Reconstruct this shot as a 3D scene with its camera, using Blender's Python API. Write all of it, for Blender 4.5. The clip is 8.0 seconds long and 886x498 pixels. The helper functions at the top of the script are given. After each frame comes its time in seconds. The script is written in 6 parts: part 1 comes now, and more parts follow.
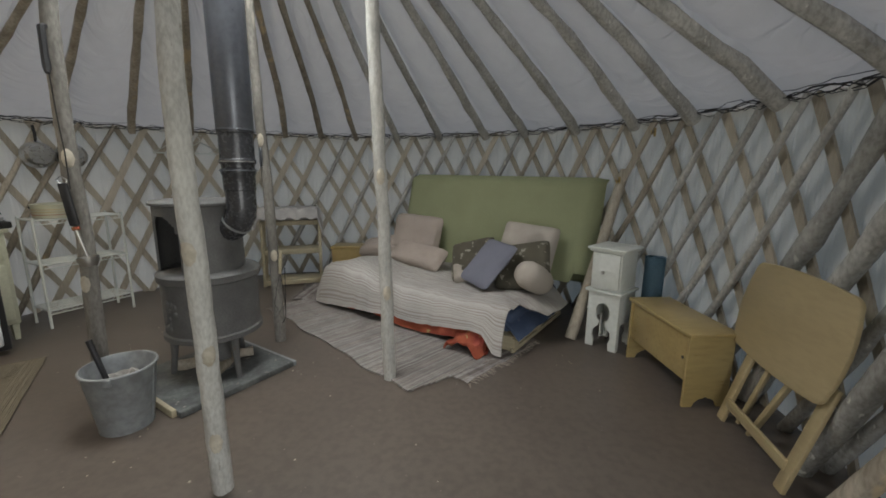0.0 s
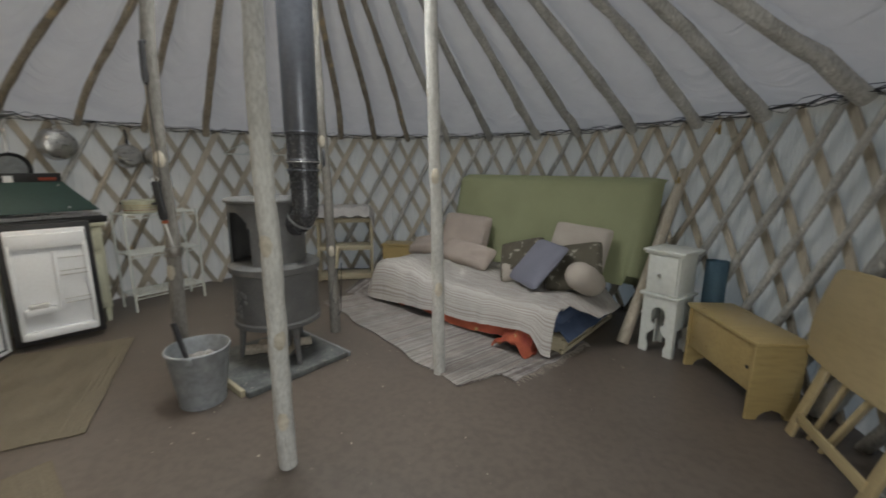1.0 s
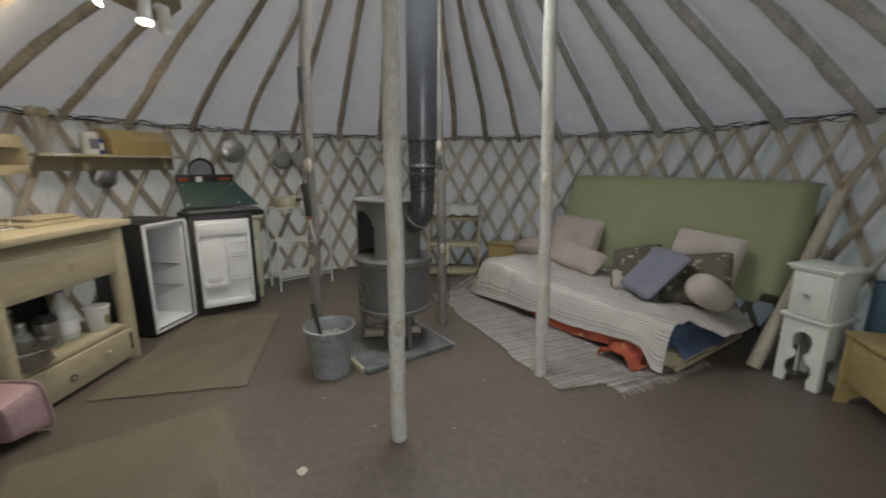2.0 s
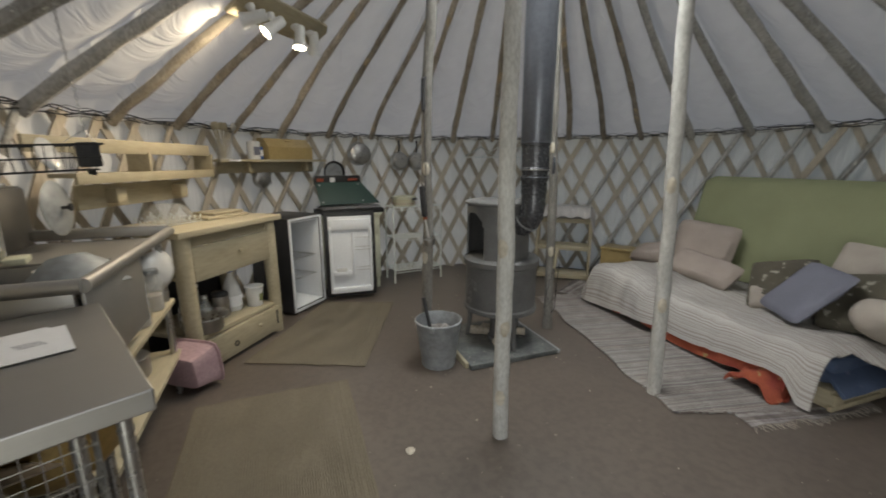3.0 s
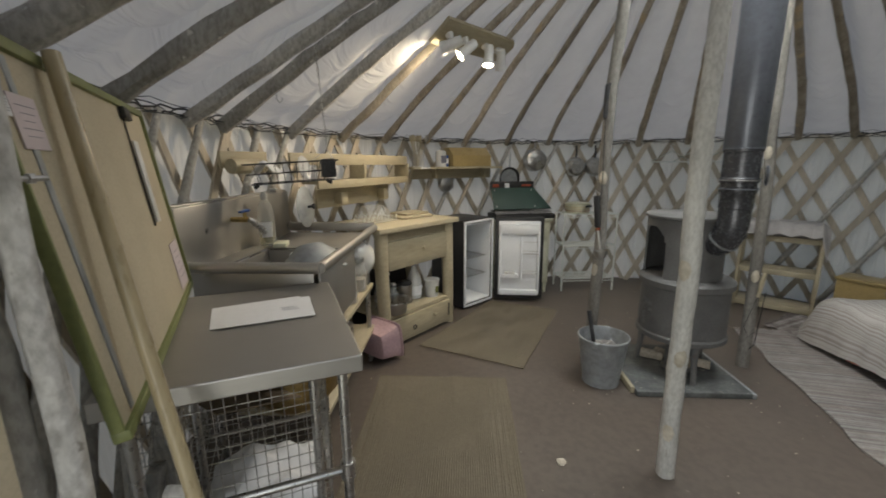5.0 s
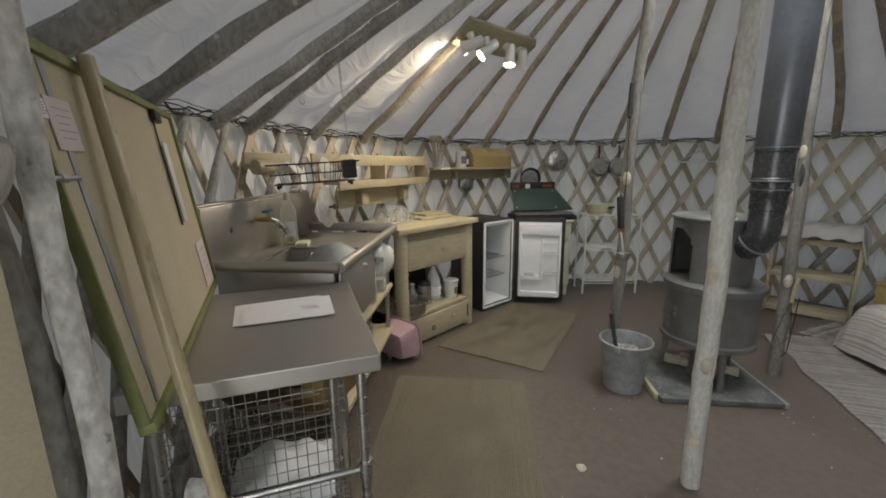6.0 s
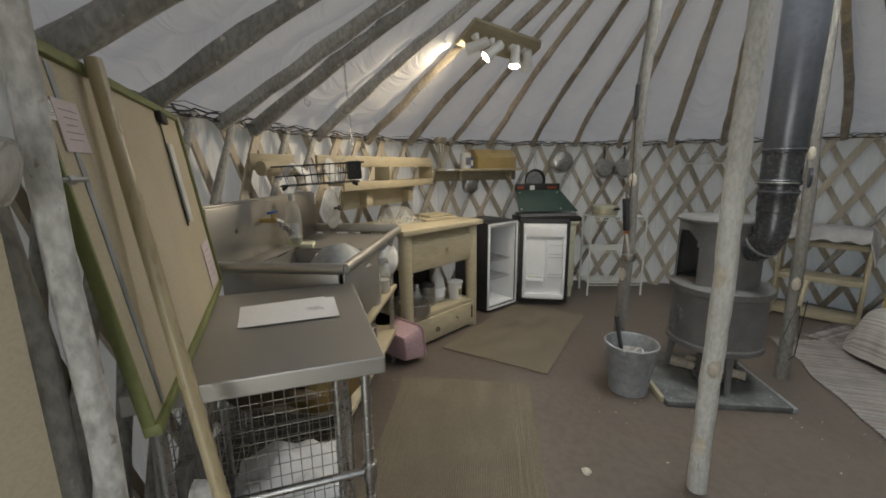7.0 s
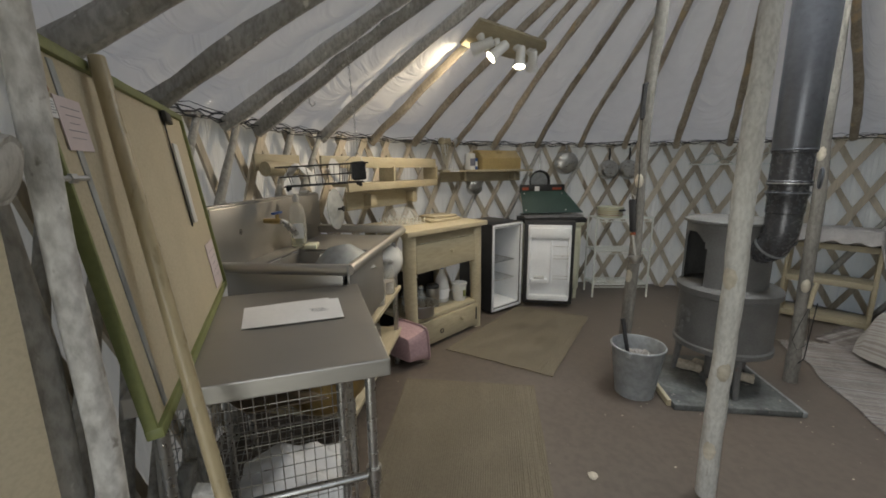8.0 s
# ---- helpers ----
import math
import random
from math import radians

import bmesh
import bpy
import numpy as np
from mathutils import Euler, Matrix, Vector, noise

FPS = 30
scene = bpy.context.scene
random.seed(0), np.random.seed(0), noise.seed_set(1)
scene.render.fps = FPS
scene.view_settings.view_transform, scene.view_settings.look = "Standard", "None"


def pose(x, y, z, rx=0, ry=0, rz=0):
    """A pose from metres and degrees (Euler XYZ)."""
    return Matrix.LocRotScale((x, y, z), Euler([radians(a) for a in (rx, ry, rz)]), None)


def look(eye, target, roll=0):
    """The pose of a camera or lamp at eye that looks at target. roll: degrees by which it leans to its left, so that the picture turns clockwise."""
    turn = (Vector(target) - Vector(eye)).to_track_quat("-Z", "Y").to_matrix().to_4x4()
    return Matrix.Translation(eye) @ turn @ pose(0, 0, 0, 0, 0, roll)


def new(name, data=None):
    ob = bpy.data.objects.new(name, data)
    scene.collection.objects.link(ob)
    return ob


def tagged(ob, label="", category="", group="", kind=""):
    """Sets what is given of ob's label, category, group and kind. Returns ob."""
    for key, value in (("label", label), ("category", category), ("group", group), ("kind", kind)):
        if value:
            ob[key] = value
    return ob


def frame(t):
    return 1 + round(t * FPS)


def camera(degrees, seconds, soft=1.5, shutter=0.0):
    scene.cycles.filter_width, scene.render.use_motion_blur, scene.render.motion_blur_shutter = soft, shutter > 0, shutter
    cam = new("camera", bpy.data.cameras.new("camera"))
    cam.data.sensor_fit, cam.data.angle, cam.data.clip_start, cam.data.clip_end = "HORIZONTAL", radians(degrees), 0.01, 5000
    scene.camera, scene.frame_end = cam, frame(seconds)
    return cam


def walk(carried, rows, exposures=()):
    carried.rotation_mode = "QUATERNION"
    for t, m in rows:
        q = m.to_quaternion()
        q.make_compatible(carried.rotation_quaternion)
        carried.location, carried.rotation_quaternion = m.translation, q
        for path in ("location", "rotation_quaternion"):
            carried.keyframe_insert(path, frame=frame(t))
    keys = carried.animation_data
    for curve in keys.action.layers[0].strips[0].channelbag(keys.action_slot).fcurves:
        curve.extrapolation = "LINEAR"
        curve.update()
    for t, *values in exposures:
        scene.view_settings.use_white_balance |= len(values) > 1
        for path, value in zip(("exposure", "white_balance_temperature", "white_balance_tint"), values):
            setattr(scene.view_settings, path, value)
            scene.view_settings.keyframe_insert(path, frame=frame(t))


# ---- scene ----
cam = camera(95.5, 8.0, soft=1.7, shutter=0.5)
PATH = [
    (0, (1.3712, -1.8235, 1.2420), (1.0125, 0.1058, 0.8557), 0.56),
    (0.5, (1.3523, -1.8402, 1.2361), (0.9597, 0.0830, 0.8524), 0.54),
    (1, (1.3380, -1.8799, 1.2395), (0.7684, -0.0024, 0.8514), 0.52),
    (1.5, (1.3438, -1.9291, 1.2595), (0.5469, -0.1384, 0.8616), 0.48),
    (3, (1.3689, -2.0325, 1.3225), (-0.0608, -0.6994, 0.8996), -0.02),
    (3.5, (1.3790, -2.0465, 1.3349), (-0.1771, -0.8633, 0.9124), -0.16),
    (4, (1.3957, -2.0508, 1.3425), (-0.2547, -1.0022, 0.9219), -0.08),
    (4.5, (1.4180, -2.0636, 1.3591), (-0.3461, -1.2180, 0.9433), -0.38),
    (5, (1.4369, -2.0744, 1.3680), (-0.4149, -1.4406, 0.9565), -0.36),
    (5.2, (1.4359, -2.0738, 1.3676), (-0.4290, -1.4855, 0.9478), -0.46),
    (6.5, (1.4302, -2.0701, 1.3658), (-0.4546, -1.5363, 0.9625), -0.44),
    (7, (1.4269, -2.0722, 1.3670), (-0.4615, -1.5495, 0.9661), -0.44),
    (7.5, (1.4191, -2.0701, 1.3626), (-0.4727, -1.5569, 0.9657), -0.44),
    (8, (1.4114, -2.0746, 1.3628), (-0.4829, -1.5684, 0.9683), -0.44),
]
walk(cam, [(t, look(eye, target, roll)) for t, eye, target, roll in PATH], [(0.0, -0.53), (8.0, -0.57)])

# ---- world and light ----
world = bpy.data.worlds.new("sky")
scene.world = world
world.use_nodes = True
wn = world.node_tree.nodes
sky = wn.new("ShaderNodeTexSky")
sky.sky_type, sky.sun_disc, sky.sun_elevation, sky.sun_rotation = "NISHITA", False, radians(63), radians(217)
world.node_tree.links.new(sky.outputs[0], wn["Background"].inputs[0])
wn["Background"].inputs[1].default_value = 0.15
sun = new("sun", bpy.data.lights.new("sun", "SUN"))
sun.data.energy, sun.data.angle, sun.data.color = 1.5, radians(60), (1.0, 0.95, 0.88)
sun.matrix_world = look((-3.0, -4.0, 10.0), (0, 0, 0))

# daylight through the crown's clear dome, plus fill from an unseen, assumed doorway
crown_day = new("crown_daylight", bpy.data.lights.new("crown_daylight", "AREA"))
crown_day.data.shape, crown_day.data.size, crown_day.data.energy, crown_day.data.color = "DISK", 1.2, 54, (0.965, 0.985, 0.96)
crown_day.matrix_world = pose(0, 0, 3.05)
door_fill = new("assumed_door_fill", bpy.data.lights.new("assumed_door_fill", "AREA"))
door_fill.data.shape, door_fill.data.size, door_fill.data.size_y, door_fill.data.energy, door_fill.data.color = "RECTANGLE", 1.6, 1.9, 46, (1.0, 0.985, 0.93)
door_fill.matrix_world = look((2.25, -2.60, 1.0), (1.4, 0.6, 0.7))

R, RIM, SLOPE = 2.74, 1.61, 0.58
CROWN_R = 0.66


# ---- materials ----
def mat(name, a, b=None, scale=8.0, rough=0.6, metal=0.0, bump=0.15, fine=60.0, stretch=(1, 1, 1), vary=0.12, wear=0.25, spots=None, spec=0.5, coord="Object"):
    """Two colours mixed by a coarse noise, darkened or lightened by a fine one and by the object's random number, with a bump."""
    m = bpy.data.materials.new(name)
    m.use_nodes = True
    nt = m.node_tree
    N, L = nt.nodes, nt.links
    p = N["Principled BSDF"]
    b = b or tuple(c * 0.75 for c in a)
    tc = N.new("ShaderNodeTexCoord")
    mp = N.new("ShaderNodeMapping")
    mp.inputs["Scale"].default_value = stretch
    L.new(tc.outputs[coord], mp.inputs[0])
    oi = N.new("ShaderNodeObjectInfo")
    off = N.new("ShaderNodeVectorMath")
    off.operation = "ADD"
    mul = N.new("ShaderNodeMath")
    mul.operation = "MULTIPLY"
    mul.inputs[1].default_value = 37.0
    L.new(oi.outputs["Random"], mul.inputs[0])
    L.new(mp.outputs[0], off.inputs[0])
    L.new(mul.outputs[0], off.inputs[1])
    n1, n2 = N.new("ShaderNodeTexNoise"), N.new("ShaderNodeTexNoise")
    n1.inputs["Scale"].default_value, n1.inputs["Detail"].default_value = scale, 5
    n2.inputs["Scale"].default_value, n2.inputs["Detail"].default_value = fine, 4
    L.new(off.outputs[0], n1.inputs["Vector"])
    L.new(off.outputs[0], n2.inputs["Vector"])
    r1 = N.new("ShaderNodeValToRGB")
    r1.color_ramp.elements[0].position, r1.color_ramp.elements[1].position = 0.32, 0.68
    r1.color_ramp.elements[0].color, r1.color_ramp.elements[1].color = (*b, 1), (*a, 1)
    L.new(n1.outputs["Fac"], r1.inputs[0])
    mx = N.new("ShaderNodeMix")
    mx.data_type, mx.blend_type = "RGBA", "MULTIPLY"
    mx.inputs["Factor"].default_value = wear
    L.new(r1.outputs[0], mx.inputs[6])
    r2 = N.new("ShaderNodeValToRGB")
    r2.color_ramp.elements[0].position, r2.color_ramp.elements[1].position = 0.35, 0.6
    r2.color_ramp.elements[0].color = (0.35, 0.33, 0.3, 1)
    L.new(n2.outputs["Fac"], r2.inputs[0])
    L.new(r2.outputs[0], mx.inputs[7])
    hs = N.new("ShaderNodeHueSaturation")
    mr = N.new("ShaderNodeMapRange")
    mr.inputs[3].default_value, mr.inputs[4].default_value = 1 - vary, 1 + vary
    L.new(oi.outputs["Random"], mr.inputs[0])
    L.new(mr.outputs[0], hs.inputs["Value"])
    L.new(mx.outputs[2], hs.inputs["Color"])
    col = hs.outputs[0]
    if spots:
        v = N.new("ShaderNodeTexNoise")
        v.inputs["Scale"].default_value, v.inputs["Detail"].default_value = spots[1], 3
        L.new(off.outputs[0], v.inputs["Vector"])
        r3 = N.new("ShaderNodeValToRGB")
        r3.color_ramp.elements[0].position, r3.color_ramp.elements[1].position = spots[2], spots[2] + 0.06
        L.new(v.outputs["Fac"], r3.inputs[0])
        m3 = N.new("ShaderNodeMix")
        m3.data_type = "RGBA"
        L.new(r3.outputs[0], m3.inputs[0])
        L.new(col, m3.inputs[6])
        m3.inputs[7].default_value = (*spots[0], 1)
        col = m3.outputs[2]
    L.new(col, p.inputs["Base Color"])
    p.inputs["Metallic"].default_value, p.inputs["Specular IOR Level"].default_value = metal, spec
    rr = N.new("ShaderNodeMapRange")
    rr.inputs[3].default_value, rr.inputs[4].default_value = max(0.03, rough - 0.12), min(1, rough + 0.12)
    L.new(n2.outputs["Fac"], rr.inputs[0])
    L.new(rr.outputs[0], p.inputs["Roughness"])
    if bump:
        bp = N.new("ShaderNodeBump")
        bp.inputs["Strength"].default_value, bp.inputs["Distance"].default_value = bump, 0.004
        ad = N.new("ShaderNodeMath")
        ad.operation = "ADD"
        L.new(n1.outputs["Fac"], ad.inputs[0])
        L.new(n2.outputs["Fac"], ad.inputs[1])
        L.new(ad.outputs[0], bp.inputs["Height"])
        L.new(bp.outputs[0], p.inputs["Normal"])
    return m


def wave(m, colours, scale, axis="X", distort=2.0, mixed=1.0):
    """Lays soft stripes of the given colours over the base colour of a material."""
    nt = m.node_tree
    N, L = nt.nodes, nt.links
    p = N["Principled BSDF"]
    old = p.inputs["Base Color"].links[0].from_socket
    tc = N.new("ShaderNodeTexCoord")
    sep = N.new("ShaderNodeSeparateXYZ")
    L.new(tc.outputs["Object"], sep.inputs[0])
    n = N.new("ShaderNodeTexNoise")
    n.noise_dimensions = "1D"
    n.inputs["Scale"].default_value, n.inputs["Detail"].default_value = scale, distort
    if axis == "UV":
        uvs = N.new("ShaderNodeSeparateXYZ")
        L.new(tc.outputs["UV"], uvs.inputs[0])
        L.new(uvs.outputs["Y"], n.inputs["W"])
    elif axis == "YZ":
        ad = N.new("ShaderNodeMath")
        ad.operation = "SUBTRACT"
        L.new(sep.outputs["Y"], ad.inputs[0])
        L.new(sep.outputs["Z"], ad.inputs[1])
        L.new(ad.outputs[0], n.inputs["W"])
    else:
        L.new(sep.outputs[axis], n.inputs["W"])
    r = N.new("ShaderNodeValToRGB")
    r.color_ramp.interpolation = "CONSTANT"
    els = r.color_ramp.elements
    for i, c in enumerate(colours):
        e = els[i] if i < 2 else els.new(0.5)
        e.color = (*c, 1)
    for i, e in enumerate(els):
        e.position = 0.3 + 0.4 * i / len(colours)
    L.new(n.outputs["Fac"], r.inputs[0])
    mx = N.new("ShaderNodeMix")
    mx.data_type, mx.blend_type = "RGBA", "MULTIPLY"
    mx.inputs["Factor"].default_value = mixed
    L.new(old, mx.inputs[6])
    L.new(r.outputs[0], mx.inputs[7])
    L.new(mx.outputs[2], p.inputs["Base Color"])
    return m


def canvas_mat(name, colour, through_colour, share, ripple=(4.0, 36.0)):
    """White cotton that lets some daylight through."""
    m = mat(name, colour, tuple(c * 0.93 for c in colour), 3.0, 0.9, bump=0.35, fine=9.0, wear=0.08, vary=0.0, spec=0.15)
    nt = m.node_tree
    N, L = nt.nodes, nt.links
    p, out = N["Principled BSDF"], N["Material Output"]
    # ripples that run round the tent, in patches
    tc = N.new("ShaderNodeTexCoord")
    sp = N.new("ShaderNodeSeparateXYZ")
    L.new(tc.outputs["Object"], sp.inputs[0])
    ang, rad = N.new("ShaderNodeMath"), N.new("ShaderNodeVectorMath")
    ang.operation, rad.operation = "ARCTAN2", "LENGTH"
    L.new(sp.outputs["Y"], ang.inputs[0])
    L.new(sp.outputs["X"], ang.inputs[1])
    L.new(tc.outputs["Object"], rad.inputs[0])
    cb = N.new("ShaderNodeCombineXYZ")
    k1, k2 = N.new("ShaderNodeMath"), N.new("ShaderNodeMath")
    k1.operation = k2.operation = "MULTIPLY"
    k1.inputs[1].default_value, k2.inputs[1].default_value = ripple
    L.new(ang.outputs[0], k1.inputs[0])
    L.new(rad.outputs["Value"], k2.inputs[0])
    L.new(k1.outputs[0], cb.inputs[0])
    L.new(k2.outputs[0], cb.inputs[1])
    rip, patch = N.new("ShaderNodeTexNoise"), N.new("ShaderNodeTexNoise")
    rip.inputs["Scale"].default_value, rip.inputs["Detail"].default_value, rip.inputs["Distortion"].default_value = 1.0, 2.5, 0.5
    patch.inputs["Scale"].default_value = 2.2
    L.new(cb.outputs[0], rip.inputs["Vector"])
    L.new(tc.outputs["Object"], patch.inputs["Vector"])
    mm = N.new("ShaderNodeMath")
    mm.operation = "MULTIPLY"
    L.new(rip.outputs["Fac"], mm.inputs[0])
    L.new(patch.outputs["Fac"], mm.inputs[1])
    for nd in list(N):
        if nd.type == "BUMP":
            nd.inputs["Strength"].default_value, nd.inputs["Distance"].default_value = 1.0, 0.042
            L.new(mm.outputs[0], nd.inputs["Height"])
    t = N.new("ShaderNodeBsdfTranslucent")
    t.inputs[0].default_value = (*through_colour, 1)
    mix = N.new("ShaderNodeMixShader")
    mix.inputs[0].default_value = share
    L.new(p.outputs[0], mix.inputs[1])
    L.new(p.inputs["Normal"].links[0].from_socket, t.inputs["Normal"])
    L.new(t.outputs[0], mix.inputs[2])
    L.new(mix.outputs[0], out.inputs[0])
    return m


def clear_mat(name, colour=(1, 1, 1), rough=0.03):
    m = bpy.data.materials.new(name)
    m.use_nodes = True
    p = m.node_tree.nodes["Principled BSDF"]
    p.inputs["Base Color"].default_value, p.inputs["Roughness"].default_value = (*colour, 1), rough
    p.inputs["Transmission Weight"].default_value, p.inputs["IOR"].default_value = 1.0, 1.3
    return m


def thin_mat(name, colour, cover, rough):
    """Thin clear wall of a bottle or jar: mostly see-through, with a glossy skin."""
    m = bpy.data.materials.new(name)
    m.use_nodes = True
    p = m.node_tree.nodes["Principled BSDF"]
    p.inputs["Base Color"].default_value, p.inputs["Roughness"].default_value = (*colour, 1), rough
    p.inputs["Alpha"].default_value = cover
    return m


def glow_mat(name, colour, strength):
    m = bpy.data.materials.new(name)
    m.use_nodes = True
    p = m.node_tree.nodes["Principled BSDF"]
    p.inputs["Emission Color"].default_value, p.inputs["Emission Strength"].default_value = (*colour, 1), strength
    return m


CANVAS = canvas_mat("roof_canvas", (0.76, 0.75, 0.725), (0.82, 0.775, 0.71), 0.29)
LINER = canvas_mat("wall_canvas", (0.82, 0.815, 0.80), (0.96, 0.88, 0.77), 0.34, (60.0, 1.5))
FLOOR = mat("painted_floor", (0.145, 0.120, 0.099), (0.116, 0.096, 0.080), 1.3, 0.42, bump=0.10, fine=26, wear=0.3, vary=0, spots=((0.20, 0.165, 0.14), 34, 0.72))
BARK = mat("grey_bark", (0.54, 0.53, 0.495), (0.37, 0.36, 0.335), 9, 0.88, bump=0.9, fine=70, stretch=(1, 1, 0.5), vary=0.2, wear=0.45, spots=((0.66, 0.65, 0.60), 34, 0.66))
BARK_WARM = mat("brown_bark", (0.52, 0.465, 0.375), (0.34, 0.295, 0.235), 9, 0.85, bump=0.8, fine=70, stretch=(1, 1, 0.35), vary=0.25, wear=0.4, spots=((0.50, 0.40, 0.26), 7, 0.62))
POLE = mat("pale_bark", (0.60, 0.597, 0.56), (0.47, 0.465, 0.435), 14, 0.85, bump=0.8, fine=90, stretch=(1, 1, 0.45), vary=0.06, wear=0.32, spots=((0.30, 0.28, 0.24), 30, 0.70))
LATH = mat("split_lath", (0.53, 0.475, 0.385), (0.42, 0.37, 0.29), 7, 0.75, bump=0.3, fine=60, stretch=(1, 1, 0.15), vary=0.2, wear=0.3, spots=((0.26, 0.21, 0.16), 6, 0.68))
KNOT = mat("cut_wood", (0.58, 0.535, 0.44), (0.45, 0.405, 0.32), 20, 0.7, bump=0.2, fine=60, vary=0.1)
PINE = mat("pine", (0.47, 0.415, 0.29), (0.385, 0.335, 0.225), 5, 0.55, bump=0.15, fine=55, stretch=(0.2, 1, 1), vary=0.1, wear=0.2, spots=((0.26, 0.15, 0.07), 9, 0.76))
VARNISH = mat("varnished_pine", (0.45, 0.345, 0.155), (0.385, 0.285, 0.12), 5, 0.32, bump=0.06, fine=50, stretch=(1, 0.2, 1), vary=0.06, wear=0.18, spots=((0.22, 0.11, 0.03), 10, 0.76))
TABLEWOOD = mat("beech_top", (0.43, 0.345, 0.195), (0.375, 0.295, 0.16), 4, 0.35, bump=0.05, fine=60, stretch=(1, 0.25, 1), vary=0.05, wear=0.12, spots=((0.36, 0.2, 0.06), 3, 0.66))
STEEL = mat("stainless_steel", (0.46, 0.447, 0.42), (0.40, 0.388, 0.365), 3, 0.46, 0.95, bump=0.02, fine=160, stretch=(1, 0.1, 1), vary=0.03, wear=0.06)
CHROME = mat("chrome", (0.56, 0.555, 0.54), (0.50, 0.495, 0.48), 6, 0.3, 1.0, bump=0.0, vary=0.05, wear=0.05)
GALV = mat("galvanised_steel", (0.36, 0.38, 0.39), (0.28, 0.30, 0.31), 14, 0.55, 0.35, bump=0.15, fine=30, vary=0.05, wear=0.3)
IRON = mat("cast_iron", (0.165, 0.165, 0.163), (0.13, 0.13, 0.128), 10, 0.62, 0.1, bump=0.3, fine=120, vary=0.05, wear=0.3, spots=((0.14, 0.12, 0.11), 18, 0.70))
BLACKPIPE = mat("enamel_pipe", (0.155, 0.167, 0.192), (0.125, 0.135, 0.156), 6, 0.33, 0.45, bump=0.03, fine=40, vary=0.03, wear=0.2)
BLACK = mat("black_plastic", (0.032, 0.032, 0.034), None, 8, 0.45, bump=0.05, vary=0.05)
DARKMETAL = mat("dark_wire", (0.05, 0.05, 0.05), None, 20, 0.5, 0.6, bump=0.1, vary=0.1)
WHITE = mat("white_paint", (0.72, 0.74, 0.70), (0.64, 0.66, 0.61), 5, 0.4, bump=0.1, fine=40, vary=0.03, wear=0.10)
FRIDGEWHITE = mat("fridge_liner", (0.80, 0.82, 0.84), (0.75, 0.77, 0.79), 4, 0.35, bump=0.03, vary=0.03, wear=0.06)
CREAM = mat("cream_paint", (0.60, 0.60, 0.46), (0.52, 0.52, 0.39), 5, 0.45, bump=0.1, vary=0.04, wear=0.15)
GREENCLOTH = mat("green_cotton", (0.315, 0.335, 0.20), (0.285, 0.305, 0.18), 4, 0.95, bump=0.3, fine=240, vary=0, wear=0.12, spec=0.1)
STRIPED = wave(mat("striped_cotton", (0.51, 0.495, 0.47), (0.45, 0.435, 0.415), 3, 0.95, bump=0.3, fine=160, vary=0, wear=0.12, spec=0.1), [(0.70, 0.66, 0.64), (1.0, 1.0, 0.99), (0.78, 0.75, 0.73), (1.0, 1.0, 0.99)], 95, "UV", 0.0, 0.95)
RAG = wave(mat("rag_weave", (0.38, 0.37, 0.355), (0.30, 0.29, 0.28), 9, 0.95, bump=0.8, fine=130, vary=0, wear=0.35, spec=0.1), [(0.50, 0.46, 0.46), (1, 1, 1), (0.66, 0.64, 0.66), (1.0, 0.97, 0.93), (0.60, 0.50, 0.48), (0.9, 0.9, 0.88)], 62, "X", 2.0, 0.9)
DARKRUG = wave(mat("worn_rug", (0.40, 0.38, 0.36), (0.22, 0.20, 0.20), 16, 0.95, bump=0.8, fine=120, vary=0, spec=0.1), [(0.4, 0.38, 0.38), (1, 1, 1), (0.6, 0.55, 0.52)], 16, "X", 2.0, 0.8)
TAUPE = mat("taupe_cotton", (0.42, 0.36, 0.32), (0.36, 0.31, 0.275), 5, 0.95, bump=0.25, fine=200, vary=0.05, wear=0.1, spec=0.1)
BEIGE = mat("beige_cotton", (0.44, 0.40, 0.35), (0.39, 0.35, 0.305), 5, 0.95, bump=0.25, fine=200, vary=0.05, wear=0.1, spec=0.1)
SLATE = mat("slate_cotton", (0.20, 0.205, 0.25), (0.175, 0.18, 0.22), 5, 0.9, bump=0.2, fine=220, vary=0, wear=0.1, spec=0.1)
LEAFPRINT = mat("leaf_print", (0.115, 0.105, 0.08), (0.09, 0.082, 0.065), 5, 0.9, bump=0.2, fine=200, vary=0, wear=0.1, spots=((0.33, 0.31, 0.26), 19, 0.60), spec=0.1)
ORANGE = mat("orange_print", (0.36, 0.10, 0.055), (0.26, 0.06, 0.045), 9, 0.9, bump=0.3, fine=90, vary=0, wear=0.2, spots=((0.33, 0.30, 0.13), 15, 0.62), spec=0.1)
NAVY = mat("navy_cotton", (0.085, 0.115, 0.185), (0.065, 0.09, 0.15), 6, 0.9, bump=0.3, fine=150, vary=0, spots=((0.12, 0.13, 0.20), 12, 0.64), spec=0.1)
BLUEFOAM = mat("blue_foam", (0.17, 0.29, 0.38), (0.15, 0.26, 0.345), 8, 0.85, bump=0.2, fine=120, vary=0)
PINK = mat("pink_plastic", (0.55, 0.38, 0.40), (0.48, 0.33, 0.35), 5, 0.4, bump=0.05, vary=0)
MATBEIGE = mat("rubber_mat", (0.185, 0.158, 0.112), (0.16, 0.137, 0.097), 4, 0.85, bump=0.5, fine=90, vary=0.04, wear=0.3)
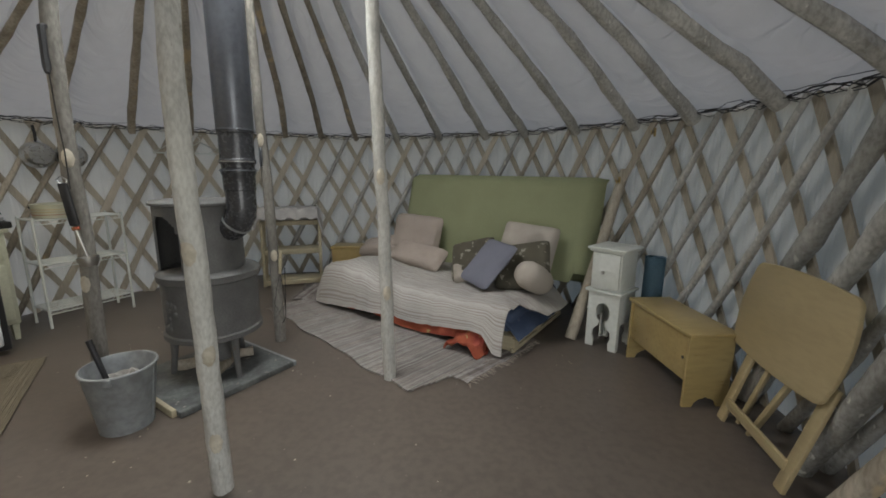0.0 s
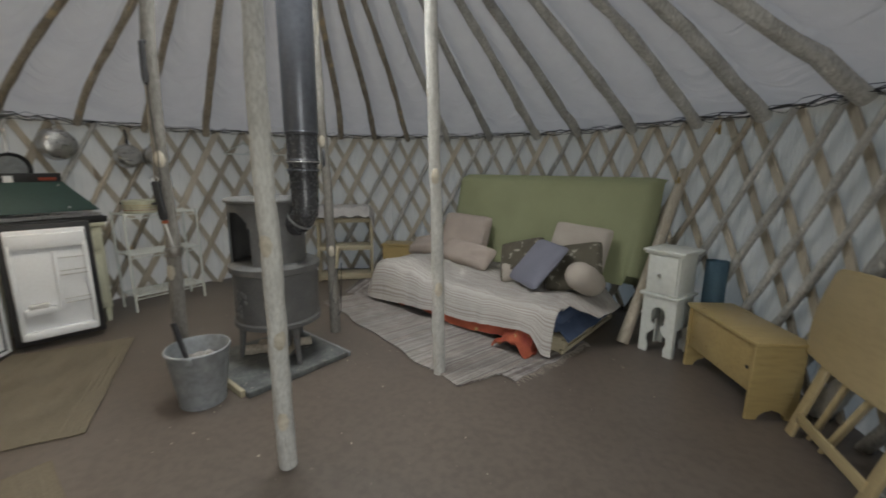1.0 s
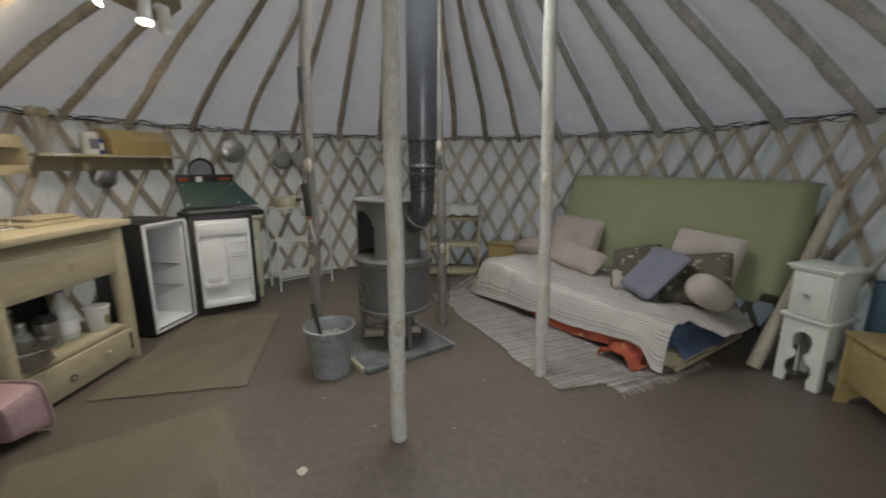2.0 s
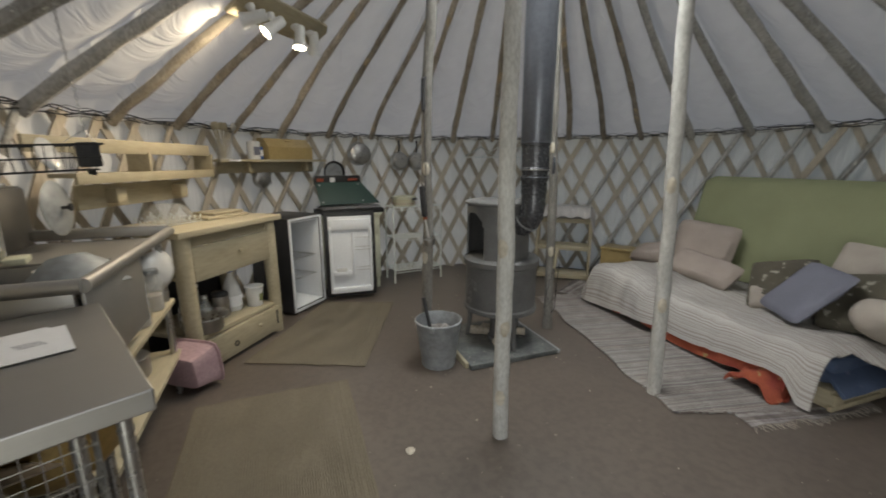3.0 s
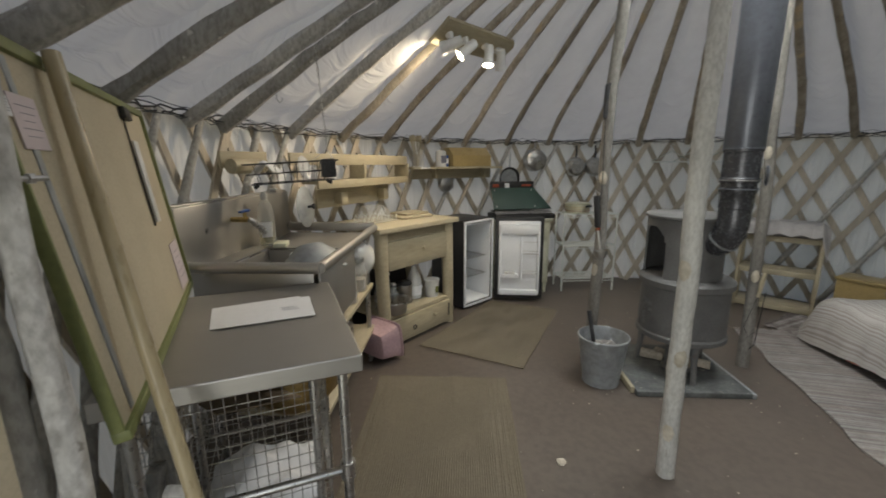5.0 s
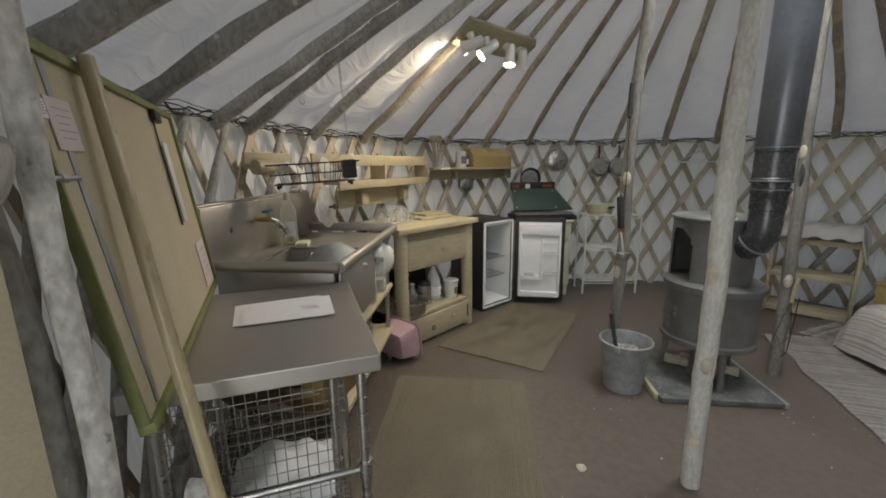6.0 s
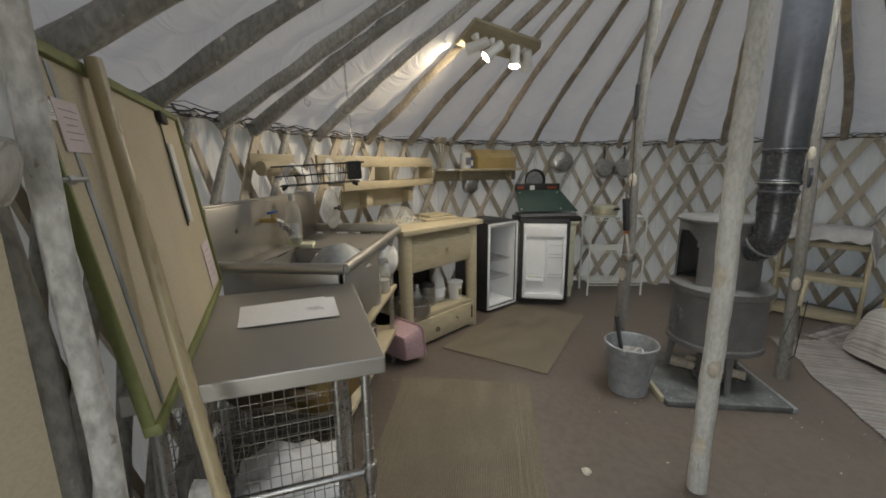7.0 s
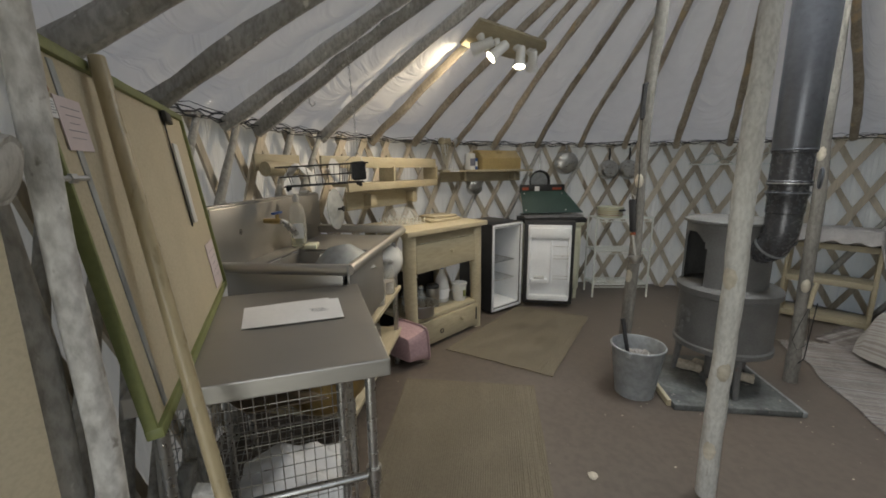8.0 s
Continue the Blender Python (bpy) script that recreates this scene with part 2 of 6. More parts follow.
SLAB = mat("slate_slab", (0.16, 0.17, 0.165), (0.07, 0.075, 0.075), 9, 0.7, bump=0.5, fine=50, vary=0, wear=0.4, spots=((0.27, 0.255, 0.23), 22, 0.68))
CAMPGREEN = mat("green_enamel", (0.030, 0.066, 0.053), (0.025, 0.055, 0.045), 8, 0.6, 0.0, bump=0.05, vary=0.03)
PAPER = mat("paper", (0.80, 0.80, 0.80), (0.76, 0.76, 0.76), 6, 0.8, bump=0.03, vary=0.04, wear=0.05)
CORK = mat("pinboard_face", (0.53, 0.465, 0.335), (0.485, 0.425, 0.305), 6, 0.8, bump=0.15, fine=150, vary=0.0, wear=0.15)
GREENPAINT = mat("green_paint", (0.21, 0.23, 0.085), (0.175, 0.195, 0.07), 8, 0.5, bump=0.1, vary=0.02, wear=0.2)
CERAMIC = mat("white_ceramic", (0.78, 0.78, 0.76), None, 5, 0.2, bump=0.0, vary=0.04, wear=0.03)
GLASS = clear_mat("clear_glass")
PLASTIC = thin_mat("clear_plastic", (0.80, 0.82, 0.80), 0.24, 0.2)
THINGLASS = thin_mat("thin_glass", (0.80, 0.82, 0.82), 0.10, 0.05)
POLEBARK = mat("weathered_pole_bark", (0.255, 0.243, 0.22), (0.17, 0.16, 0.143), 9, 0.88, bump=0.9, fine=80, stretch=(1, 1, 0.4), vary=0.06, wear=0.45, spots=((0.36, 0.33, 0.28), 12, 0.70))
BROOM = mat("smooth_pale_wood", (0.47, 0.395, 0.25), (0.40, 0.33, 0.20), 6, 0.3, bump=0.06, fine=60, stretch=(1, 1, 0.15), vary=0.02, wear=0.2)
SOOT = mat("black_enamel", (0.085, 0.088, 0.096), (0.068, 0.07, 0.078), 7, 0.26, 0.3, bump=0.04, fine=50, vary=0.03, wear=0.2, spots=((0.30, 0.30, 0.30), 24, 0.74))
CARD = mat("brown_cardboard", (0.20, 0.155, 0.105), (0.17, 0.13, 0.088), 5, 0.85, bump=0.1, fine=90, vary=0.05, wear=0.2)
SOAP = clear_mat("pale_soap", (0.95, 0.9, 0.62), 0.1)
LAMPWHITE = mat("white_metal", (0.78, 0.78, 0.76), None, 6, 0.4, bump=0.0, vary=0.02, wear=0.05)
BULB = glow_mat("lit_bulb", (1.0, 0.86, 0.62), 60)
BRASS = mat("brass", (0.60, 0.45, 0.20), None, 9, 0.35, 1.0, bump=0.05)
BLUETAP = mat("blue_plastic", (0.03, 0.10, 0.34), None, 9, 0.4, bump=0.0)
ASH = mat("wood_ash", (0.34, 0.33, 0.32), (0.2, 0.19, 0.185), 20, 0.95, bump=0.6, fine=90, vary=0)
BLANKET = mat("pale_blanket", (0.50, 0.485, 0.475), (0.40, 0.385, 0.38), 14, 0.95, bump=0.5, fine=120, vary=0, wear=0.2, spec=0.1)
BIRCH = mat("birch_bark", (0.70, 0.69, 0.66), (0.48, 0.47, 0.445), 38, 0.8, bump=0.8, fine=60, stretch=(1, 1, 0.6), vary=0.05, wear=0.5, spots=((0.30, 0.28, 0.25), 42, 0.66))
LILAC = mat("lilac_paper", (0.60, 0.52, 0.53), (0.54, 0.47, 0.48), 6, 0.7, bump=0.03, vary=0.04, wear=0.06)


# ---- mesh helpers ----
def part(name, bm, material, parent=None, label="", smooth=True):
    bmesh.ops.recalc_face_normals(bm, faces=bm.faces)
    me = bpy.data.meshes.new(name)
    bm.to_mesh(me)
    bm.free()
    me.materials.append(material)
    for f in me.polygons:
        f.use_smooth = smooth
    ob = new(name, me)
    if smooth:
        me.set_sharp_from_angle(angle=radians(38))
    ob.parent = parent
    if label:
        ob["label"] = label
    return ob


def thing(name, m, label, category, group="", kind=""):
    ob = new(name)
    ob.empty_display_size = 0.1
    ob.matrix_basis = m
    return tagged(ob, label, category, group, kind)


def box(cx, cy, cz, sx, sy, sz, bevel=0.004, m=None, bm=None, seg=2):
    out = bm or bmesh.new()
    tmp = bmesh.new()
    bmesh.ops.create_cube(tmp, size=1, matrix=Matrix.Diagonal((sx, sy, sz, 1)))
    if bevel:
        bmesh.ops.bevel(tmp, geom=tmp.edges[:], offset=min(bevel, min(sx, sy, sz) * 0.45), segments=seg, affect="EDGES", profile=0.5)
    tmp.transform(Matrix.Translation((cx, cy, cz)))
    if m is not None:
        tmp.transform(m)
    join(out, tmp)
    return out


def join(out, tmp):
    vs = [out.verts.new(v.co) for v in tmp.verts]
    tmp.verts.index_update()
    for f in tmp.faces:
        try:
            out.faces.new([vs[v.index] for v in f.verts])
        except ValueError:
            pass
    tmp.free()


def tube(points, radii, n=10, bm=None, rough=0.0, seed=0, closed=False, caps=True):
    """A round bar along points; radii one number or one for each point."""
    out = bm or bmesh.new()
    pts = [Vector(p) for p in points]
    if not hasattr(radii, "__len__"):
        radii = [radii] * len(pts)
    rings, up = [], None
    for i, p in enumerate(pts):
        a = pts[(i - 1) % len(pts)] if (i > 0 or closed) else p
        b = pts[(i + 1) % len(pts)] if (i < len(pts) - 1 or closed) else p
        d = (b - a).normalized()
        if up is None:
            up = d.orthogonal().normalized()
        up = (up - d * up.dot(d)).normalized()
        side = d.cross(up)
        ring = []
        for k in range(n):
            w = 2 * math.pi * k / n
            r = radii[i]
            if rough:
                r *= 1 + rough * noise.noise(Vector((math.cos(w) * 1.3 + seed * 7.1, math.sin(w) * 1.3, i * 0.9 + seed)))
            ring.append(out.verts.new(p + (up * math.cos(w) + side * math.sin(w)) * r))
        rings.append(ring)
    m = len(rings)
    for i in range(m if closed else m - 1):
        q, s = rings[i], rings[(i + 1) % m]
        for k in range(n):
            out.faces.new((q[k], q[(k + 1) % n], s[(k + 1) % n], s[k]))
    if caps and not closed:
        out.faces.new(rings[0][::-1])
        out.faces.new(rings[-1])
    return out


def lathe(profile, n=28, bm=None, m=None):
    """Turns (radius, height) pairs about z."""
    out = bm or bmesh.new()
    tmp = bmesh.new()
    rings = []
    for r, z in profile:
        if r < 1e-5:
            rings.append([tmp.verts.new((0, 0, z))])
        else:
            rings.append([tmp.verts.new((r * math.cos(2 * math.pi * k / n), r * math.sin(2 * math.pi * k / n), z)) for k in range(n)])
    for q, s in zip(rings, rings[1:]):
        for k in range(n):
            k2 = (k + 1) % n
            if len(q) == 1 and len(s) == 1:
                continue
            if len(q) == 1:
                tmp.faces.new((q[0], s[k], s[k2]))
            elif len(s) == 1:
                tmp.faces.new((q[k], q[k2], s[0]))
            else:
                tmp.faces.new((q[k], q[k2], s[k2], s[k]))
    if m is not None:
        tmp.transform(m)
    join(out, tmp)
    return out


def slab(outline, z0, z1, bevel=0.003, m=None, bm=None):
    """A flat outline in x and y, raised from z0 to z1."""
    out = bm or bmesh.new()
    tmp = bmesh.new()
    f = tmp.faces.new([tmp.verts.new((x, y, z0)) for x, y in outline])
    ext = bmesh.ops.extrude_face_region(tmp, geom=[f])
    bmesh.ops.translate(tmp, vec=(0, 0, z1 - z0), verts=[v for v in ext["geom"] if isinstance(v, bmesh.types.BMVert)])
    bmesh.ops.recalc_face_normals(tmp, faces=tmp.faces)
    if bevel:
        sharp = [e for e in tmp.edges if len(e.link_faces) == 2 and e.calc_face_angle(0) > 0.9]
        bmesh.ops.bevel(tmp, geom=sharp, offset=bevel, segments=2, affect="EDGES", profile=0.5)
    if m is not None:
        tmp.transform(m)
    join(out, tmp)
    return out


def sheet(nx, ny, f, thick=0.0, bm=None):
    """A cloth of nx by ny cells; f(u, v) gives its place; thick: metres downwards along the normal."""
    out = bm or bmesh.new()
    uvl = out.loops.layers.uv.verify()
    g = [[Vector(f(i / nx, j / ny)) for j in range(ny + 1)] for i in range(nx + 1)]
    top = [[out.verts.new(p) for p in row] for row in g]
    for i in range(nx):
        for j in range(ny):
            fc = out.faces.new((top[i][j], top[i + 1][j], top[i + 1][j + 1], top[i][j + 1]))
            for lp, (a, b) in zip(fc.loops, ((i, j), (i + 1, j), (i + 1, j + 1), (i, j + 1))):
                lp[uvl].uv = (a / nx, b / ny)
    if thick:
        bmesh.ops.recalc_face_normals(out, faces=out.faces)
        bmesh.ops.solidify(out, geom=out.faces[:], thickness=thick)
    return out


def cushion_bm(w, h, t, seed=0, n=20, sag=0.05):
    """A stuffed cushion, flat in x and y, puffed in z."""
    bm = bmesh.new()
    sides = []
    for s in (1, -1):
        g = []
        for i in range(n + 1):
            row = []
            for j in range(n + 1):
                u, v = 2 * i / n - 1, 2 * j / n - 1
                pin = 1 - sag * (abs(u) ** 3) * (1 - abs(v) ** 2) - 0.09 * (u * v) ** 4
                pin2 = 1 - sag * (abs(v) ** 3) * (1 - abs(u) ** 2) - 0.09 * (u * v) ** 4
                puff = max(0, (1 - u ** 6) * (1 - v ** 6)) ** 0.5
                k = noise.noise(Vector((u * 2.2 + seed * 3.3, v * 2.2, seed))) * 0.3 + noise.noise(Vector((u * 6 + seed, v * 6, seed))) * 0.10
                row.append((u * w / 2 * pin, v * h / 2 * pin2, s * t / 2 * puff * (1 + k)))
            g.append(row)
        sides.append([[bm.verts.new(p) for p in row] for row in g])
    for q in sides:
        for i in range(n):
            for j in range(n):
                bm.faces.new((q[i][j], q[i + 1][j], q[i + 1][j + 1], q[i][j + 1]))
    bmesh.ops.remove_doubles(bm, verts=bm.verts, dist=0.0005)
    return bm


def polar(r, deg, z=0.0):
    return Vector((r * math.cos(radians(deg)), r * math.sin(radians(deg)), z))


def facing(x, y, z, ux, uy):
    """A pose at x, y, z whose own x axis points along (ux, uy)."""
    return pose(x, y, z, 0, 0, math.degrees(math.atan2(uy, ux)))


def knots(parent, spots, r=0.027):
    """Cut knots that stand a little proud of a pole: (place, outward direction)."""
    for p, d in spots:
        q = Vector(d).to_track_quat("Z", "Y").to_matrix().to_4x4()
        part("knot", lathe([(0, 0.006), (r * 0.7, 0.005), (r, 0.0), (r * 1.25, -0.012)], 10, m=Matrix.Translation(p) @ q @ Matrix.Diagonal((0.75, 1.7, 1, 1))), KNOT, parent)


# ---- the yurt ----
DOOR = (-66.0, -32.0)


def build_floor():
    bm = lathe([(0, -0.05), (R + 0.12, -0.05), (R + 0.12, 0), (0, 0)], 96)
    tagged(part("floor", bm, FLOOR, smooth=False), "brown painted floor with scuffs and small specks", "floor", kind="structure")
    # unseen ground outside, coloured pale to bounce light onto the canvas walls
    bm = lathe([(R + 0.12, -0.06), (400, -0.06)], 48)
    grass = mat("grass", (0.17, 0.17, 0.09), (0.13, 0.135, 0.065), 0.5, 0.9, vary=0)
    tagged(part("ground", bm, grass, smooth=False), "unseen dry grass round the tent, pale to bounce light", "ground", kind="structure")


# each rafter: its angle at the wall, and how far it has turned 1.24 m further in
RAFTERS = [(12.5, -1.2), (25.0, -4.2), (35.3, -3.7), (47.3, -2.1), (58.8, 0.2), (68.1, 0.2), (79.6, 0.5), (90.1, 1.2), (100.3, 1.0), (108.6, 0.8),
           (116.7, 0.4), (126.0, 0.6), (135.9, 1.6), (146.1, 1.9), (157.0, 2.0), (167.3, 1.2), (177.8, 2.4), (-171.0, 2.6), (-161.0, 1.0), (-150.4, -1.0),
           (-139.8, -0.2), (-128.0, -1.2), (-114.2, -3.0), (-108.0, -2.6), (-95.9, 0.6), (-83.0, -1.0), (-72.0, 0.0), (-61.0, 0.0), (-50.0, 0.0), (-38.0, 0.0),
           (-26.0, 0.0), (-13.0, 0.0), (-0.2, 0.2)]


def roof_z(r):
    return RIM + SLOPE * (R - r)


def build_roof():
    lines = sorted((a % 360, turn) for a, turn in RAFTERS)
    angs = [a for a, turn in lines]
    bm = bmesh.new()
    cols = []
    per = 10
    for i, a in enumerate(angs):
        b = angs[(i + 1) % len(angs)] + (360 if i == len(angs) - 1 else 0)
        for k in range(per):
            t0, t1 = lines[i][1], lines[(i + 1) % len(angs)][1]
            cols.append((a + (b - a) * k / per, k / per, t0 + (t1 - t0) * k / per))
    rs = [R + 0.10, R + 0.07, R + 0.03] + [R - 0.03 - (R - CROWN_R) * (j / 30) ** 1.1 for j in range(31)]
    grid = []
    for a0, f, turn in cols:
        row = []
        for j, r in enumerate(rs):
            a = a0 + turn * max(0.0, 2.74 - r) / 1.24
            wob = noise.noise(Vector((math.cos(radians(a)) * r * 3, math.sin(radians(a)) * r * 3, 0)))
            fold = noise.noise(Vector((a * 0.10, r * 11 + 0.05 * a, 3.0))) * 0.046 * max(0.2, 1 - (R - r) / 1.3) + noise.noise(Vector((a * 0.25, r * 26, 7.0))) * 0.020 * max(0, 1 - (R - r) / 1.0)
            sag = 4 * f * (1 - f)
            z = roof_z(r) + 0.075 - 0.062 * sag * (0.3 + 0.7 * min(1, max(0, (R - r)) / 0.25)) + 0.012 * wob + fold
            if j == 0:
                z = RIM - 0.02
            elif j == 1:
                z = RIM + 0.0
            elif j == 2:
                z = RIM + 0.02 + 0.012 * wob
            row.append(bm.verts.new(polar(r, a, z)))
        grid.append(row)
    n = len(grid)
    for i in range(n):
        for j in range(len(rs) - 1):
            bm.faces.new((grid[i][j], grid[(i + 1) % n][j], grid[(i + 1) % n][j + 1], grid[i][j + 1]))
    tagged(part("ceiling", bm, CANVAS), "white cotton roof canvas with soft folds", "ceiling", kind="structure")
    crown = thing("roof_crown", pose(0, 0, roof_z(CROWN_R)), "wooden crown ring with a clear dome", "roof crown", kind="structure")
    part("ring", tube([polar(CROWN_R - 0.02, 360 * k / 40, 0.0) for k in range(40)], 0.045, 10, closed=True), PINE, crown)
    dome = part("dome", lathe([(CROWN_R, 0.06), (0.5, 0.16), (0.25, 0.22), (0, 0.24)], 32), GLASS, crown)
    dome.visible_shadow = False


def build_rafters():
    for i, (a, turn) in enumerate(RAFTERS):
        rr = random.Random(i * 13 + 5)
        warm = (a % 360) > 95 and (a % 360) < 225
        rad = rr.uniform(0.024, 0.031) if warm else rr.uniform(0.028, 0.036)
        if 0 < a < 62:
            rad = rr.uniform(0.033, 0.040)
        if -120 < a < -60:
            rad = rr.uniform(0.031, 0.037)
        pts, rads = [], []
        n = 16
        ph, amp = rr.uniform(0, 6), rr.uniform(0.010, 0.022)
        for k in range(n + 1):
            f = k / n
            r = 2.715 - f * (2.715 - CROWN_R)
            bend = amp * math.sin(f * 5.5 + ph) * min(1, f * 5)
            lift = 0.015 * math.sin(f * 4 + ph * 2) - 0.03 * math.exp(-((f - 0.12) / 0.12) ** 2) * rr.uniform(0.2, 1)
            dr = -0.045 * math.exp(-f * 12)
            b = a + turn * (2.74 - r) / 1.24
            p = polar(r, b, roof_z(r) + 0.008 + lift + dr) + polar(bend, b + 90)
            pts.append(p)
            rads.append(rad * (1.12 - 0.35 * f) * (1 + 0.08 * math.sin(k * 2.1 + ph)))
        ob = part("rafter", tube(pts, rads, 10, rough=0.25, seed=i), BARK_WARM if warm else BARK)
        tagged(ob, "round bark-covered roof rafter sloping up to the crown", "rafter", "roof rafters")


def build_wall():
    bm = bmesh.new()
    n = 540
    zs = [0.0, 0.2, 0.45, 0.7, 0.95, 1.2, 1.45, RIM + 0.03]
    rings = []
    for z in zs:
        ring = []
        for k in range(n):
            a = 360 * k / n
            w = noise.noise(Vector((math.cos(radians(a)) * 9, math.sin(radians(a)) * 9, z * 0.6))) * 0.03 + noise.noise(Vector((math.cos(radians(a)) * 26, math.sin(radians(a)) * 26, z * 0.5))) * 0.016
            ring.append(bm.verts.new(polar(R + 0.062 + w, a, z)))
        rings.append(ring)
    for q, s in zip(rings, rings[1:]):
        for k in range(n):
            if DOOR[0] < (360 * k / n + 180) % 360 - 180 < DOOR[1]:
                continue
            bm.faces.new((q[k], q[(k + 1) % n], s[(k + 1) % n], s[k]))
    wall = tagged(part("wall", bm, LINER), "white canvas wall behind a crossed wooden lattice", "wall", kind="structure")
    # laths: eight shapes each way, turned about the middle of the tent
    run = 18.4
    stops = ((0, 3.9), (10, 60.0), (20, 113.0), (29, 159.4), (44, 243.8), (46, 255.5), (65, 363.9))

    def top_angle(i):
        for (i0, a0), (i1, a1) in zip(stops, stops[1:]):
            if i <= i1:
                return a0 + (a1 - a0) * (i - i0) / (i1 - i0)


    def lath_mesh(seed, sign, flat, thick=1.0):
        rr = random.Random(seed)
        b = bmesh.new()
        n2 = 12
        pts, rads = [], []
        amp, ph = rr.uniform(0.004, 0.016), rr.uniform(0, 6)
        base = rr.uniform(0.018, 0.027) * thick
        for k in range(n2 + 1):
            f = k / n2
            rr2 = R + (0.022 if flat else -0.024) + (0.008 if flat else 0.006) * math.sin(f * 7 + ph)
            pts.append(polar(rr2, sign * (f - 0.5) * run + math.degrees(amp * math.sin(f * 6 + ph) / R), f * (RIM + 0.0 + rr.uniform(-0.001, 0.0))))
            rads.append(base * (1.2 - 0.35 * f) * (1 + 0.1 * math.sin(k * 1.7 + ph)))
        if not flat:
            tube(pts, rads, 8, b, rough=0.25, seed=seed)
        else:
            rows = []
            w, th = rr.uniform(0.022, 0.030), 0.007
            for k, p in enumerate(pts):
                d = (pts[min(k + 1, n2)] - pts[max(k - 1, 0)]).normalized()
                nrm = Vector((p.x, p.y, 0)).normalized()
                side = d.cross(nrm)
                ww = w * (1 + 0.18 * noise.noise(Vector((k * 0.8, seed, 0))))
                rows.append([b.verts.new(p + side * sx * ww + nrm * sn * th) for sx, sn in ((-1, -1), (1, -1), (1, 1), (-1, 1))])
            for q, s in zip(rows, rows[1:]):
                for k in range(4):
                    b.faces.new((q[k], q[(k + 1) % 4], s[(k + 1) % 4], s[k]))
            b.faces.new(rows[0][::-1])
            b.faces.new(rows[-1])
        bmesh.ops.recalc_face_normals(b, faces=b.faces)
        me = bpy.data.meshes.new("lath")
        b.to_mesh(me)
        b.free()
        for f in me.polygons:
            f.use_smooth = not flat
        me.materials.append(LATH)
        return me

    back = [lath_mesh(100 + i, 1, True) for i in range(6)]
    front = {m: [lath_mesh(200 + i, -1, False) for i in range(6)] for m in (BARK, BARK_WARM)}
    for m, meshes in front.items():
        for me in meshes:
            me.materials[0] = m
    flatfront = [lath_mesh(300 + i, -1, True) for i in range(4)]
    for me in flatfront:
        me.transform(Matrix.Diagonal(((R - 0.022) / (R + 0.022), (R - 0.022) / (R + 0.022), 1, 1)))
    limbs = {63: lath_mesh(402, -1, False, 1.75), 64: lath_mesh(403, -1, False, 1.7)}
    for me in limbs.values():
        me.materials[0] = BARK
    rr = random.Random(11)
    for i in range(65):
        top = top_angle(i)
        a = top - run / 2 + rr.uniform(-0.4, 1.0)
        if not DOOR[0] - 9 < (a + 180) % 360 - 180 < DOOR[1] + 9:
            ob = new("lath", rr.choice(back))
            ob.parent, ob.matrix_basis = wall, pose(0, 0, 0, 0, 0, a)
        a = top + run / 2 + rr.uniform(-0.35, 0.35)
        if not DOOR[0] - 9 < (a + 180) % 360 - 180 < DOOR[1] + 9:
            warm = 95 < top < 235
            u = rr.random()
            me = rr.choice(flatfront) if u < (0.45 if warm else 0.12) else rr.choice(front[BARK_WARM if (warm and u < 0.75) or 22 < top < 58 else BARK])
            ob = new("lath", limbs[i] if i in limbs else me)
            ob.parent, ob.matrix_basis = wall, pose(0, 0, 0, 0, 0, a)
    # the tension wire and cord along the top of the lattice
    rr = random.Random(3)
    cable = thing("rim_cable", pose(0, 0, 0), "dark twisted wire and cord along the wall top", "cable")
    for r, z, rad in ((R - 0.035, RIM - 0.010, 0.0035), (R - 0.02, RIM + 0.012, 0.0045), (R - 0.03, RIM - 0.022, 0.002), (R - 0.045, RIM + 0.004, 0.003), (R - 0.05, RIM - 0.016, 0.0025), (R - 0.04, RIM + 0.02, 0.002)):
        pts = [polar(r + rr.uniform(-0.014, 0.014), 360 * k / 240, z + rr.uniform(-0.017, 0.017)) for k in range(240)]
        part("wire", tube(pts, rad, 6, closed=True), DARKMETAL, cable)


def crooked(points, r0, r1, seed, n=32, wob=0.004):
    """A pole through points, slightly crooked, as centre line and radii."""
    pts = [Vector(p) for p in points]
    out, rads = [], []
    for k in range(n + 1):
        f = k / n * (len(pts) - 1)
        i = min(int(f), len(pts) - 2)
        p = pts[i].lerp(pts[i + 1], f - i)
        w = Vector((noise.noise(Vector((k * 0.33, seed, 0))), noise.noise(Vector((k * 0.33, seed, 9))), 0)) * wob * min(1, k / 3)
        out.append(p + w)
        rads.append((r0 + (r1 - r0) * k / n) * (1 + 0.05 * noise.noise(Vector((k * 0.8, seed, 4)))))
    return out, rads


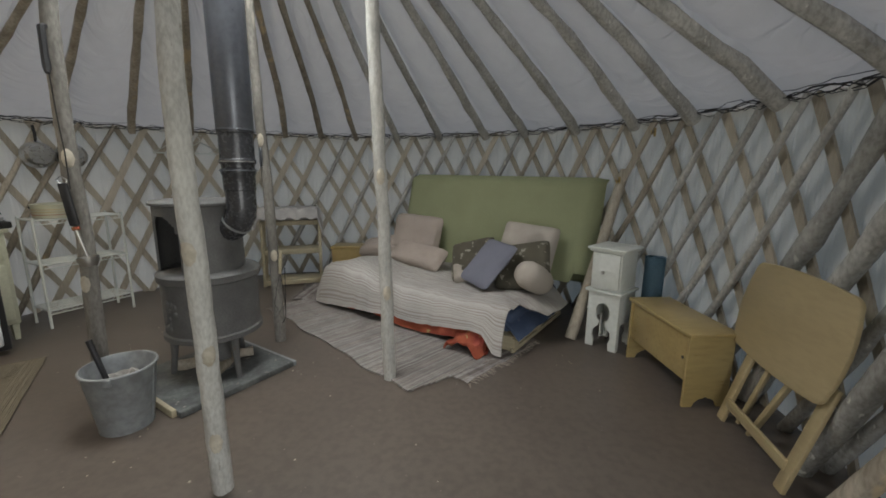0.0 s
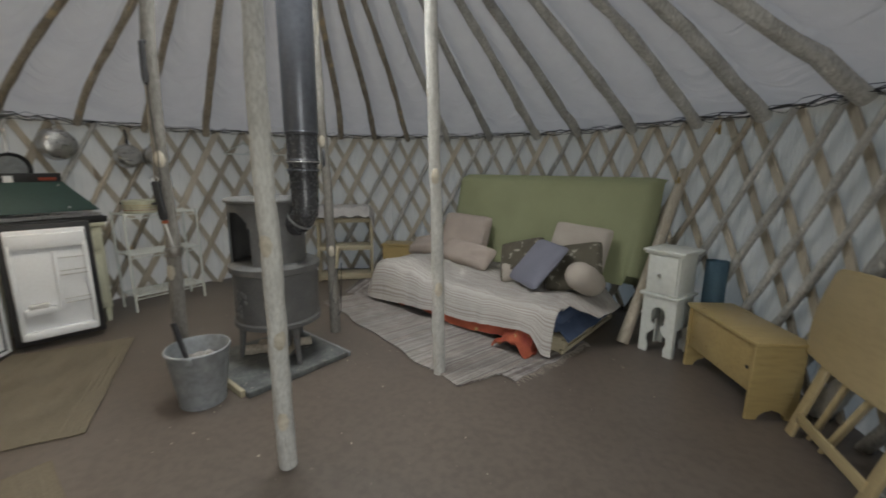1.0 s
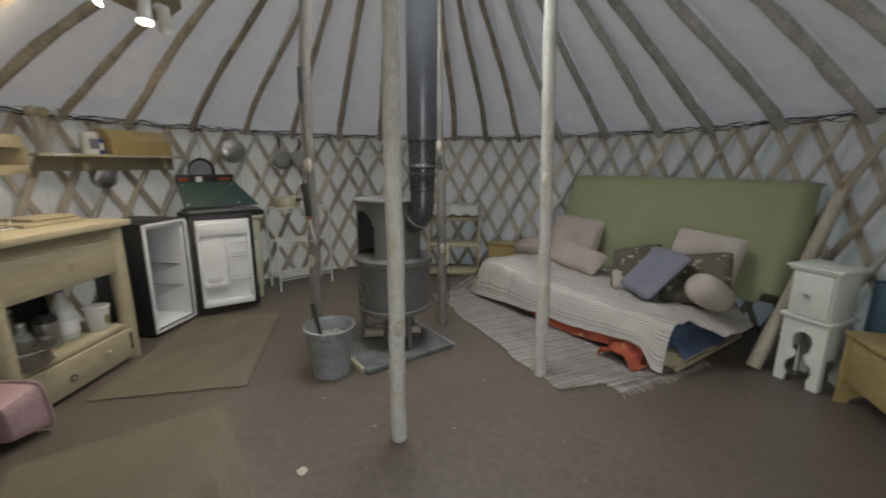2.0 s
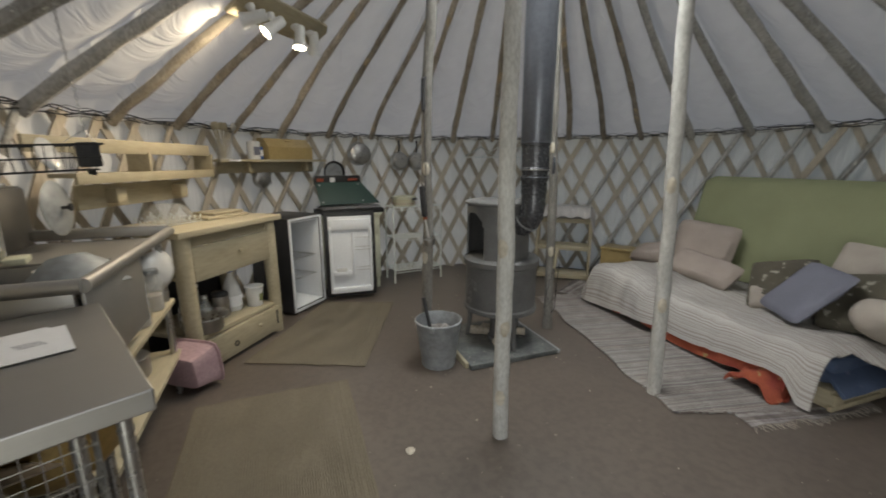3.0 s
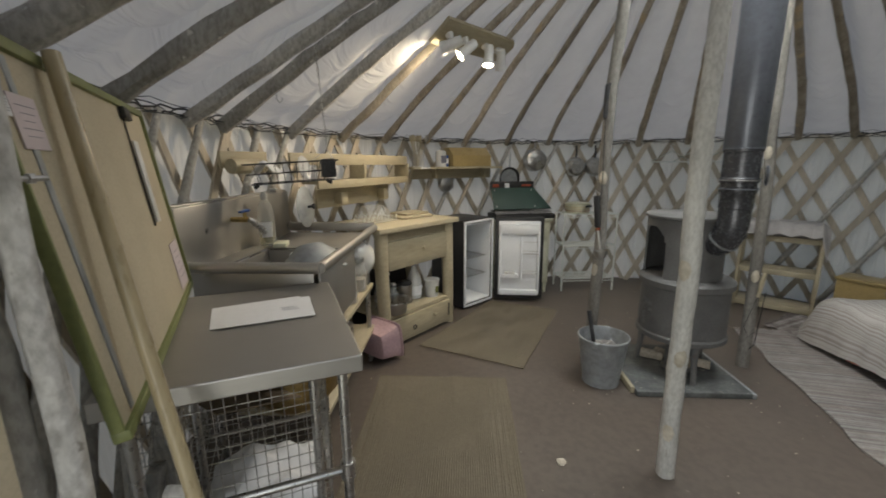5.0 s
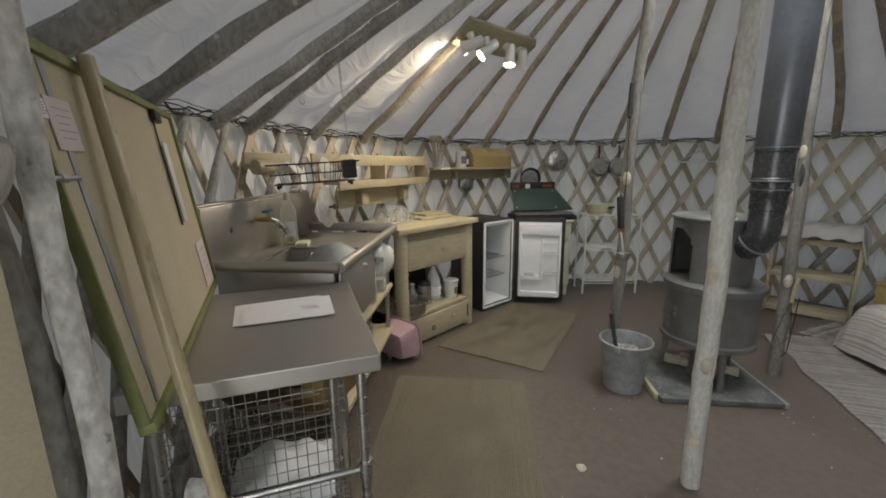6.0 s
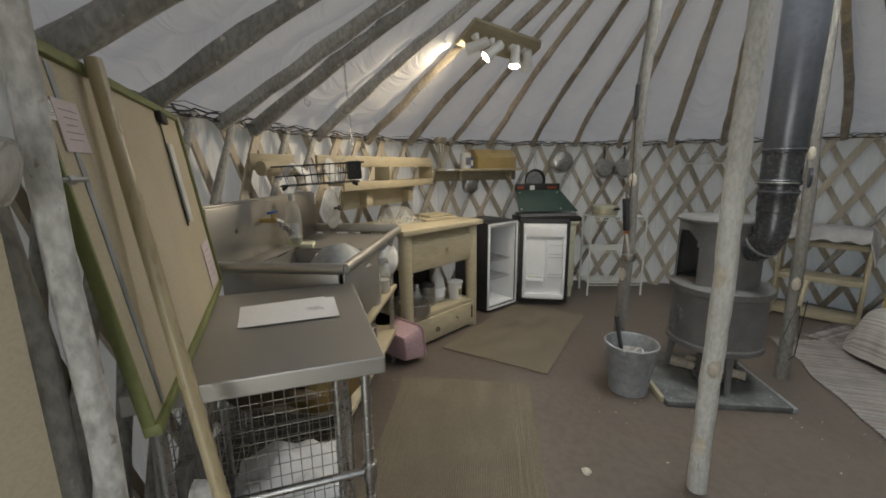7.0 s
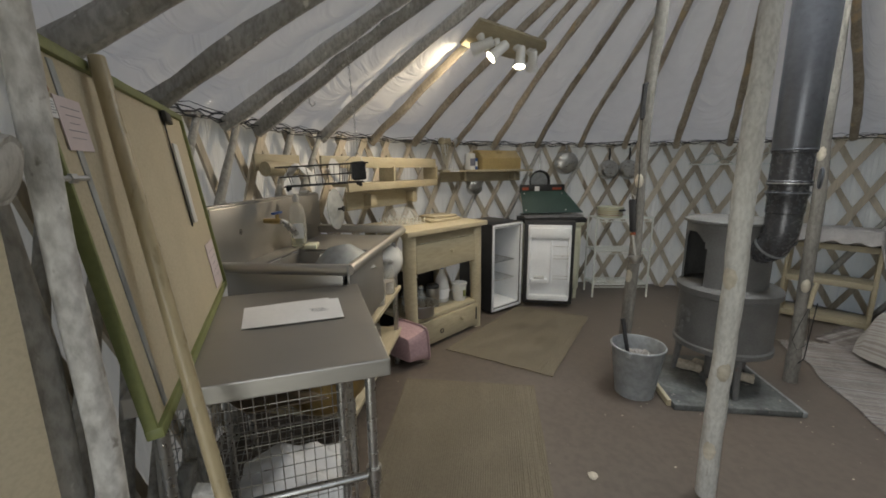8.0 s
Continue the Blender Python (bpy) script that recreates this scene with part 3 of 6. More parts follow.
def build_poles():
    specs = [
        ("front", [(0.279, -0.629, 0), (0.276, -0.632, 0.3), (0.302, -0.663, 0.6), (0.336, -0.705, 0.9), (0.342, -0.722, 1.2), (0.330, -0.709, 1.5), (0.296, -0.658, 1.8), (0.262, -0.61, 2.1), (0.19, -0.55, 2.80)], 0.038, 0.032),
        ("right", [(0.653, 0.324, 0), (0.646, 0.321, 0.3), (0.633, 0.325, 0.9), (0.610, 0.324, 1.5), (0.589, 0.327, 2.1), (0.565, 0.33, 2.80)], 0.037, 0.033),
        ("rear", [(-0.306, 0.690, 0), (-0.303, 0.686, 0.3), (-0.314, 0.691, 0.6), (-0.328, 0.70, 1.2), (-0.345, 0.696, 1.5), (-0.383, 0.732, 2.1), (-0.40, 0.74, 2.80)], 0.038, 0.028),
        ("left", [(-0.70, -0.272, 0), (-0.695, -0.270, 0.3), (-0.684, -0.264, 0.6), (-0.694, -0.246, 0.9), (-0.690, -0.262, 1.2), (-0.696, -0.254, 1.5), (-0.686, -0.255, 1.8), (-0.66, -0.246, 2.1), (-0.62, -0.24, 2.80)], 0.037, 0.033)]
    toward = Vector((0.55, -0.83, 0))
    for i, (side, line, r0, r1) in enumerate(specs):
        pts, rads = crooked(line, r0, r1, i * 5 + 2)
        pole = tagged(part("tent_pole", tube(pts, rads, 14, rough=0.12, seed=i + 50), POLE if i < 2 else POLEBARK), "peeled upright tent pole with cut knots", "pole", "crown poles")
        if i == 3:
            pole["label"] = "grey-barked upright tent pole with a hook"
        ks = []
        rr = random.Random(i + 40)
        heights = ((0.22, 0.58, 0.98), (0.5, 1.2), (0.62, 1.45), (0.7, 1.3))[i]
        for h in heights:
            k = min(range(len(pts)), key=lambda q: abs(pts[q].z - h))
            ang = rr.uniform(-0.5, 0.5)
            d = Vector((toward.x * math.cos(ang) - toward.y * math.sin(ang), toward.x * math.sin(ang) + toward.y * math.cos(ang), 0))
            ks.append((pts[k] + d * (rads[k] * 0.965), d))
        knots(pole, ks)


build_floor()
build_roof()
build_rafters()
build_wall()
build_poles()


# ---- stove, hearth and bucket in the middle ----
def build_stove():
    hearth = thing("hearth_slab", facing(-0.425, 0.155, 0, 0.25, 0.62), "grey slate hearth slab with a wooden edge strip", "hearth")
    part("slab", box(0, 0, 0.018, 0.67, 0.66, 0.036, 0.006), SLAB, hearth)
    part("edge_strip", box(-0.345, 0.02, 0.02, 0.024, 0.62, 0.04, 0.004), PINE, hearth)
    part("edge_strip", box(0.345, 0.0, 0.016, 0.024, 0.66, 0.032, 0.004), GALV, hearth)
    st = thing("wood_stove", facing(-0.405, 0.195, 0.036, 0.70, -0.714), "dark grey cast-iron wood stove on three legs", "stove")
    # the lower drum, with a heavy rim, and the upper drum with its arched opening
    part("firebox", lathe([(0, 0.24), (0.245, 0.24), (0.262, 0.25), (0.262, 0.275), (0.252, 0.285), (0.252, 0.575), (0.268, 0.585), (0.27, 0.62), (0.255, 0.632), (0.2, 0.638), (0, 0.638)], 48), IRON, st)
    body = bmesh.new()
    n = 96
    rad = 0.220
    ox, oy = -0.012, -0.028
    rows = [0.635, 0.70, 0.76, 0.82, 0.84, 0.86, 0.88, 0.90, 0.915, 0.93, 0.94, 0.95, 1.0]
    cols = [360 * k / n for k in range(n)]
    vs = [[body.verts.new(polar(rad, a, z) + Vector((ox, oy, 0))) for a in cols] for z in rows]
    for j in range(len(rows) - 1):
        half = 29 * math.sqrt(max(0, 1 - (max(0, rows[j] - 0.82) / 0.13) ** 2))
        for k in range(n):
            mid = (cols[k] + 1.9 - 300 + 180) % 360 - 180
            if abs(mid) < half and j < 11:
                continue
            body.faces.new((vs[j][k], vs[j][(k + 1) % n], vs[j + 1][(k + 1) % n], vs[j + 1][k]))
    bmesh.ops.recalc_face_normals(body, faces=body.faces)
    bmesh.ops.solidify(body, geom=body.faces[:], thickness=0.012)
    part("upper_drum", body, IRON, st)
    part("top_plate", lathe([(0, 1.0), (0.225, 1.0), (0.237, 1.006), (0.237, 1.018), (0.225, 1.026), (0, 1.026)], 48, m=Matrix.Translation((ox, oy, 0))), IRON, st)
    part("ash_pedestal", lathe([(0.09, 0.0), (0.085, 0.02), (0.07, 0.03), (0.07, 0.23), (0.09, 0.24)], 24), IRON, st)
    for a in (20, 140, 260):
        p = polar(0.215, a)
        part("leg", tube([(p.x * 1.12, p.y * 1.12, 0), (p.x * 1.05, p.y * 1.05, 0.12), (p.x, p.y, 0.26)], [0.016, 0.018, 0.026], 8), IRON, st)
    # raised leaf relief on the side of the firebox
    rr = random.Random(4)
    rel = bmesh.new()
    for k in range(26):
        a, z = 300 + rr.uniform(-12, 12), 0.40 + rr.uniform(-0.085, 0.085)
        q = polar(0.252, a, z)
        lathe([(0, 0.008), (0.012, 0.005), (0.017, 0)], 7, rel, Matrix.Translation(q) @ Vector((q.x, q.y, 0)).to_track_quat("Z", "Y").to_matrix().to_4x4() @ Matrix.Diagonal((rr.uniform(0.5, 1.1), rr.uniform(0.8, 1.7), 1, 1)) @ pose(0, 0, 0, 0, 0, rr.uniform(0, 180)))
    part("leaf_relief", rel, IRON, st)
    # the flue: elbow out of the drum, a collar and the wide pipe to the crown
    px, py = -0.135, 0.165
    flue = thing("flue_pipe", pose(0, 0, 0), "glossy black enamel flue pipe rising to the roof", "flue pipe")
    c = Vector((-0.405, 0.195, 0))
    d = (Vector((px, py, 0)) - c).normalized()
    el = [c + d * 0.165 + Vector((0, 0, 0.915)), c + d * 0.20 + Vector((0, 0, 0.918))]
    for k in range(7):
        w = radians(15 * k)
        el.append(Vector((px, py, 0)) - d * 0.085 * (1 - math.sin(w)) + Vector((0, 0, 0.92 + 0.13 * (1 - math.cos(w)))))
    el += [Vector((px, py, 1.09)), Vector((px, py, 1.13))]
    part("elbow", tube(el, 0.078, 24), SOOT, flue)
    for k, (p, q) in enumerate(((el[1], el[2]), (el[4], el[5]), (el[6], el[7]))):
        dd = (q - p).normalized()
        part("elbow_ring", tube([p - dd * 0.006, p + dd * 0.006], 0.082, 24), GALV if k == 1 else SOOT, flue)
    part("lower_pipe", lathe([(0.078, 1.12), (0.082, 1.125), (0.082, 1.2), (0.089, 1.215), (0.089, 1.235), (0.083, 1.24), (0.083, 1.26), (0.092, 1.265), (0.092, 1.285), (0.087, 1.29), (0.087, 1.42), (0.093, 1.425), (0.093, 1.44)], 32, m=Matrix.Translation((px, py, 0))), SOOT, flue)
    for z in (1.228, 1.275, 1.44):
        part("collar", tube([polar(0.0925, 360 * k / 32, z) + Vector((px, py, 0)) for k in range(32)], 0.0035, 6, closed=True), CHROME if z == 1.275 else BLACKPIPE, flue)
    part("upper_pipe", lathe([(0.091, 1.44), (0.093, 1.445), (0.095, 2.0), (0.096, 3.1)], 36, m=Matrix.Translation((px, py, 0))), BLACKPIPE, flue)
    part("damper_disc", lathe([(0, 0), (0.05, 0), (0.055, 0.006), (0.05, 0.012), (0, 0.014)], 20, m=Matrix.Translation((px + 0.085, py + 0.07, 1.30)) @ Vector((0.75, 0.6, 0)).to_track_quat("Z", "Y").to_matrix().to_4x4()), BLACKPIPE, flue)
    # split logs under the stove
    rr = random.Random(9)
    for k, (x, y, a, ln) in enumerate(((-0.56, 0.13, 30, 0.17), (-0.50, 0.22, 10, 0.16), (-0.34, 0.14, 100, 0.17), (-0.36, 0.32, 40, 0.16))):
        dv = Vector((math.cos(radians(a)), math.sin(radians(a)), 0)) * ln / 2
        p = Vector((x, y, 0.066))
        lg = part("firewood_log", tube([p - dv, p - dv * 0.3, p + dv * 0.4, p + dv], [0.030, 0.032, 0.031, 0.028], 9, rough=0.35, seed=k), BARK_WARM)
        tagged(lg, "short split firewood log lying on the hearth", "firewood", "firewood under the stove")
        dn = dv.normalized()
        part("cut_end", tube([p + dv * 0.999, p + dv * 1.01], 0.024, 9), KNOT, lg)
        part("cut_end", tube([p - dv * 1.01, p - dv * 0.999], 0.024, 9), KNOT, lg)


def build_bucket():
    b = thing("bucket", pose(-0.475, -0.355, 0, 0, 0, 20), "galvanised steel ash bucket with a folded rim", "bucket")
    part("body", lathe([(0, 0.012), (0.105, 0.012), (0.108, 0.0), (0.112, 0.0), (0.112, 0.02), (0.148, 0.29), (0.154, 0.30), (0.154, 0.312), (0.147, 0.314), (0.142, 0.30), (0.106, 0.03), (0, 0.03)], 40), GALV, b)
    part("rim", tube([polar(0.151, 360 * k / 40, 0.308) for k in range(40)], 0.006, 8, closed=True), GALV, b)
    part("seam", tube([(0.1125, 0, 0.01), (0.1485, 0, 0.295)], 0.004, 6), GALV, b)
    pts = [Vector((0.152 * math.cos(radians(a)), 0.152 * math.sin(radians(a)) , 0.30 + 0.012)) for a in range(-80, 81, 10)]
    part("bail", tube(pts, 0.004, 6), GALV, b)
    for s in (-1, 1):
        part("ear", box(0.03, s * 0.15, 0.292, 0.035, 0.012, 0.035, 0.004), GALV, b)
    sv = tagged(part("ash_shovel", tube([(-0.50, -0.37, 0.12), (-0.565, -0.385, 0.36), (-0.585, -0.39, 0.44)], [0.011, 0.013, 0.014], 8), BLACK), "black-handled ash shovel standing in the bucket", "shovel")
    ash = ASH
    part("blade", box(0, 0, 0, 0.08, 0.012, 0.11, 0.004, m=Matrix.Translation((-0.49, -0.365, 0.12)) @ pose(0, 0, 0, 20, 20, 0)), GALV, sv)
    heap = tagged(part("ash_heap", sheet(14, 24, lambda u, v: (-0.475 + (0.01 + 0.118 * u) * math.cos(v * 6.2832), -0.355 + (0.01 + 0.118 * u) * math.sin(v * 6.2832), 0.205 + 0.06 * noise.noise(Vector((u * 3 * math.cos(v * 6.2832), u * 3 * math.sin(v * 6.2832), 0)))), 0.015), ash), "pale wood ash and crumpled paper in the bucket", "ash")


def build_pole_things():
    # black latch and cord on the left pole, with a lighter hanging from it
    h = tagged(part("pole_hook", tube([(-0.655, -0.30, 1.83), (-0.64, -0.325, 1.82), (-0.632, -0.335, 1.70), (-0.63, -0.335, 1.655), (-0.622, -0.342, 1.63)], [0.012, 0.014, 0.014, 0.016, 0.010], 8), BLACK), "black hook strapped to the grey tent pole", "hook")
    part("cord", tube([(-0.625, -0.335, 1.64), (-0.628, -0.33, 1.45), (-0.618, -0.33, 1.3), (-0.635, -0.32, 1.14)], 0.003, 5), DARKMETAL, h)
    t = thing("gas_lighter", pose(-0.635, -0.305, 0.80, 0, -6, 30), "long black and red lighter hanging on the pole", "lighter")
    part("handle", box(0, 0, 0.27, 0.038, 0.022, 0.20, 0.008), BLACK, t)
    part("hanger", tube([(0, 0, 0.36), (-0.02, 0, 0.385), (0.0, 0, 0.40), (0.02, 0, 0.38), (0.01, 0, 0.36)], 0.003, 6), CHROME, t)
    part("collar", box(0, 0, 0.158, 0.030, 0.020, 0.018, 0.005), ORANGE, t)
    part("stem", tube([(0, 0, 0.15), (0.012, 0, 0.02)], [0.010, 0.007], 8), STEEL, t)
    part("ladle_bowl", lathe([(0.0, -0.05), (0.03, -0.045), (0.042, -0.02), (0.043, 0.0), (0.04, -0.018), (0.028, -0.04), (0, -0.046)], 18, m=Matrix.Translation((0.012, 0, 0.02))), STEEL, t)
    # brush and poker on the rear pole
    s = thing("stove_brush", pose(-0.26, 0.63, 0.20, 0, 4, 35), "hearth brush and wire poker on the rear pole", "brush")
    part("handle", tube([(0, 0, 0.32), (0, 0, 0.42), (0.005, 0, 0.48)], [0.010, 0.013, 0.011], 8), PINE, s)
    part("wire", tube([(0, 0, 0.33), (0.02, 0, 0.22), (0.035, 0, 0.1), (0.0, 0, 0.04), (-0.035, 0, 0.1), (-0.02, 0, 0.22), (0, 0, 0.33)], 0.002, 6), DARKMETAL, s)
    part("poker", tube([(0.03, 0, 0.36), (0.04, 0, 0.0), (0.02, 0, -0.04)], 0.003, 6), DARKMETAL, s)


# ---- kitchen ----
def knob(parent, x, y, z, d, mt=PINE, r=0.015):
    q = Vector(d).to_track_quat("Z", "Y").to_matrix().to_4x4()
    part("knob", lathe([(r * 0.5, 0), (r * 0.45, r * 0.7), (r, r * 1.1), (r, r * 1.6), (r * 0.6, r * 2), (0, r * 2)], 14, m=Matrix.Translation((x, y, z)) @ q), mt, parent)


def build_table():
    m = facing(0.455, -1.96, 0, -0.998, -0.06)
    t = thing("prep_table", m, "stainless steel prep table with wire basket below", "table")
    L, D, H = 0.72, 0.58, 0.887
    part("top", box(L / 2, D / 2, H - 0.024, L, D, 0.048, 0.004, seg=2), STEEL, t, smooth=False)
    part("apron", box(L / 2, D / 2, H - 0.055, L - 0.16, D - 0.16, 0.04, 0.006), STEEL, t, smooth=False)
    for x, y in ((0.04, 0.05), (0.14, 0.12), (L - 0.05, 0.05), (0.05, D - 0.05), (L - 0.05, D - 0.05)):
        leg = part("leg", tube([(x, y, 0.0), (x, y, H - 0.06)], 0.0135, 12), CHROME, t)
        for k in range(16):
            z = 0.05 + k * 0.05
            part("groove", tube([(x, y, z - 0.003), (x, y, z + 0.003)], 0.0148, 12), CHROME, leg)
    bar = part("side_bar", tube([(0.04, 0.05, 0.53), (0.045, D - 0.02, 0.53)], 0.011, 10), CHROME, t)
    part("clamp", tube([(0.04, 0.05, 0.505), (0.04, 0.05, 0.555)], 0.021, 12), CHROME, bar)
    # wire basket hung under the top
    wires = bmesh.new()
    x0, x1, y0, y1, z0, z1 = 0.10, 0.62, 0.09, 0.54, 0.36, 0.80
    for k in range(17):
        y = y0 + (y1 - y0) * k / 16
        tube([(x0, y, z1), (x0 + 0.02, y, z0), (x1 - 0.02, y, z0), (x1, y, z1)]  , 0.0015, 5, wires)
    for k in range(12):
        z = z0 + (z1 - z0) * k / 11
        e = 0.02 * (z1 - z) / (z1 - z0)
        tube([(x0 + e, y0, z), (x1 - e, y0, z), (x1 - e, y1, z), (x0 + e, y1, z)]  , 0.0015, 5, wires, closed=True)
    for k in range(1, 12):
        x = x0 + (x1 - x0) * k / 12
        tube([(x, y0, z1), (x, y0, z0), (x, y1, z0), (x, y1, z1)]  , 0.0015, 5, wires)
    tagged(part("wire_basket", wires, CHROME, t), kind="stuff")
    for z in (0.80, 0.36):
        part("basket_rim", tube([(x0, y0, z), (x1, y0, z), (x1, y1, z), (x0, y1, z)], 0.005, 6, closed=True), CHROME, t)

    def W2(x, y, z):
        return m @ Vector((x, y, z))
    cl = sheet(16, 16, lambda u, v: W2(0.14 + 0.28 * u, 0.12 + 0.32 * v, 0.375 + 0.10 * math.sin(math.pi * u) ** 0.7 * math.sin(math.pi * v) ** 0.7 + 0.05 * noise.noise(Vector((u * 4, v * 4, 0)))), 0.01)
    tagged(part("folded_towel", cl, PAPER), "crumpled white towel in the wire basket", "towel")
    bx = thing("cardboard_sheet", m @ pose(0.42, 0.33, 0.60, 12, 14, 25), "brown cardboard sheet in the wire basket", "cardboard")
    part("sheet", box(0, 0, 0, 0.30, 0.26, 0.006, 0.002), CARD, bx)
    pn = tagged(part("enamel_bowl", lathe([(0, 0), (0.1, 0), (0.16, 0.06), (0.19, 0.16), (0.195, 0.165), (0.185, 0.155), (0.155, 0.065), (0.1, 0.012), (0, 0.012)], 28, m=m @ pose(0.62, 0.16, 0.42, 0, 8, 0)), BRASS), "yellow enamel bowl on the shelf under the sink", "bowl")
    # sheets of paper on the top
    for k, (x, y, a) in enumerate(((0.447, 0.258, 5), (0.43, 0.232, 1))):
        p = thing("paper_sheet", m @ pose(x, y, H + 0.001 + 0.003 * k, 0, 0, a), "white letter lying on the steel table", "paper", "letters on the table")
        part("sheet", box(0, 0, 0.001, 0.205, 0.285, 0.0016, 0), PAPER, p, smooth=False)
        if k:
            bars = bmesh.new()
            rr = random.Random(5)
            for i in range(4):
                box(0.01 * i - 0.02, -0.08 + rr.uniform(-0.02, 0.02), 0.0024, 0.0014, 0.05, 0.0004, 0, bm=bars)
            part("printed_lines", bars, SLATE, p, smooth=False)


def build_sink():
    m = facing(-0.256, -2.035, 0, -1.035, 0.40)
    s = thing("sink_unit", m, "large stainless steel sink with splashback and drainer", "sink")
    L, D, H = 1.10, 0.585, 0.97
    # rolled rim: front, two ends
    part("rim", tube([(0.0, D, H - 0.02), (0.0, 0.0, H - 0.02)], 0.024, 14), STEEL, s)
    part("rim", tube([(0.0, 0.0, H - 0.02), (L, 0.0, H - 0.02)], 0.024, 14), STEEL, s)
    part("rim", box(L - 0.012, D / 2, H - 0.01, 0.05, D, 0.055, 0.012), STEEL, s)
    bx0, bx1, by0, by1, zb = 0.06, 0.56, 0.06, D - 0.10, 0.66
    part("bowl_end", box(bx0 - 0.01, (by0 + by1) / 2, (H + zb) / 2 - 0.03, 0.012, by1 - by0, H - zb - 0.06, 0.003), STEEL, s)
    part("bowl_end", box(bx1, (by0 + by1) / 2, (H + zb) / 2 - 0.03, 0.012, by1 - by0, H - zb - 0.06, 0.003), STEEL, s)
    part("bowl_front", box((bx0 + bx1) / 2, by0 - 0.01, (H + zb) / 2 - 0.03, bx1 - bx0, 0.012, H - zb - 0.06, 0.003), STEEL, s)
    part("bowl_back", box((bx0 + bx1) / 2, by1, (H + zb) / 2 - 0.03, bx1 - bx0, 0.012, H - zb - 0.06, 0.003), STEEL, s)
    part("bowl_floor", box((bx0 + bx1) / 2, (by0 + by1) / 2, zb, bx1 - bx0 + 0.02, by1 - by0, 0.014, 0.003), STEEL, s)
    part("deck", box((bx0 + bx1) / 2, D - 0.05, H - 0.05, L - 0.56, 0.10, 0.012, 0.003), STEEL, s)
    part("deck", box((bx0 + bx1) / 2, 0.03, H - 0.045, bx1 - bx0 + 0.05, 0.05, 0.012, 0.003), STEEL, s)
    part("drainer", box((bx1 + L) / 2 - 0.01, D / 2, H - 0.055, L - bx1 - 0.03, D - 0.03, 0.012, 0.003, m=None), STEEL, s)
    part("front_panel", box(L / 2 - 0.25, 0.012, H - 0.19, L - 0.54, 0.012, 0.30, 0.004), STEEL, s)
    part("end_panel", box(0.012, D / 2, H - 0.12, 0.012, D - 0.06, 0.16, 0.004), STEEL, s)
    part("splashback", box(L / 2, D + 0.010, H + 0.080, L + 0.02, 0.028, 0.30, 0.008), STEEL, s)
    part("splashback_lip", box(L / 2, D + 0.035, H + 0.232, L + 0.02, 0.05, 0.014, 0.005, m=None), STEEL, s)
    part("tap_hole", lathe([(0, 0), (0.014, 0), (0.014, 0.003), (0, 0.003)], 16, m=pose(0.19, D - 0.001, H + 0.105, 90)), BLACK, s)
    for x, y in ((0.05, 0.05), (L - 0.06, 0.05), (0.05, D - 0.05), (L - 0.06, D - 0.05)):
        part("leg", tube([(x, y, 0), (x, y, H - 0.07)], 0.017, 12), CHROME, s)
    for z in (0.24, 0.55):
        part("shelf_board", box(L / 2 + 0.02, 0.24, z, L - 0.06, 0.44, 0.028, 0.004), PINE, s)
    tap = thing("water_tap", m @ pose(0.40, D, H + 0.13), "brass tap with a blue lever and chrome spout", "tap")
    part("body", tube([(0, 0, 0), (0, -0.05, 0), (0, -0.09, 0.0)], [0.012, 0.014, 0.014], 12), BRASS, tap)
    part("stem", tube([(0, -0.075, 0), (0, -0.075, 0.035)], 0.009, 10), BRASS, tap)
    part("lever", box(0, -0.075, 0.042, 0.085, 0.022, 0.012, 0.005, m=None), BLUETAP, tap)
    sp = part("spout", tube([(0, -0.09, 0), (0.012, -0.105, -0.008), (0.05, -0.125, -0.045), (0.075, -0.135, -0.08)], [0.013, 0.014, 0.015, 0.017], 12), CHROME, tap)
    for k in range(3):
        p = Vector((0.02 + 0.018 * k, -0.11 - 0.008 * k, -0.018 - 0.019 * k))
        part("spout_ring", tube([p, p + Vector((0.005, -0.002, -0.006))], 0.0185, 12), CHROME, sp)
    bt = thing("soap_bottle", m @ pose(0.60, D - 0.085, H - 0.044, 0, 0, -62) @ Matrix.Scale(1.2, 4), "clear washing-up bottle with a little yellow soap", "bottle")
    part("bottle", lathe([(0, 0), (0.034, 0), (0.038, 0.01), (0.038, 0.15), (0.03, 0.19), (0.014, 0.21), (0.013, 0.225)], 20), PLASTIC, bt)
    part("soap", lathe([(0, 0.004), (0.033, 0.004), (0.033, 0.05), (0, 0.05)], 18), SOAP, bt)
    part("cap", lathe([(0, 0.25), (0.008, 0.25), (0.015, 0.235), (0.015, 0.215), (0, 0.215)], 14), CERAMIC, bt)
    lb = part("bottle_label", box(0, -0.0385, 0.08, 0.045, 0.003, 0.07, 0.001), PAPER, bt)
    sb = thing("soap_bar", m @ pose(0.97, D + 0.03, H + 0.239, 0, 0, 12), "white bar of soap on the splashback ledge", "soap")
    part("bar", box(0, 0, 0.009, 0.085, 0.045, 0.018, 0.006), CERAMIC, sb)
    sg = thing("dish_sponge", m @ pose(0.60, D - 0.16, H - 0.049, 0, 0, 15), "cream dish sponge on the sink edge", "sponge")
    part("sponge", box(0, 0, 0.013, 0.11, 0.07, 0.026, 0.006), CREAM, sg)
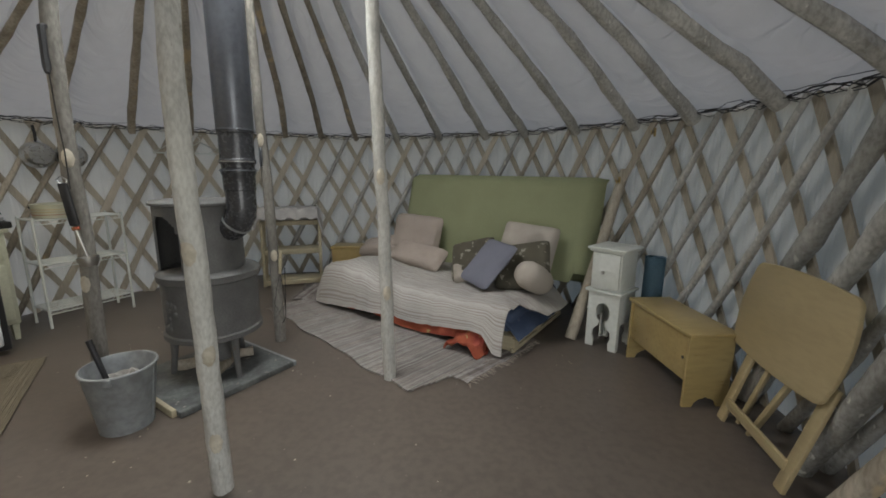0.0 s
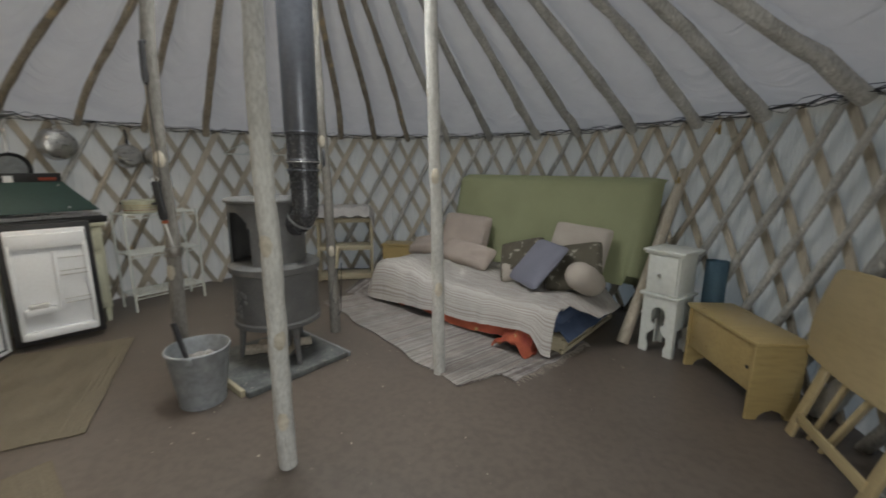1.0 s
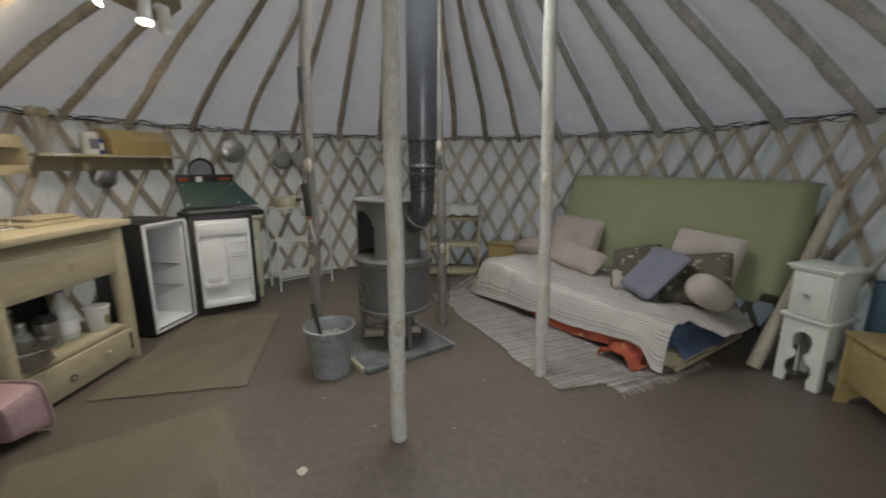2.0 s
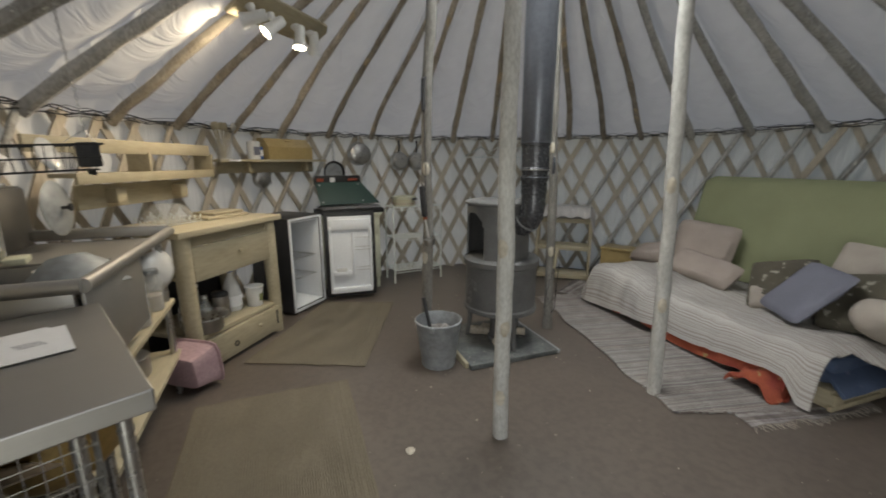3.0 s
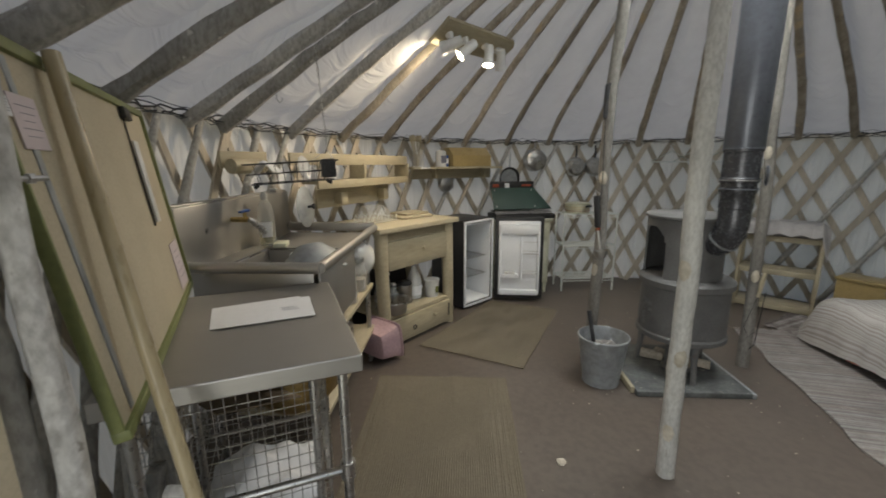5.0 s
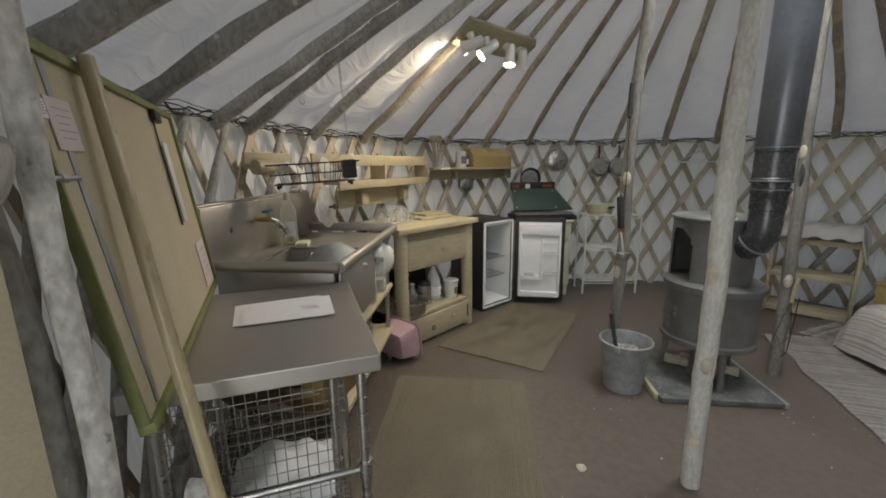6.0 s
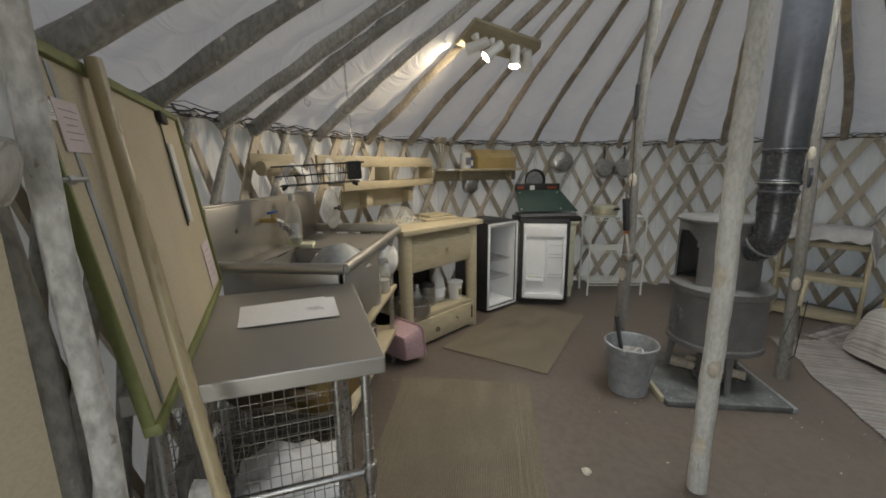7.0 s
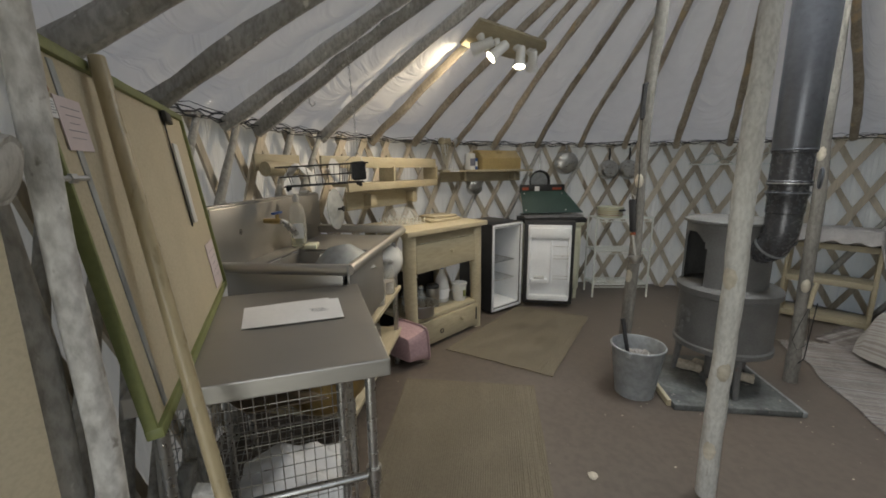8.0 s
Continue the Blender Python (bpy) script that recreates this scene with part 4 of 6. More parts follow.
    for k, (x, y, a, b) in enumerate(((0.36, 0.20, 50, 15), (0.44, 0.26, 58, -8), (0.30, 0.30, 40, 30))):
        pl = tagged(part("dinner_plate", lathe([(0, 0), (0.07, 0), (0.11, 0.014), (0.125, 0.02), (0.126, 0.024), (0.11, 0.019), (0.07, 0.006), (0, 0.006)], 28, m=m @ pose(x, y, 0.80, a, b, 20)), CERAMIC), "pale dinner plate stacked in the steel sink", "plate", "dishes in the sink")
    gl = thing("grey_bowl", m @ pose(0.41, 0.19, 0.97, 168, 12, 0) @ Matrix.Scale(1.2, 4), "upturned grey bowl in the sink", "bowl")
    part("bowl", lathe([(0, 0), (0.05, 0), (0.11, 0.05), (0.14, 0.12), (0.135, 0.12), (0.105, 0.055), (0.045, 0.008), (0, 0.008)], 26), GALV, gl)
    # things on the boards under the sink
    rr = random.Random(2)
    for k in range(4):
        x = 0.66 + 0.12 * k
        j = thing("storage_jar", m @ pose(x, 0.075 + 0.03 * (k % 2), 0.564) @ Matrix.Diagonal((1.15, 1.15, 1.5 if k == 3 else 1.2, 1)), "clear glass storage jar with a metal lid", "jar", "jars under the sink")
        part("jar", lathe([(0, 0), (0.042, 0), (0.046, 0.01), (0.046, 0.12 + 0.02 * (k % 2)), (0.036, 0.15), (0.036, 0.165)], 18), PLASTIC, j)
        part("contents", lathe([(0, 0.004), (0.041, 0.004), (0.041, 0.07), (0, 0.07)], 16), BRASS if k % 2 else BEIGE, j)
        part("lid", lathe([(0, 0.185), (0.038, 0.183), (0.04, 0.178), (0.04, 0.165), (0, 0.165)], 18), CHROME, j)
    for k in range(3):
        x = 0.3 + 0.25 * k
        c = thing("saucepan", m @ pose(x, 0.2, 0.254, 0, 0, 40 * k), "steel saucepan with a domed lid", "saucepan", "pans under the sink")
        part("pan", lathe([(0, 0), (0.09, 0), (0.1, 0.01), (0.1, 0.1), (0.104, 0.104), (0.096, 0.104), (0.09, 0.012), (0, 0.012)], 24), STEEL, c)
        part("lid", lathe([(0, 0.135), (0.05, 0.128), (0.1, 0.108), (0.1, 0.104), (0, 0.12)], 24), STEEL, c)
        part("handle", tube([(0.1, 0, 0.085), (0.24, 0, 0.1)], 0.009, 8), BLACK, c)
    wb = tagged(part("white_bowl", lathe([(0, 0), (0.06, 0.0), (0.12, 0.03), (0.15, 0.07), (0.146, 0.07), (0.115, 0.036), (0.06, 0.008), (0, 0.008)], 30, m=Matrix.Translation((-1.19, -1.70, 0.735)) @ Vector((-0.8, -0.7, 0.1)).to_track_quat("Z", "Y").to_matrix().to_4x4() @ Matrix.Scale(0.80, 4)), CERAMIC), "white enamel bowl hanging on the sink leg", "bowl")
    pk = thing("pink_basin", pose(-1.20, -1.68, 0.0), "pale pink plastic basin standing on its side", "basin")
    prof = bmesh.new()
    n = 32
    rings = []
    for (sx, sy, z) in ((0.10, 0.08, 0.0), (0.115, 0.095, 0.01), (0.15, 0.125, 0.15), (0.165, 0.138, 0.155), (0.165, 0.138, 0.162), (0.145, 0.12, 0.152), (0.108, 0.09, 0.014), (0.09, 0.07, 0.012)):
        ring = []
        for k in range(n):
            a = 2 * math.pi * k / n
            ca, sa = math.cos(a), math.sin(a)
            q = (abs(ca) ** 7 + abs(sa) ** 7) ** (1 / 7)
            ring.append(prof.verts.new((sx * ca / q, sy * sa / q, z)))
        rings.append(ring)
    for q, r in zip(rings, rings[1:]):
        for k in range(n):
            prof.faces.new((q[k], q[(k + 1) % n], r[(k + 1) % n], r[k]))
    prof.faces.new(rings[0][::-1])
    prof.faces.new(rings[-1])
    prof.transform(Matrix.Translation((0.0, -0.03, 0.135)) @ Vector((-0.55, 0.80, 0.10)).to_track_quat("Z", "Y").to_matrix().to_4x4() @ Matrix.Scale(0.98, 4))
    part("basin", prof, PINK, pk)


def build_worktop():
    m = facing(-1.33, -1.60, 0, -0.52, 0.85)
    w = thing("kitchen_worktop", m, "rustic pine worktop with drawers and open shelf", "worktop")
    L, D, H = 0.84, 0.54, 0.93
    part("top", box(L / 2, D / 2 - 0.01, H - 0.02, L + 0.06, D + 0.06, 0.04, 0.006), PINE, w)
    for x, y, r in ((0.045, 0.03, 0.05), (L - 0.045, 0.03, 0.05), (0.045, D - 0.05, 0.045), (L - 0.045, D - 0.05, 0.045)):
        part("leg", tube([(x, y, 0), (x + 0.006, y, 0.3), (x - 0.004, y, 0.6), (x, y, H - 0.04)], [r, r * 0.96, r, r * 0.97], 14, rough=0.06, seed=x), PINE, w)
    part("upper_rail", box(L / 2, 0.03, H - 0.075, L - 0.13, 0.03, 0.07, 0.004), PINE, w)
    dr = part("upper_drawer", box(L / 2, 0.015, H - 0.22, L - 0.17, 0.03, 0.215, 0.006), PINE, w)
    knob(dr, L / 2 + 0.03, 0.0, H - 0.20, (0, -1, 0))
    part("drawer_bottom", box(L / 2, D / 2, H - 0.315, L - 0.12, D - 0.1, 0.016, 0.002), PINE, w)
    part("shelf", box(L / 2, D / 2 - 0.01, 0.235, L - 0.11, D - 0.03, 0.03, 0.004), PINE, w)
    d2 = part("lower_drawer", box(L / 2, -0.005, 0.122, L - 0.12, 0.03, 0.19, 0.006), PINE, w)
    knob(d2, L / 2 + 0.13, -0.02, 0.145, (0, -1, 0))
    part("pull_ring", tube([(L / 2 - 0.10 + 0.017 * math.cos(a * 0.524), -0.024, 0.105 + 0.017 * math.sin(a * 0.524)) for a in range(12)], 0.004, 6, closed=True), DARKMETAL, d2)
    for x in (0.09, L - 0.09):
        part("hinge_strap", box(x, -0.021, 0.135, 0.016, 0.004, 0.11, 0.001), DARKMETAL, d2)
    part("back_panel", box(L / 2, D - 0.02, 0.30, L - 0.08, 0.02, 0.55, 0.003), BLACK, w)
    z = 0.251

    def at(x, y, zz=z, a=0):
        return m @ pose(x, y, zz, 0, 0, a) @ Matrix.Scale(1.14, 4)
    for k, (x, y, h, r) in enumerate(((0.17, 0.22, 0.20, 0.034), (0.235, 0.12, 0.17, 0.036), (0.30, 0.25, 0.21, 0.03))):
        b = thing("glass_bottle", at(x, y), "clear swing-top glass bottle on the open shelf", "bottle", "bottles on the shelf")
        part("bottle", lathe([(0, 0), (r, 0), (r * 1.05, 0.01), (r * 1.05, h * 0.6), (r * 0.45, h * 0.8), (r * 0.4, h), (0, h)], 18), PLASTIC, b)
        part("stopper", lathe([(0, h + 0.02), (r * 0.4, h + 0.015), (r * 0.5, h), (0, h)], 12), CHROME if k else ORANGE, b)
    cn = thing("steel_canister", at(0.40, 0.16), "brushed steel canister with a black lid", "canister")
    part("canister", lathe([(0, 0), (0.047, 0), (0.05, 0.005), (0.05, 0.135), (0, 0.135)], 22), STEEL, cn)
    part("lid", lathe([(0, 0.165), (0.03, 0.165), (0.049, 0.15), (0.049, 0.135), (0, 0.135)], 22), BLACK, cn)
    sp = thing("milk_bottle", at(0.54, 0.19), "white plastic bottle with printed label", "bottle")
    part("bottle", lathe([(0, 0), (0.05, 0), (0.055, 0.01), (0.055, 0.12), (0.045, 0.17), (0.015, 0.235), (0.014, 0.25), (0, 0.25)], 20), CERAMIC, sp)
    part("cap", lathe([(0, 0.272), (0.017, 0.27), (0.018, 0.25), (0, 0.25)], 14), BLUETAP, sp)
    part("label", lathe([(0.0565, 0.03), (0.057, 0.03), (0.057, 0.10), (0.0565, 0.10)], 20), PAPER, sp)
    yt = thing("yoghurt_tub", at(0.665, 0.10), "white yoghurt tub with a green printed label", "tub")
    part("tub", lathe([(0, 0), (0.045, 0), (0.047, 0.004), (0.056, 0.12), (0.06, 0.124), (0.06, 0.134), (0, 0.134)], 24), CERAMIC, yt)
    part("label", box(0.0, -0.051, 0.06, 0.03, 0.004, 0.05, 0.001), GREENPAINT, yt)
    cp = thing("covered_pan", at(0.185, 0.075, z, 20), "steel saucepan with a splatter lid on top", "saucepan")
    part("pan", lathe([(0, 0), (0.085, 0), (0.092, 0.01), (0.092, 0.085), (0, 0.085)], 26), STEEL, cp)
    part("splatter_lid", lathe([(0, 0.105), (0.06, 0.1), (0.12, 0.09), (0.122, 0.086), (0, 0.088)], 28), CHROME, cp)
    # on the worktop
    cb = thing("chopping_board", m @ pose(0.60, 0.30, H, 0, 0, -3), "pine chopping board lying on the worktop", "board")
    part("board", box(0, 0, 0.011, 0.36, 0.24, 0.022, 0.006), PINE, cb)
    part("board", box(0.04, 0.02, 0.032, 0.27, 0.2, 0.018, 0.006), PINE, cb)
    rk = thing("dish_rack", m @ pose(0.22, 0.30, H), "white wire dish rack holding a glass bowl", "dish rack")
    for k in range(9):
        x = -0.16 + 0.04 * k
        part("wire", tube([(x, -0.08, 0.005), (x, -0.085, 0.055), (x + 0.012, -0.05, 0.015), (x, 0.0, 0.005), (x, 0.08, 0.06), (x, 0.1, 0.005)], 0.003, 6), WHITE, rk)
    for y in (-0.08, 0.0, 0.1):
        part("rail", tube([(-0.18, y, 0.006), (0.18, y, 0.006)], 0.0035, 6), WHITE, rk)
    gb = tagged(part("glass_bowl", lathe([(0.115, 0.0), (0.11, 0.04), (0.085, 0.095), (0.05, 0.115), (0, 0.118), (0, 0.113), (0.048, 0.110), (0.08, 0.09), (0.105, 0.038), (0.110, 0.0)], 30, m=m @ pose(0.22, 0.31, H + 0.02) @ Matrix.Diagonal((1.35, 1.2, 1.0, 1))), THINGLASS), "upturned clear glass bowl on the dish rack", "bowl")


def build_fridge():
    m = facing(-1.94, -0.72, 0, -0.42, 0.91)
    f = thing("mini_fridge", m, "small black fridge standing open, white inside", "fridge")
    Wd, D, H, z0 = 0.43, 0.44, 0.86, 0.02
    t = 0.035
    part("side", box(t / 2, D / 2, (H + z0) / 2, t, D, H - z0, 0.006), BLACK, f)
    part("side", box(Wd - t / 2, D / 2, (H + z0) / 2, t, D, H - z0, 0.006), BLACK, f)
    part("top", box(Wd / 2, D / 2, H - t / 2, Wd - 2 * t + 0.002, D - 0.002, t, 0.004), BLACK, f)
    part("base", box(Wd / 2, D / 2, z0 + t / 2, Wd - 2 * t + 0.002, D - 0.002, t, 0.004), BLACK, f)
    part("back", box(Wd / 2, D - t / 2, (H + z0) / 2, Wd - 2 * t, t, H - z0 - 2 * t, 0.003), BLACK, f)
    a0, a1, b0, b1 = t, Wd - t, z0 + t, H - t
    e = 0.012
    part("liner_panel", box(a0 + e / 2, D / 2 - 0.02, (b0 + b1) / 2, e, D - 0.05, b1 - b0, 0.003), FRIDGEWHITE, f)
    part("liner_panel", box(a1 - e / 2, D / 2 - 0.02, (b0 + b1) / 2, e, D - 0.05, b1 - b0, 0.003), FRIDGEWHITE, f)
    part("liner_panel", box(Wd / 2, D / 2 - 0.02, b1 - e / 2, a1 - a0 - 2 * e, D - 0.05, e, 0.003), FRIDGEWHITE, f)
    part("liner_panel", box(Wd / 2, D / 2 - 0.02, b0 + e / 2, a1 - a0 - 2 * e, D - 0.05, e, 0.003), FRIDGEWHITE, f)
    part("liner_panel", box(Wd / 2, D - t - e, (b0 + b1) / 2, a1 - a0, e, b1 - b0, 0.003), FRIDGEWHITE, f)
    part("front_gasket", box(t / 2, -0.004, (H + z0) / 2, t - 0.012, 0.008, H - z0 - 0.02, 0.002), FRIDGEWHITE, f)
    part("front_gasket", box(Wd - t / 2, -0.004, (H + z0) / 2, t - 0.012, 0.008, H - z0 - 0.02, 0.002), FRIDGEWHITE, f)
    part("front_gasket", box(Wd / 2, -0.004, H - t / 2, Wd - 2 * t, 0.008, t - 0.012, 0.002), FRIDGEWHITE, f)
    part("front_gasket", box(Wd / 2, -0.004, z0 + t / 2, Wd - 2 * t, 0.008, t - 0.012, 0.002), FRIDGEWHITE, f)
    for z in (0.30, 0.48):
        sh = part("wire_shelf", tube([(a0 + e, 0.06, z), (a1 - e, 0.06, z), (a1 - e, D - 0.08, z), (a0 + e, D - 0.08, z)], 0.004, 6, closed=True), CHROME, f)
        for k in range(9):
            x = a0 + e + (a1 - a0 - 2 * e) * (k + 0.5) / 9
            part("wire", tube([(x, 0.06, z), (x, D - 0.08, z)], 0.0022, 5), CHROME, sh)
    # the door stands open; its inner face looks into the room
    md = facing(-2.105, -0.315, 0, 0.41, 0.91)
    inv = m.inverted() @ md
    dw = 0.475

    def dpart(name, bm, mt, parent=f, label=""):
        bm.transform(inv)
        return part(name, bm, mt, parent, label)
    door = dpart("door", box(dw / 2, 0.03, (H + 0.035) / 2, dw, 0.05, H - 0.035, 0.008), BLACK)
    dpart("door_liner", box(dw / 2, -0.001, (H + 0.035) / 2, dw - 0.07, 0.016, H - 0.11, 0.008), FRIDGEWHITE, door)
    dpart("door_rim", box(dw / 2, -0.02, 0.105, dw - 0.09, 0.05, 0.055, 0.012), FRIDGEWHITE, door)
    dpart("door_rim", box(dw / 2, -0.016, 0.745, dw - 0.09, 0.04, 0.10, 0.010), FRIDGEWHITE, door)
    dpart("door_rim", box(0.05, -0.018, 0.42, 0.028, 0.042, 0.62, 0.010), FRIDGEWHITE, door)
    dpart("door_rim", box(dw - 0.05, -0.018, 0.42, 0.028, 0.042, 0.62, 0.010), FRIDGEWHITE, door)
    dpart("door_rim", box(dw / 2 + 0.02, -0.014, 0.46, 0.02, 0.03, 0.42, 0.008), FRIDGEWHITE, door)
    dpart("egg_tray", box(0.15, -0.03, 0.275, 0.16, 0.05, 0.045, 0.008), FRIDGEWHITE, door)
    dpart("tray_insert", box(0.145, -0.036, 0.31, 0.10, 0.035, 0.03, 0.006), CERAMIC, door)
    for z in (0.30, 0.33, 0.50, 0.53, 0.62):
        dpart("door_wire", tube([(0.275, -0.035, z), (dw - 0.06, -0.035, z)], 0.003, 6), CHROME, door)


def build_cabinet_left():
    m = facing(-2.25, -0.21, 0, 0.18, 0.98)
    c = thing("cream_cabinet", m, "small cream painted kitchen cabinet with feet", "cabinet")
    L, D, H = 0.56, 0.28, 0.81
    part("body", box(L / 2, D / 2, 0.45, L, D, 0.66, 0.006), CREAM, c)
    part("top", box(L / 2, D / 2, H - 0.014, L + 0.04, D + 0.04, 0.028, 0.006), CREAM, c)
    dd = part("door", box(L / 2, -0.008, 0.36, L - 0.06, 0.016, 0.40, 0.004), CREAM, c)
    dw = part("drawer", box(L / 2, -0.008, 0.67, L - 0.06, 0.016, 0.15, 0.004), CREAM, c)
    knob(dd, L - 0.1, -0.016, 0.42, (0, -1, 0), CREAM)
    knob(dw, L / 2, -0.016, 0.67, (0, -1, 0), CREAM)
    for x, y in ((0.03, 0.03), (L - 0.03, 0.03), (0.03, D - 0.03), (L - 0.03, D - 0.03)):
        part("foot", tube([(x, y, 0), (x, y, 0.13)], [0.02, 0.03], 4), CREAM, c)
    s = thing("camp_stove", m @ pose(-0.03, -0.02, H) @ Matrix.Diagonal((1.12, 1, 1.06, 1)), "dark green camping stove with its lid open", "camp stove")
    part("case", box(0.28, 0.16, 0.022, 0.58, 0.30, 0.044, 0.008), DARKMETAL, s)
    for k in range(12):
        y = 0.03 + 0.022 * k
        part("grate_wire", tube([(0.01, y, 0.054 + 0.012 * (k % 2)), (0.55, y, 0.054 + 0.012 * (k % 2))], 0.0045, 6), CHROME, s)
    lid = part("lid", slab([(0.0, 0.0), (0.56, 0.0), (0.42, 0.24), (0.0, 0.24)], 0, 0.012, 0.003, m=pose(0.0, 0.10, 0.085, 58, 0, 0)), CAMPGREEN, s)
    for x, y in ((0.03, 0.03), (0.40, 0.03), (0.03, 0.21), (0.39, 0.21)):
        part("rivet", lathe([(0, 0.004), (0.006, 0.003), (0.008, 0)], 8, m=pose(0.0, 0.10, 0.085, 58, 0, 0) @ pose(x, y, 0.013)), CHROME, lid)
    bk = part("back_panel", box(0.21, 0.245, 0.315, 0.43, 0.012, 0.08, 0.003), DARKMETAL, s)
    part("sticker", box(0.05, 0.237, 0.315, 0.06, 0.003, 0.03, 0.001), ORANGE, bk)
    part("sticker", box(0.35, 0.237, 0.315, 0.09, 0.003, 0.022, 0.001), ORANGE, bk)
    part("sticker", box(0.16, 0.237, 0.315, 0.045, 0.003, 0.045, 0.001), PAPER, bk)


def build_wire_shelf():
    m = facing(-2.15, 0.52, 0, 0.27, 0.96)
    s = thing("wire_shelf_unit", m, "white wire shelf unit with three tiers", "shelf")
    L, D = 0.57, 0.26
    for x in (0, L):
        for y in (0, D):
            part("post", tube([(x, y, 0), (x, y, 0.86)], 0.010, 10), WHITE, s)
    for z in (0.14, 0.50, 0.84):
        fr = part("shelf_frame", tube([(0, 0, z), (L, 0, z), (L, D, z), (0, D, z)], 0.006, 8, closed=True), WHITE, s)
        part("shelf_frame", tube([(0, 0, z - 0.03), (L, 0, z - 0.03)], 0.004, 8), WHITE, s)
        for k in range(13):
            y = D * (k + 0.5) / 13
            part("wire", tube([(0, y, z + 0.003), (L, y, z + 0.003)], 0.0022, 5), WHITE, fr)
        for k in range(9):
            x = L * (k + 0.5) / 9
            part("strut", tube([(x - 0.03, 0, z), (x, 0, z - 0.03), (x + 0.03, 0, z)], 0.0022, 5), WHITE, fr)
    p = thing("enamel_pot", m @ pose(0.17, 0.11, 0.846) @ Matrix.Diagonal((1.15, 1.15, 1.0, 1)), "striped enamel casserole with black handles", "pot")
    part("pot", lathe([(0, 0), (0.10, 0), (0.108, 0.006), (0.114, 0.10), (0.118, 0.104), (0.11, 0.104), (0.104, 0.012), (0, 0.012)], 30), CREAM, p)
    for z in (0.03, 0.05, 0.07):
        part("stripe", tube([polar(0.1105 + z * 0.04, 360 * k / 30, z) for k in range(30)], 0.0022, 6, closed=True), ORANGE if z == 0.03 else BRASS, p)
    part("lid", lathe([(0, 0.118), (0.08, 0.113), (0.116, 0.107), (0.116, 0.103), (0, 0.103)], 30), CREAM, p)
    for a in (-60, 120):
        q = polar(0.125, a, 0.08)
        part("handle", box(0, 0, 0, 0.02, 0.07, 0.02, 0.006, m=Matrix.Translation(q) @ pose(0, 0, 0, 0, 0, a)), BLACK, p)


def pan(name, ang, z, r, label, depth=0.08, handle=0.16, mt=None, hmt=None):
    """A pan hanging on the lattice by its handle, its base against the wall."""
    q = polar(R - 0.06, ang, z)
    inward = -Vector((q.x, q.y, 0)).normalized()
    m = Matrix.Translation(q) @ inward.to_track_quat("Z", "Y").to_matrix().to_4x4()
    up = (m.inverted().to_3x3() @ Vector((0, 0, 1))).normalized()
    t = thing(name, m, label, "pan", "pans on the wall")
    part("pan", lathe([(0, 0.0), (r * 0.86, 0.0), (r * 0.95, 0.012), (r, depth), (r * 1.04, depth + 0.003), (r * 0.95, depth), (r * 0.9, 0.016), (0, 0.014)], 30, m=Matrix.Identity(4)) if depth < 0.05 else lathe([(0, depth), (r * 0.7, depth), (r * 0.92, depth * 0.8), (r, depth * 0.3), (r * 1.03, 0.0), (r * 0.97, 0.004), (0, 0.03)], 30), mt or CHROME, t)
    part("handle", tube([up * r * 0.95 + Vector((0, 0, 0.02)), up * (r + handle * 0.5) + Vector((0, 0, 0.03)), up * (r + handle) + Vector((0, 0, 0.01))], [0.009, 0.011, 0.010], 8), hmt or BLACK, t)
    return t


def build_wall_pans():
    fp = pan("frying_pan", 177.5, 1.21, 0.12, "black frying pan hanging behind the camp stove", 0.035, 0.18, BLACK, CHROME)
    part("worn_inside", lathe([(0, 0.0185), (0.100, 0.0185), (0.100, 0.0165), (0, 0.0165)], 30), GALV, fp, "grey worn cooking surface")
    pan("colander", 171.0, 1.41, 0.125, "round steel colander hanging on the lattice", 0.10, 0.06, CHROME, CHROME)
    pan("milk_pan", 160.6, 1.33, 0.105, "steel saucepan with a black handle on the lattice", 0.09, 0.13)
    pan("milk_pan", 156.0, 1.33, 0.105, "steel saucepan with a black handle on the lattice", 0.09, 0.13)
    pan("strainer", -165.5, 1.17, 0.085, "small steel strainer hanging under the shelf", 0.06, 0.03, CHROME, CHROME)
    # two white wire coat hangers
    for k, a in enumerate((139.0, 134.5, 129.0)):
        q = polar(R - 0.075, a, 1.44)
        h = thing("coat_hanger", Matrix.Translation(q) @ pose(0, 0, 0, 0, 0, a + 90), "white plastic coat hanger on the lattice", "hanger", "coat hangers")
        part("hanger", tube([(-0.2, 0, -0.06), (0, 0, 0.055), (0.2, 0, -0.06)], 0.0075, 6, closed=True), WHITE, h)
        part("hook", tube([(0, 0, 0.055), (0, 0, 0.09), (0.02, 0, 0.11), (0.01, 0, 0.13), (-0.02, 0, 0.12)], 0.004, 6), WHITE, h)


